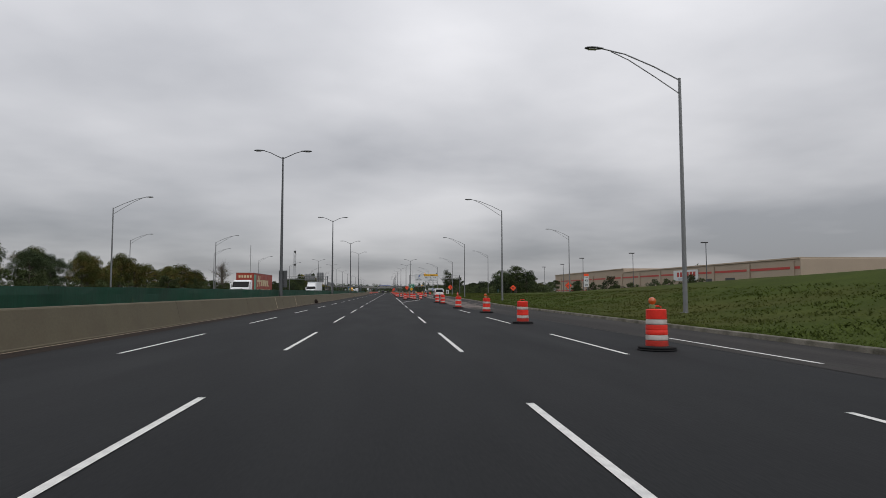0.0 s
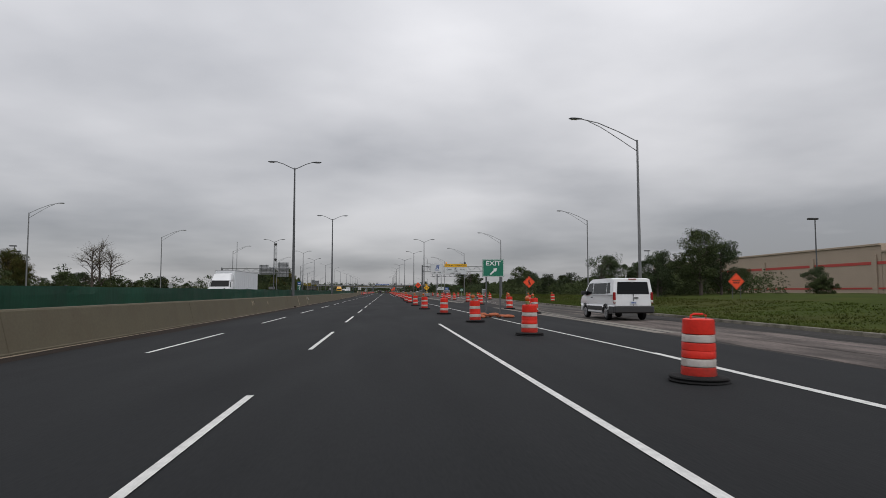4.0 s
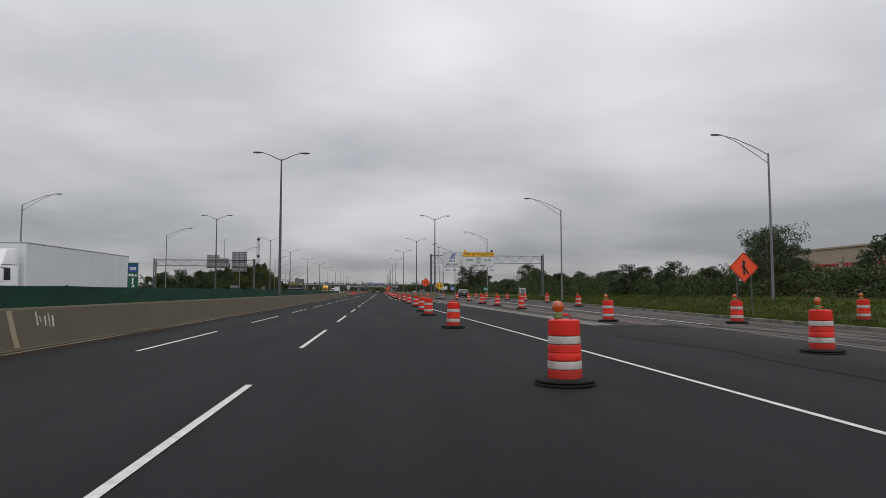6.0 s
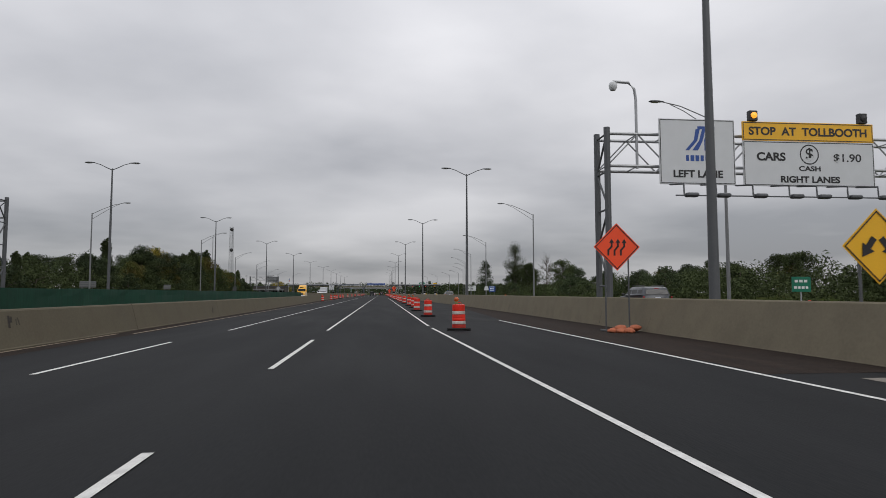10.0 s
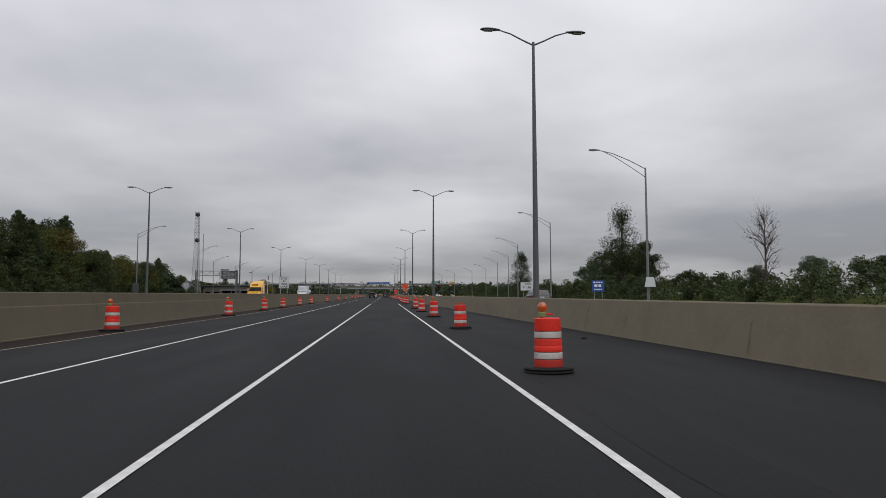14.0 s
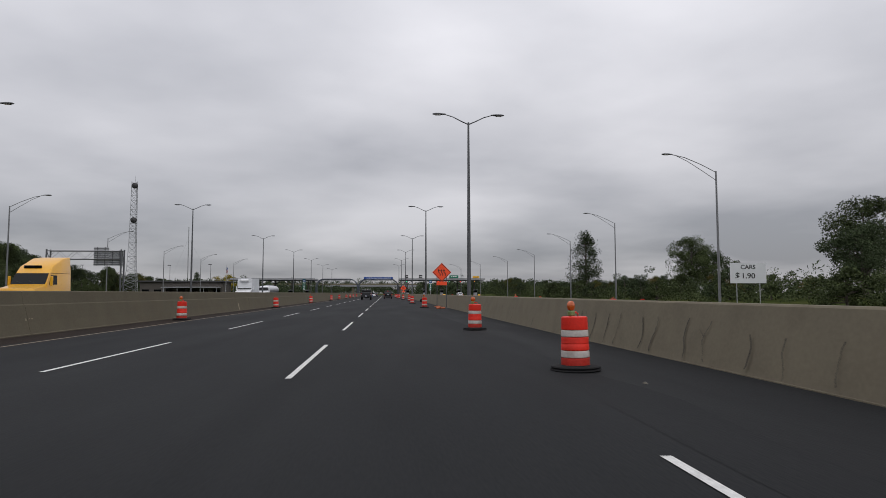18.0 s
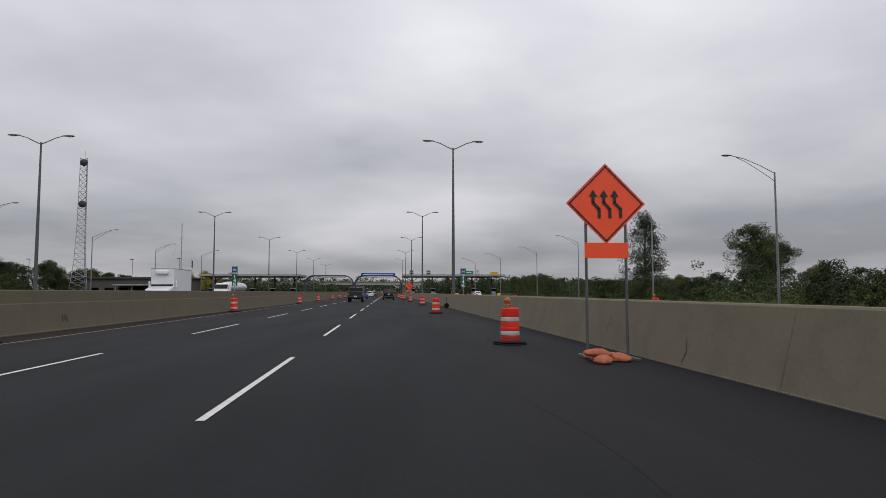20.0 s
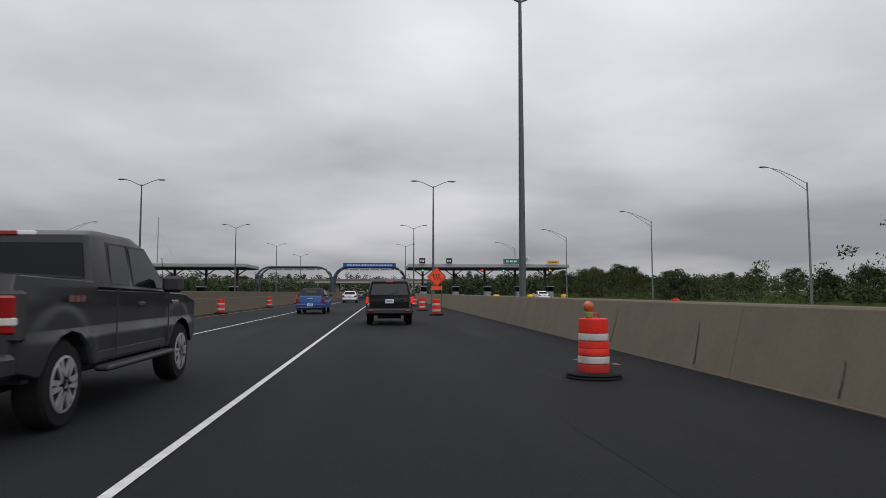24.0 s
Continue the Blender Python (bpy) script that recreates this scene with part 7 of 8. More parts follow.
def van(m):
    t = thing("van", "white passenger van with dark windows in the exit lane", "van", m)
    L, w, H = 5.55, 2.05, 2.10
    wheels = [(1.15, 0.42), (4.45, 0.42)]
    prof = silhouette(L, 0.34, wheels, [(L, 0.62), (L - 0.04, 0.92), (5.2, 1.14), (4.6, 1.28), (0.02, 1.28), (0.0, 0.6)])
    bm, half = shell(prof, w, 0.06, 0.9, 1.5, 0.02, 0.10, L, 0.015, 0.85)
    part("body", bm, "white_car", t, smooth=True)
    cab = [(0.03, 1.26), (4.66, 1.25), (3.85, 1.95), (3.45, H - 0.02), (0.5, H), (0.14, H - 0.06)]
    bm, hc = shell(cab, w, 0.08, 1.25, H, 0.10, 0.0, L)
    part("cabin", bm, "white_car", t, smooth=True)
    across(t, hc, 0.035, 1.30, 0.11, H - 0.20, "rear_window", "car_glass", 0.80, 0.02)
    across(t, hc, 4.60, 1.30, 3.91, 1.90, "windscreen", "car_glass", 0.90, 0.02)
    glass_side(t, hc, [(0.42, 1.34), (0.95, 1.32), (0.95, H - 0.24), (0.56, H - 0.22)])
    glass_side(t, hc, [(1.02, 1.31), (3.0, 1.30), (3.0, H - 0.24), (1.02, H - 0.24)])
    glass_side(t, hc, [(3.12, 1.30), (4.25, 1.22), (4.3, 1.36), (3.75, 1.86), (3.12, 1.88)])
    for d in (-1, 1):
        for yc in (1.15, 4.45):
            wheel(t, d * (w / 2 - 0.14), yc, 0.345, 0.22, d, spokes=8)
            part("wheel_well", box(bm_new(), (d * (w / 2 - 0.30), yc, 0.55), (0.5, 0.86, 0.42)), "trim", t)
        part("tail_light", box(bm_new(), (d * (w / 2 - 0.08), 0.05, 1.12), (0.13, 0.13, 0.56), 0.03), "tail_red", t)
        part("reversing_lens", box(bm_new(), (d * (w / 2 - 0.08), 0.044, 0.95), (0.125, 0.135, 0.14), 0.02), "lamp_glass", t)
        part("sill", box(bm_new(), (d * (w / 2 - 0.03), 2.8, 0.40), (0.06, 2.3, 0.10), 0.02), "white_car", t)
        part("rear_side_moulding", box(bm_new(), (d * (w / 2 - 0.04), 0.38, 0.54), (0.06, 0.66, 0.32), 0.02), "trim", t)
        part("side_moulding", box(bm_new(), (d * (w / 2 - 0.012), 2.8, 0.57), (0.05, 2.42, 0.22), 0.015), "trim", t)
        part("arch_trim", tube(bm_new(), [(d * (w / 2 - 0.02), 1.15 + 0.43 * math.cos(math.pi * k / 10), 0.36 + 0.43 * math.sin(math.pi * k / 10)) for k in range(11)], 0.04, 6), "trim", t)
        part("arch_trim", tube(bm_new(), [(d * (w / 2 - 0.03), 4.45 + 0.43 * math.cos(math.pi * k / 10), 0.36 + 0.43 * math.sin(math.pi * k / 10)) for k in range(11)], 0.035, 6), "trim", t)
        part("door_handle", box(bm_new(), (d * (w / 2 + 0.0), 3.25, 1.12), (0.05, 0.18, 0.05), 0.01), "trim", t)
    part("rear_bumper", box(bm_new(), (0, -0.05, 0.55), (w - 0.04, 0.24, 0.36), 0.06), "trim", t)
    part("door_gap", box(bm_new(), (0, 0.0, 1.0), (0.015, 0.05, 0.7)), "trim", t)
    part("rear_handle", box(bm_new(), (0.15, -0.01, 1.12), (0.2, 0.05, 0.06), 0.01), "trim", t)
    plate(t, -0.02, 0.88, 0.34, 0.17)
    part("high_brake_light", box(bm_new(), (0, 0.12, H - 0.06), (0.4, 0.05, 0.05), 0.01), "tail_red", t)
    mirrors(t, w, 4.2, 1.36, "trim", 1.4)


def truck_wheels(t, ys, w=2.4, r=0.5):
    for y in ys:
        for d in (-1, 1):
            wheel(t, d * (w / 2 - 0.16), y, r, 0.28, d, "galv", 5)


def tractor(t, paint, y0, sleeper=True, H=3.9, fairing=True, short=0.0):
    """A lorry cab whose nose is at the greatest y; its back wall stands at y0."""
    L = short or (5.2 if sleeper else 4.0)
    w = 2.45
    hood = y0 + L
    prof = [(y0, 0.75), (hood - 1.4, 0.75), (hood - 1.4, 0.55), (hood, 0.55), (hood, 1.35), (hood - 0.15, 1.62), (hood - 1.55, 1.88), (hood - 2.15, 2.75), (y0, 2.8)]
    bm, half = shell(prof, w, 0.10, 1.6, 2.9, 0.05, 0.0, 1.0)
    part("cab", bm, paint, t, smooth=True)
    top = [(y0, 2.72), (hood - 2.2, 2.70), (hood - 2.6, 3.2), (y0 + 1.1, H - 0.12), (y0, H)] if fairing else [(y0, 2.72), (hood - 2.2, 2.70), (hood - 2.5, 2.95), (y0, 2.98)]
    bm, ht = shell(top, w - 0.06, 0.12, 2.7, H, 0.10, 0.0, 1.0)
    part("roof_fairing", bm, paint, t, smooth=True)
    screen_pane = across(t, half, hood - 1.58, 1.925, hood - 2.115, 2.70, "windscreen", "car_glass", 0.95, 0.03)
    for dx in (-0.5, 0.35):
        part("wiper", tube(bm_new(), [(dx, hood - 1.55, 1.97), (dx + 0.5, hood - 1.70, 2.16)], 0.012, 5), "trim", screen_pane)
    glass_side(t, half, [(hood - 3.1, 1.92), (hood - 2.0, 1.90), (hood - 2.25, 2.58), (hood - 3.1, 2.58)])
    if fairing and sleeper:
        bm = bm_new()
        box(bm, (0.2, hood - 2.52, 3.18), (1.2, 0.1, 0.22), 0.02)
        part("skylight", bm, "car_glass", t)
    part("grille", box(bm_new(), (0, hood + 0.01, 1.02), (1.1, 0.06, 0.75), 0.02), "galv_dark", t)
    part("front_bumper", box(bm_new(), (0, hood - 0.05, 0.5), (w - 0.05, 0.35, 0.34), 0.06), "white_trailer", t)
    for d in (-1, 1):
        part("headlight", box(bm_new(), (d * 0.95, hood - 0.02, 1.02), (0.34, 0.12, 0.2), 0.03), "lamp_glass", t)
        part("mirror", box(bm_new(), (d * (w / 2 + 0.2), hood - 1.9, 2.15), (0.18, 0.12, 0.7), 0.03), paint, t)
        part("fuel_tank", tube(bm_new(), [(d * 0.95, y0 + 0.6, 0.68), (d * 0.95, y0 + 2.2, 0.68)], 0.32, 12), "tank_steel", t, smooth=True)
    part("chassis", box(bm_new(), (0, y0 + 0.2, 0.8), (0.9, L + 3.0, 0.28), 0.02), "trim", t)
    truck_wheels(t, [hood - 1.05, y0 - 0.2, y0 - 1.45])


def trailer(t, y0, length, side, top=4.05, bottom=1.1, w=2.55):
    part("box_body", box(bm_new(), (0, y0 + length / 2, (top + bottom) / 2), (w, length, top - bottom), 0.04), side, t)
    part("roof_edge", box(bm_new(), (0, y0 + length / 2, top + 0.01), (w + 0.03, length + 0.03, 0.08), 0.02), "galv", t)
    part("sill_rail", box(bm_new(), (0, y0 + length / 2, bottom - 0.03), (w + 0.02, length, 0.16), 0.02), "galv", t)
    bm = bm_new()
    for k in range(int(length / 1.2)):
        for d in (-1, 1):
            box(bm, (d * (w / 2 + 0.004), y0 + 0.6 + 1.2 * k, (top + bottom) / 2), (0.012, 0.05, top - bottom - 0.2))
    part("side_posts", bm, side, t)
    truck_wheels(t, [y0 + 1.3, y0 + 2.6])
    part("underframe", box(bm_new(), (0, y0 + length / 2, 0.9), (1.0, length - 0.6, 0.24), 0.02), "trim", t)


retro_car(pose(-4.42, 545.7, 0.008))
suv(pose(0.08, 532.6, 0.008), "black boxy SUV with lit brake lights and a dusty tailgate", "black_car", True)
sedan(pose(-4.35, 586.0, 0.008), "pale silver saloon car on the motorway", "silver_car")
sedan(pose(-4.2, 622.0, 0.008), "dark slate saloon car near the toll arch", "slate_car")
pickup(pose(-4.08, 513.39, 0.008) @ Matrix.Diagonal((1, 0.94, 1, 1)))
van(pose(10.3, 123.6, 0.004) @ Matrix.Diagonal((0.87, 0.86, 0.87, 1)))
suv(pose(16.6, 271.0, 0.004), "dark slate estate SUV on the exit lane", "slate_car", False, 1.85, 4.6, 1.66)
sedan(pose(24.5, 604.0, 0.004), "white saloon car waiting at the toll lanes", "white_car")

# oncoming lorries, nose towards -y
t = thing("lorry", "white lorry with a red box trailer and cream lettering", "lorry", pose(-20.7, 95.4, -0.006, 0, 0, 180))
tractor(t, "white_car", 0.6, False, 3.2, False)
trailer(t, -14.6, 14.8, "red_trailer")
bars(t, -1.0, 1.0, 3.5, 0.35, 5, "cream_legend", 0.23, "unreadable_line")
for d in (-1, 1):
    # a slanted mark of cream strokes along the side, and a row of small bars under it
    for k, (y, w, z, h) in enumerate(((-2.9, 0.42, 2.85, 1.7), (-4.0, 0.42, 2.85, 1.7), (-5.6, 1.2, 2.6, 0.95), (-7.3, 1.5, 2.6, 0.95), (-9.0, 1.1, 2.6, 0.95), (-10.4, 0.9, 2.6, 0.95))):
        bm = box(bm_new(), (d * 1.285, y, z), (0.012, w, h), 0.0)
        for v in bm.verts:
            v.co.y += (z - v.co.z) * -0.35 * d
        part("mark_stroke", bm, "cream_legend", t)
    part("mark_stroke", box(bm_new(), (d * 1.286, -3.5, 2.9), (0.012, 2.6, 0.28), 0.0), "cream_legend", t)
    part("mark_stroke", box(bm_new(), (d * 1.286, -11.2, 2.2), (0.012, 1.2, 0.16), 0.0), "cream_legend", t)
    part("green_panel", box(bm_new(), (d * 1.282, -0.75, 2.5), (0.012, 1.6, 2.6), 0.0), "green_legend", t)
    bm = bm_new()
    for k in range(11):
        box(bm, (d * 1.285, -2.6 - 0.95 * k, 1.55), (0.012, 0.5, 0.28))
    part("unreadable_line", bm, "cream_legend", t)
t = thing("lorry", "white lorry with a tall white box trailer", "lorry", pose(-21.4, 183.5, -0.006, 0, 0, 180))
tractor(t, "white_car", 0.6, False, 3.7, True)
trailer(t, -14.6, 14.8, "white_trailer")
t = thing("lorry", "yellow long-nosed tractor unit with a sleeper cab", "lorry", pose(-25.4, 444.2, -0.006, 0, 0, 180))
tractor(t, "yellow_truck", 0.0, True, 4.0, True)
t = thing("box_truck", "white box truck with a refrigeration unit over the cab", "lorry", pose(-24.4, 505.0, -0.006, 0, 0, 180))
tractor(t, "white_car", -0.4, False, 2.75, False, 2.6)
trailer(t, -5.6, 6.1, "white_trailer", 3.85, 1.0, 2.45)
part("cooling_unit", box(bm_new(), (0, 0.62, 3.45), (1.3, 0.4, 0.36), 0.06), "white_car", t)
t = thing("tank_truck", "white lorry with a polished steel tank trailer", "lorry", pose(-30.2, 554.4, -0.006, 0, 0, 180))
tractor(t, "white_car", 0.6, False, 2.9, False)
bm = bm_new()
rings = [(-13.0, 0.3), (-12.85, 0.8), (-12.5, 1.0), (-0.6, 1.0), (-0.25, 0.8), (-0.1, 0.3)]
prev = None
for y, k in rings:
    ring = [bm.verts.new((1.22 * k * math.cos(a * math.tau / 24), y, 2.25 + 0.98 * k * math.sin(a * math.tau / 24))) for a in range(24)]
    if prev:
        for i in range(24):
            bm.faces.new((prev[i], prev[(i + 1) % 24], ring[(i + 1) % 24], ring[i]))
    else:
        bm.faces.new(ring[::-1])
    prev = ring
bm.faces.new(prev)
part("tank", bm, "tank_steel", t, "polished steel tank", True)
part("walkway", box(bm_new(), (0, -6.5, 3.27), (0.6, 9.0, 0.12), 0.02), "galv", t)
for k in range(3):
    part("manhole", tube(bm_new(), [(0, -3.5 - 3 * k, 3.2), (0, -3.5 - 3 * k, 3.42)], 0.28, 12), "galv", t)
part("underframe", box(bm_new(), (0, -6.6, 1.05), (1.0, 12.0, 0.24), 0.02), "trim", t)
truck_wheels(t, [-11.6, -10.3])

t = suv(pose(15.0, 373.1, 0.004), "dark grey patrol SUV with a roof light bar", "slate_car", False, 1.88, 4.7, 1.64)
bar = part("light_bar", box(bm_new(), (0, 1.4, 1.74), (1.15, 0.28, 0.11), 0.03), "trim", t)
part("blue_lens", box(bm_new(), (-0.36, 1.4, 1.745), (0.38, 0.30, 0.09), 0.03), "blue_sign", bar)


# ---- trees and plants ----
def leaf_cloud(clumps, per, size, spread, rng, flat=0.75):
    """Leaves as small triangles round each clump centre (x, y, z, radius)."""
    c = np.array(clumps, float)
    count = np.maximum(3, (per * rng.uniform(0.7, 1.2, len(c))).astype(int))
    c = np.repeat(c, count, axis=0)
    n = len(c)

    def unit():
        d = rng.normal(size=(n, 3))
        return d / np.linalg.norm(d, axis=1)[:, None]

    p = unit() * (c[:, 3] * rng.uniform(0.2, 1.0, n) ** 0.5)[:, None] * np.array([1, 1, flat]) + c[:, :3]
    a = unit()
    b = np.cross(a, unit())
    b /= np.linalg.norm(b, axis=1)[:, None]
    s = (size * rng.uniform(0.6, 1.3, n))[:, None]
    v = np.stack([p - a * s, p + b * s * 0.8, p + a * s], 1).reshape(-1, 3)
    return v, np.arange(3 * n).reshape(-1, 3)


def leaf_mesh(name, v, f, material):
    me = bpy.data.meshes.new(name)
    me.from_pydata(v.tolist(), [], f.tolist())
    me.materials.append(M[material])
    return me


def tree_meshes(seed, h, width, shape, leaf, n_clump=60, per=72, size=0.21, bare=0.0):
    """The trunk with its limbs, and the crown, of one kind of tree; the foot is at the origin."""
    rng = np.random.default_rng(seed)
    bm = bm_new()
    lean = rng.normal(0, 0.03, 2)
    trunk = [(0, 0, -0.2), (lean[0] * h * 0.3, lean[1] * h * 0.3, h * 0.3), (lean[0] * h * 0.6, lean[1] * h * 0.6, h * 0.6), (lean[0] * h, lean[1] * h, h * 0.93)]
    r0 = 0.018 * h + 0.05
    tube(bm, trunk, [r0 * 1.3, r0, r0 * 0.6, r0 * 0.12], 7)
    clumps = []
    tries = 0
    while len(clumps) < n_clump and tries < 4000:
        tries += 1
        u = rng.uniform(0.0, 1.0)
        if shape == "poplar":
            z0, rr = 0.22, 0.55 * math.sin(math.pi * min(1, 0.12 + u * 0.9)) ** 0.7
        elif shape == "cone":
            z0, rr = 0.16, 0.95 * (1 - u) ** 0.8 + 0.08
        elif shape == "spire":
            z0, rr = 0.10, (0.9 * (1 - u) ** 0.5 + 0.06) * (0.75 + 0.3 * math.sin(11 * u + seed))
        elif shape == "flat":
            z0, rr = 0.50, 0.35 + 0.65 * math.sin(math.pi * min(1.0, 0.1 + 0.75 * u))
        elif shape == "bush":
            z0, rr = 0.02, math.cos(u * 1.35) ** 0.6
        else:
            z0, rr = 0.24, math.sin(math.pi * min(1.0, 0.16 + 0.80 * u)) ** 0.6
        z = h * (z0 + (1 - z0) * u)
        a, q = rng.uniform(0, math.tau), math.sqrt(rng.uniform(0.08, 1.0))
        lob = 1 + 0.28 * math.sin(3 * a + seed) + 0.22 * rng.normal()
        R = width * rr * q * min(1.25, max(0.45, lob))
        clumps.append((R * math.cos(a) + lean[0] * z, R * math.sin(a) + lean[1] * z, z, (0.105 * h + 0.3) * (0.85 - 0.6 * u if shape == "spire" else 1.0) * rng.uniform(0.55, 1.25)))
    for cx, cy, cz, cr in clumps[::2 if not bare else 1]:
        zb = max(h * 0.12, cz - rng.uniform(0.10, 0.24) * h)
        k = zb / h
        tube(bm, [(lean[0] * zb, lean[1] * zb, zb), (cx * 0.5, cy * 0.5, (zb + cz) / 2 + 0.03 * h), (cx, cy, cz)], [r0 * 0.45 * (1.1 - k), r0 * 0.25, 0.015], 5, False)
        if bare:
            for _ in range(5):
                e = rng.normal(0, 0.09 * h, 3)
                tube(bm, [(cx * 0.7, cy * 0.7, cz - 0.03 * h), (cx + e[0], cy + e[1], cz + abs(e[2]))], [0.025, 0.008], 4, False)
    wood = mesh_of("trunk", bm, "bark", True)
    v, f = leaf_cloud(clumps, 2.3 * per * (1 - bare), size * 0.66, 1.0, rng)
    return wood, leaf_mesh("crown", v, f, leaf)


KINDS = {
    "round": (tree_meshes(1, 10, 3.9, "round", "leaf_green", 66, 120), "broad green tree behind the road", "tree"),
    "round_b": (tree_meshes(2, 9, 4.3, "round", "leaf_dark", 60, 120), "dark green broad-leaved tree behind the road", "tree"),
    "olive": (tree_meshes(3, 9.5, 3.8, "round", "leaf_olive", 64, 115), "olive tree turning to autumn brown", "tree"),
    "round_c": (tree_meshes(4, 8, 3.2, "round", "leaf_green", 48, 90), "small green tree in the roadside thicket", "tree"),
    "poplar": (tree_meshes(5, 13, 3.0, "poplar", "leaf_green", 80, 66, 0.18), "tall slender thin-leaved tree", "tree"),
    "cone": (tree_meshes(6, 14, 4.2, "cone", "leaf_dark", 80, 70, 0.24), "tall dark tree standing above the thicket", "tree"),
    "acacia": (tree_meshes(14, 8.0, 4.2, "flat", "leaf_dark", 46, 40, 0.2), "thin spreading tree with a flat open crown", "tree"),
    "spire": (tree_meshes(16, 11.0, 2.5, "spire", "leaf_green", 210, 40, 0.19), "tall feathery dark tree with spiky tops", "tree"),
    "bush": (tree_meshes(7, 3.6, 2.9, "bush", "leaf_green", 34, 58, 0.22), "dense green shrub at the foot of the trees", "shrub"),
    "bush_b": (tree_meshes(8, 4.4, 3.2, "bush", "leaf_dark", 38, 58, 0.22), "dense dark green shrub at the foot of the trees", "shrub"),
    "bare": (tree_meshes(9, 9.5, 3.2, "round", "leaf_olive", 40, 5, 0.2, 0.5), "nearly bare tree with thin grey branches", "tree"),
    "yellow": (tree_meshes(10, 9.5, 3.2, "round", "leaf_yellow", 40, 50, 0.24), "small tree in yellow autumn leaf", "tree"),
}


def plant(kind, x, y, scale=1.0, turn=0.0, zs=1.0):
    (wood, crown), label, cat = KINDS[kind]
    t = thing("shrub" if cat == "shrub" else "tree", label, cat, pose(x, y, rise(x, y) - 0.05, 0, 0, turn) @ Matrix.Diagonal((scale, scale, scale * zs, 1)), "roadside trees" if cat == "tree" else "roadside shrubs")
    piece("trunk", wood, t)
    piece("crown", crown, t)


rnd = random.Random(21)
# thicket on the left: (y, height of the tops, distance from the road, kinds)
LEFT_TOPS = [(30, 7.6), (200, 7.6), (225, 4.4), (285, 4.2), (308, 4.6), (316, 6.1), (341, 7.6), (352, 9.0), (378, 10.2), (392, 10.6), (402, 11.4), (414, 11.2), (419, 8.6), (455, 8.2), (464, 7.8), (482, 8.7), (500, 9.4), (530, 10.8), (565, 11.0), (600, 9.2), (625, 8.0), (680, 7.4)]
LEFT_FROM = [(30, 46), (200, 58), (240, 62), (300, 50), (360, 44), (470, 50), (520, 70), (560, 84), (600, 94), (680, 94)]
BASE = {"round": 10.6, "round_b": 9.6, "olive": 10.2, "round_c": 8.6, "spire": 11.2}
y = 30.0
while y < 690:
    h, x = along(LEFT_TOPS, y), -along(LEFT_FROM, y)
    close = 312 < y < 560
    k = rnd.choice(("olive", "olive", "olive", "round_b") if y < 215 else ("spire", "olive", "round_c", "round", "spire", "round_b") if close else ("round", "round_b", "round_c", "olive", "round_b"))
    plant(k, x - rnd.uniform(0, 7), y, h / BASE[k] * rnd.uniform(0.66, 1.0) * (1.0 if close else 1.1), rnd.uniform(0, 360), rnd.uniform(0.9, 1.1))
    if rnd.random() < 0.3:
        plant(rnd.choice(("bush", "bush_b")), x + rnd.uniform(0.5, 3.0), y + rnd.uniform(-3, 3), rnd.uniform(0.8, 1.25), rnd.uniform(0, 360))
    y += rnd.uniform(4.2, 6.6) * (1.0 if h > 7 else 1.3) * (0.42 if close else 1.0)
# the spiky tops that stand above the rest
for yy, h in ((350.0, 10.4), (388.5, 9.9), (395.0, 10.8), (401.5, 12.0), (404.5, 11.6), (410.5, 11.0), (412.8, 12.5), (428.0, 8.7), (454.0, 9.2)):
    plant("spire", -48.0 - rnd.uniform(0, 0.6), yy, 0.9 * h / 11.3, rnd.uniform(0, 360), rnd.uniform(1.05, 1.12))
plant("yellow", -49.0, 376.0, 1.05, 40)
plant("bare", -60.0, 236.0, 1.10, 10)
plant("bare", -58.0, 228.0, 0.95, 80)
plant("bare", -63.0, 248.0, 1.0, 200)
for x, yy, sc in ((-73.5, 676, 0.80), (-68.5, 680, 0.86), (-64.5, 684, 0.72), (-71.0, 686, 0.88)):
    plant("yellow", x, yy, sc, rnd.uniform(0, 360))
# right side
for x, yy, k, s in ((33.5, 162.6, "round", 0.68), (36.8, 164.5, "round_b", 0.62), (30.4, 166.5, "round_b", 0.55), (36.1, 201.7, "acacia", 0.80), (39.5, 206.0, "round_b", 0.68), (44, 190, "round_c", 0.6), (49, 181, "round_c", 0.42), (52, 170, "round_b", 0.36), (46, 176, "round_c", 0.36)):
    plant(k, x, yy, s, rnd.uniform(0, 360))
RIGHT_FROM = [(168, 37), (200, 38), (260, 37), (330, 36), (400, 35), (445, 37), (500, 40), (560, 45), (690, 48)]
RIGHT_TOPS = [(168, 3.0), (200, 3.4), (255, 3.5), (295, 4.0), (330, 4.2), (360, 3.7), (420, 2.9), (500, 3.0), (605, 3.6), (628, 4.4), (645, 7.0), (690, 7.0)]
y = 170.0
while y < 690:
    h, x = along(RIGHT_TOPS, y), along(RIGHT_FROM, y)
    k = rnd.choice(("round", "round_b", "round_c", "round_b", "olive"))
    base = {"round": 10, "round_b": 9, "olive": 9.5, "round_c": 8}[k]
    plant(k, x + rnd.uniform(0, 8), y, h / base * rnd.uniform(0.7, 1.18), rnd.uniform(0, 360))
    if rnd.random() < 0.45:
        plant(rnd.choice(("bush", "bush_b", "bush")), x + rnd.uniform(-3.5, 2.0), y + rnd.uniform(-3, 3), rnd.uniform(0.6, 1.0), rnd.uniform(0, 360))
    y += rnd.uniform(4.2, 6.5)
plant("poplar", 38.3, 412.5, 1.10, 0)
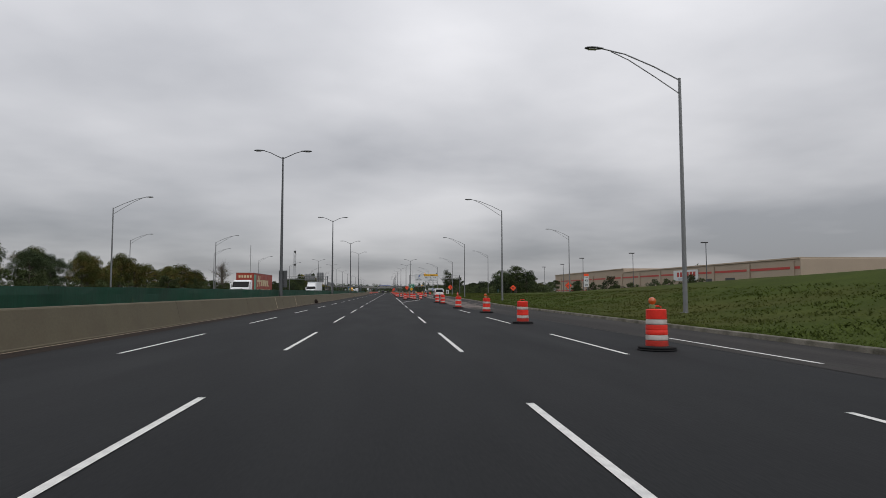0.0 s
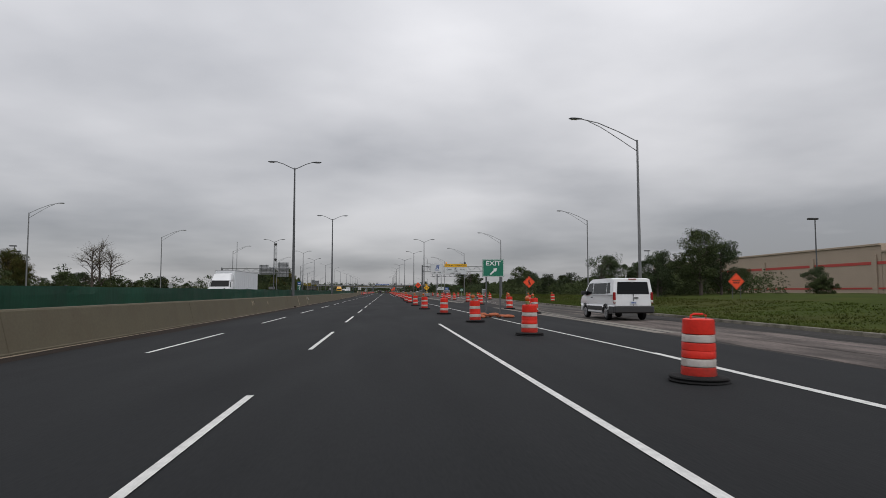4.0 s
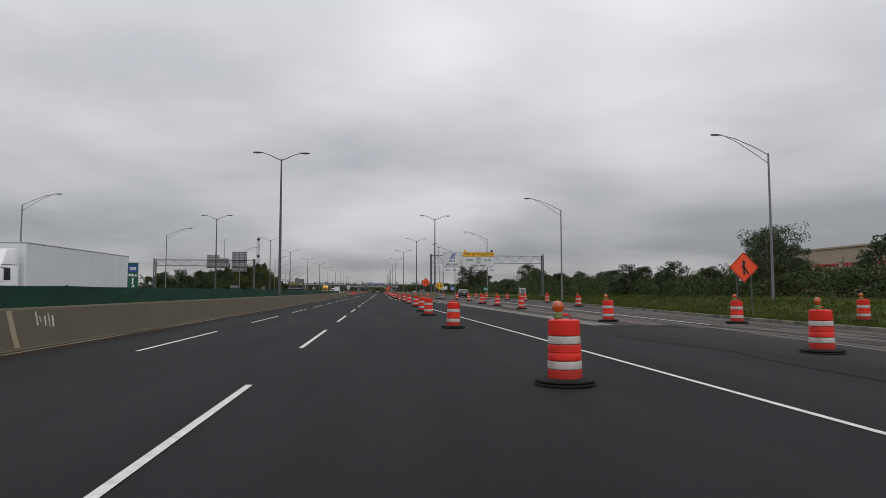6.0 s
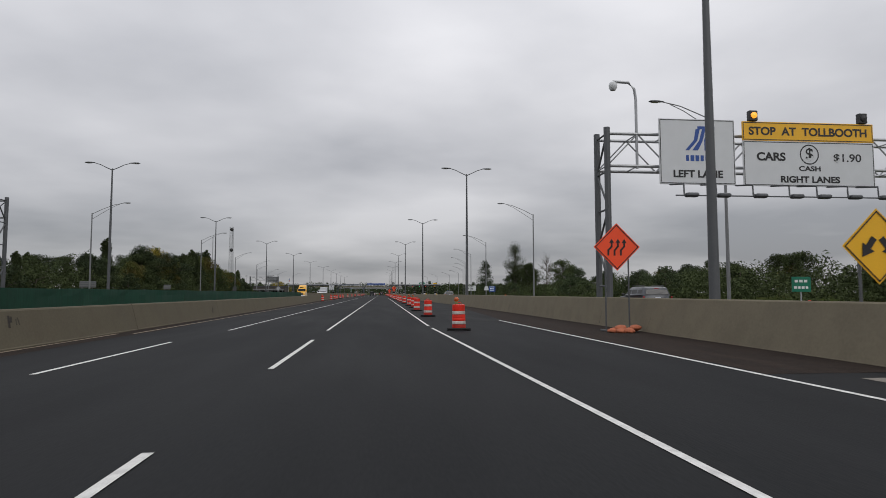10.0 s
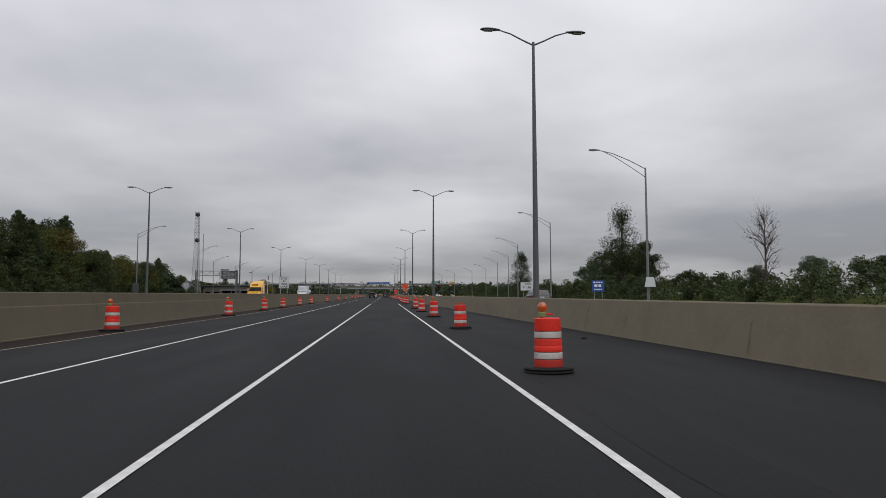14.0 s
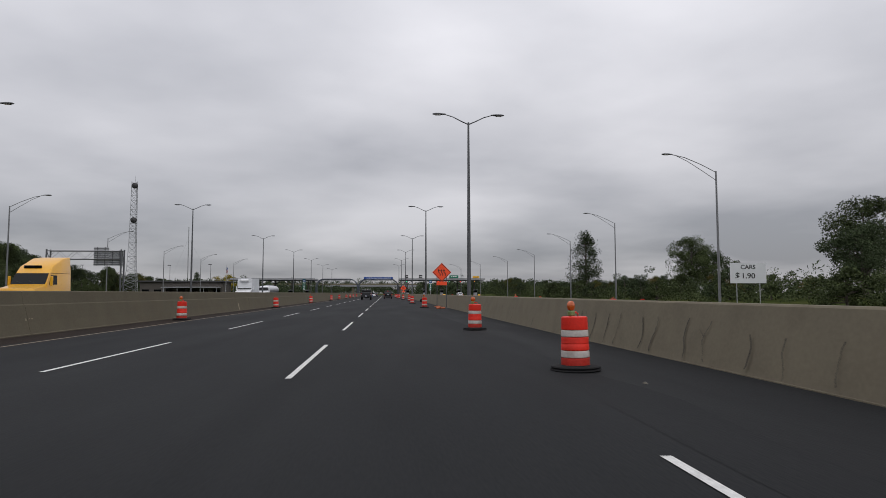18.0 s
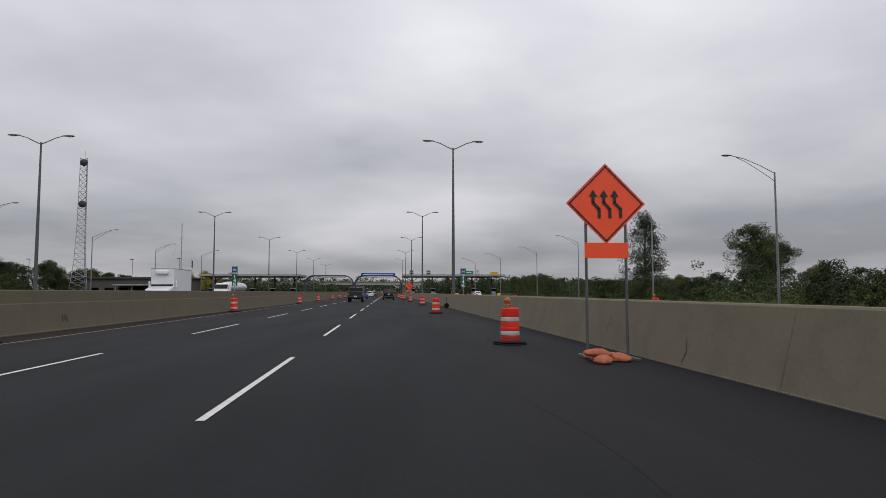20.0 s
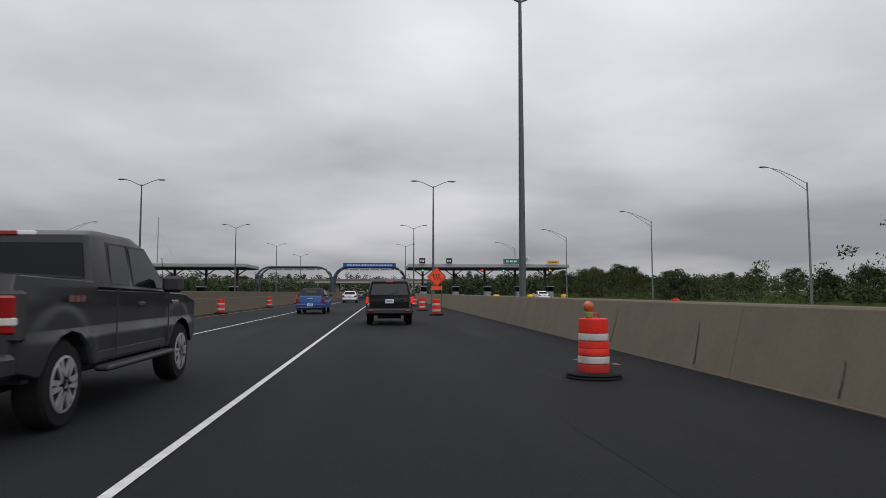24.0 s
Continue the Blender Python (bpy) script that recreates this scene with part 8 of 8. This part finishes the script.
plant("bare", 36.4, 371.0, 0.5, 60, 1.8)
plant("cone", 54.2, 563.0, 1.2, 0)
for x, yy, k, sc in ((112, 618, "round", 2.0), (121, 624, "round_b", 1.9)):
    plant(k, x, yy, sc, rnd.uniform(0, 360))
plant("round", 42.4, 415.0, 0.88, 20)
plant("round", 51.0, 457.0, 1.02, 70)
plant("round_b", 45.5, 451.0, 0.78, 10)
plant("round", 45.5, 424.0, 0.78, 140)
rnd2 = random.Random(5)
for k in range(9):
    plant(rnd2.choice(("bush", "bush_b")), rnd2.uniform(50, 58), rnd2.uniform(92, 170), rnd2.uniform(0.5, 0.9), rnd2.uniform(0, 360))
# trees beyond the plaza
for i in range(26):
    x = rnd.choice((-1, 1)) * rnd.uniform(32, 130)
    plant(rnd.choice(("round", "round_b", "cone")), x, rnd.uniform(830, 900), rnd.uniform(0.75, 1.0), rnd.uniform(0, 360))

# undergrowth that closes the foot of the trees
rng = np.random.default_rng(12)
clumps = []
for k in range(10500):
    y = (rng.uniform(30, 690) if k % 3 else rng.uniform(325, 480)) if k % 2 else (rng.uniform(164, 330) if k % 4 else rng.uniform(300, 690))
    u = rng.uniform(0, 1)
    if k % 2:
        x, top = -along(LEFT_FROM, y) + 2.5 - 10 * u, (0.66 if 312 < y < 474 else 0.42) * along(LEFT_TOPS, y)
    else:
        x, top = along(RIGHT_FROM, y) - 4.5 + 13 * u, 0.74 * along(RIGHT_TOPS, y)
    top *= 0.55 + 0.45 * min(1.0, 2.5 * u) + 0.6 * noise.noise(Vector((x * 0.12, y * 0.12, 1)))
    clumps.append((x, y, rise(x, y) + rng.uniform(0.05, 1.0) * max(0.5, top), rng.uniform(0.5, 1.0)))
v, f = leaf_cloud(clumps, 44, 0.145, 1.0, rng, 0.8)
tagged(new("undergrowth", leaf_mesh("undergrowth", v, f, "leaf_green")), "tangled green undergrowth at the foot of the trees", "undergrowth", kind="stuff")

# far woods to the horizon, one mass of foliage
rng = np.random.default_rng(5)
clumps = []
for k in range(5200):
    if k % 4 == 3:
        x, y = rng.choice((-1, 1)) * rng.uniform(22, 150) - 4, rng.uniform(735, 788)
    elif k % 4 == 2:
        x, y = rng.uniform(-190, 190), rng.uniform(836, 900)
    elif k % 2:
        x, y = rng.uniform(-700, 700), rng.uniform(920, 1300)
    else:
        s = rng.choice((-1, 1))
        x, y = s * rng.uniform(105, 330), rng.uniform(-50, 950)
    top = 8.5 + 3.0 * noise.noise(Vector((x * 0.01, y * 0.01, 3))) + 2.0 * rng.normal() * 0.5
    if 730 < y < 790 and abs(x) < 160:
        top *= 0.62
    clumps.append((x, y, rise(x, y) + rng.uniform(0.08, 1.0) * max(3.0, top), rng.uniform(1.6, 3.2)))
v, f = leaf_cloud(clumps, 52, 0.58, 1.0, rng, 0.8)
tagged(new("far_woods", leaf_mesh("far_woods", v, f, "leaf_dark")), "dark band of distant woodland along the horizon", "woodland", kind="stuff")

# rough grass on the verge beside the exit lane
rng = np.random.default_rng(8)
v, f = [], []
for k in range(86000):
    y = rng.uniform(2, 150) if k < 52000 else rng.uniform(150, 270)
    d = rng.uniform(0, 1) ** 1.5 * 13.0
    x = along(KERB_R, y) + 0.5 + d
    z = rise(x, y)
    clump = 0.5 + noise.noise(Vector((x * 0.7, y * 0.7, 2)))
    if d > 1.4 and clump < rng.uniform(0, 0.9):
        continue
    h, a = rng.uniform(0.03, 0.07) * (2.4 if d < 0.4 else 0.9 + clump) * (1.0 if y < 150 else 2.2), rng.uniform(0, math.tau)
    for j in range(2):
        a2 = a + j * 2.1
        dx, dy = (0.025 + 0.002 * d) * math.cos(a2), (0.025 + 0.002 * d) * math.sin(a2)
        i = len(v)
        v += [(x - dx, y - dy, z - 0.02), (x + dx, y + dy, z - 0.02), (x + rng.normal(0, 0.08), y + rng.normal(0, 0.08), z + h)]
        f.append((i, i + 1, i + 2))
me = bpy.data.meshes.new("grass")
me.from_pydata(v, [], f)
me.materials.append(M["grass_blade"])
tagged(new("grass", me), "short rough grass on the verge", "grass", kind="stuff")
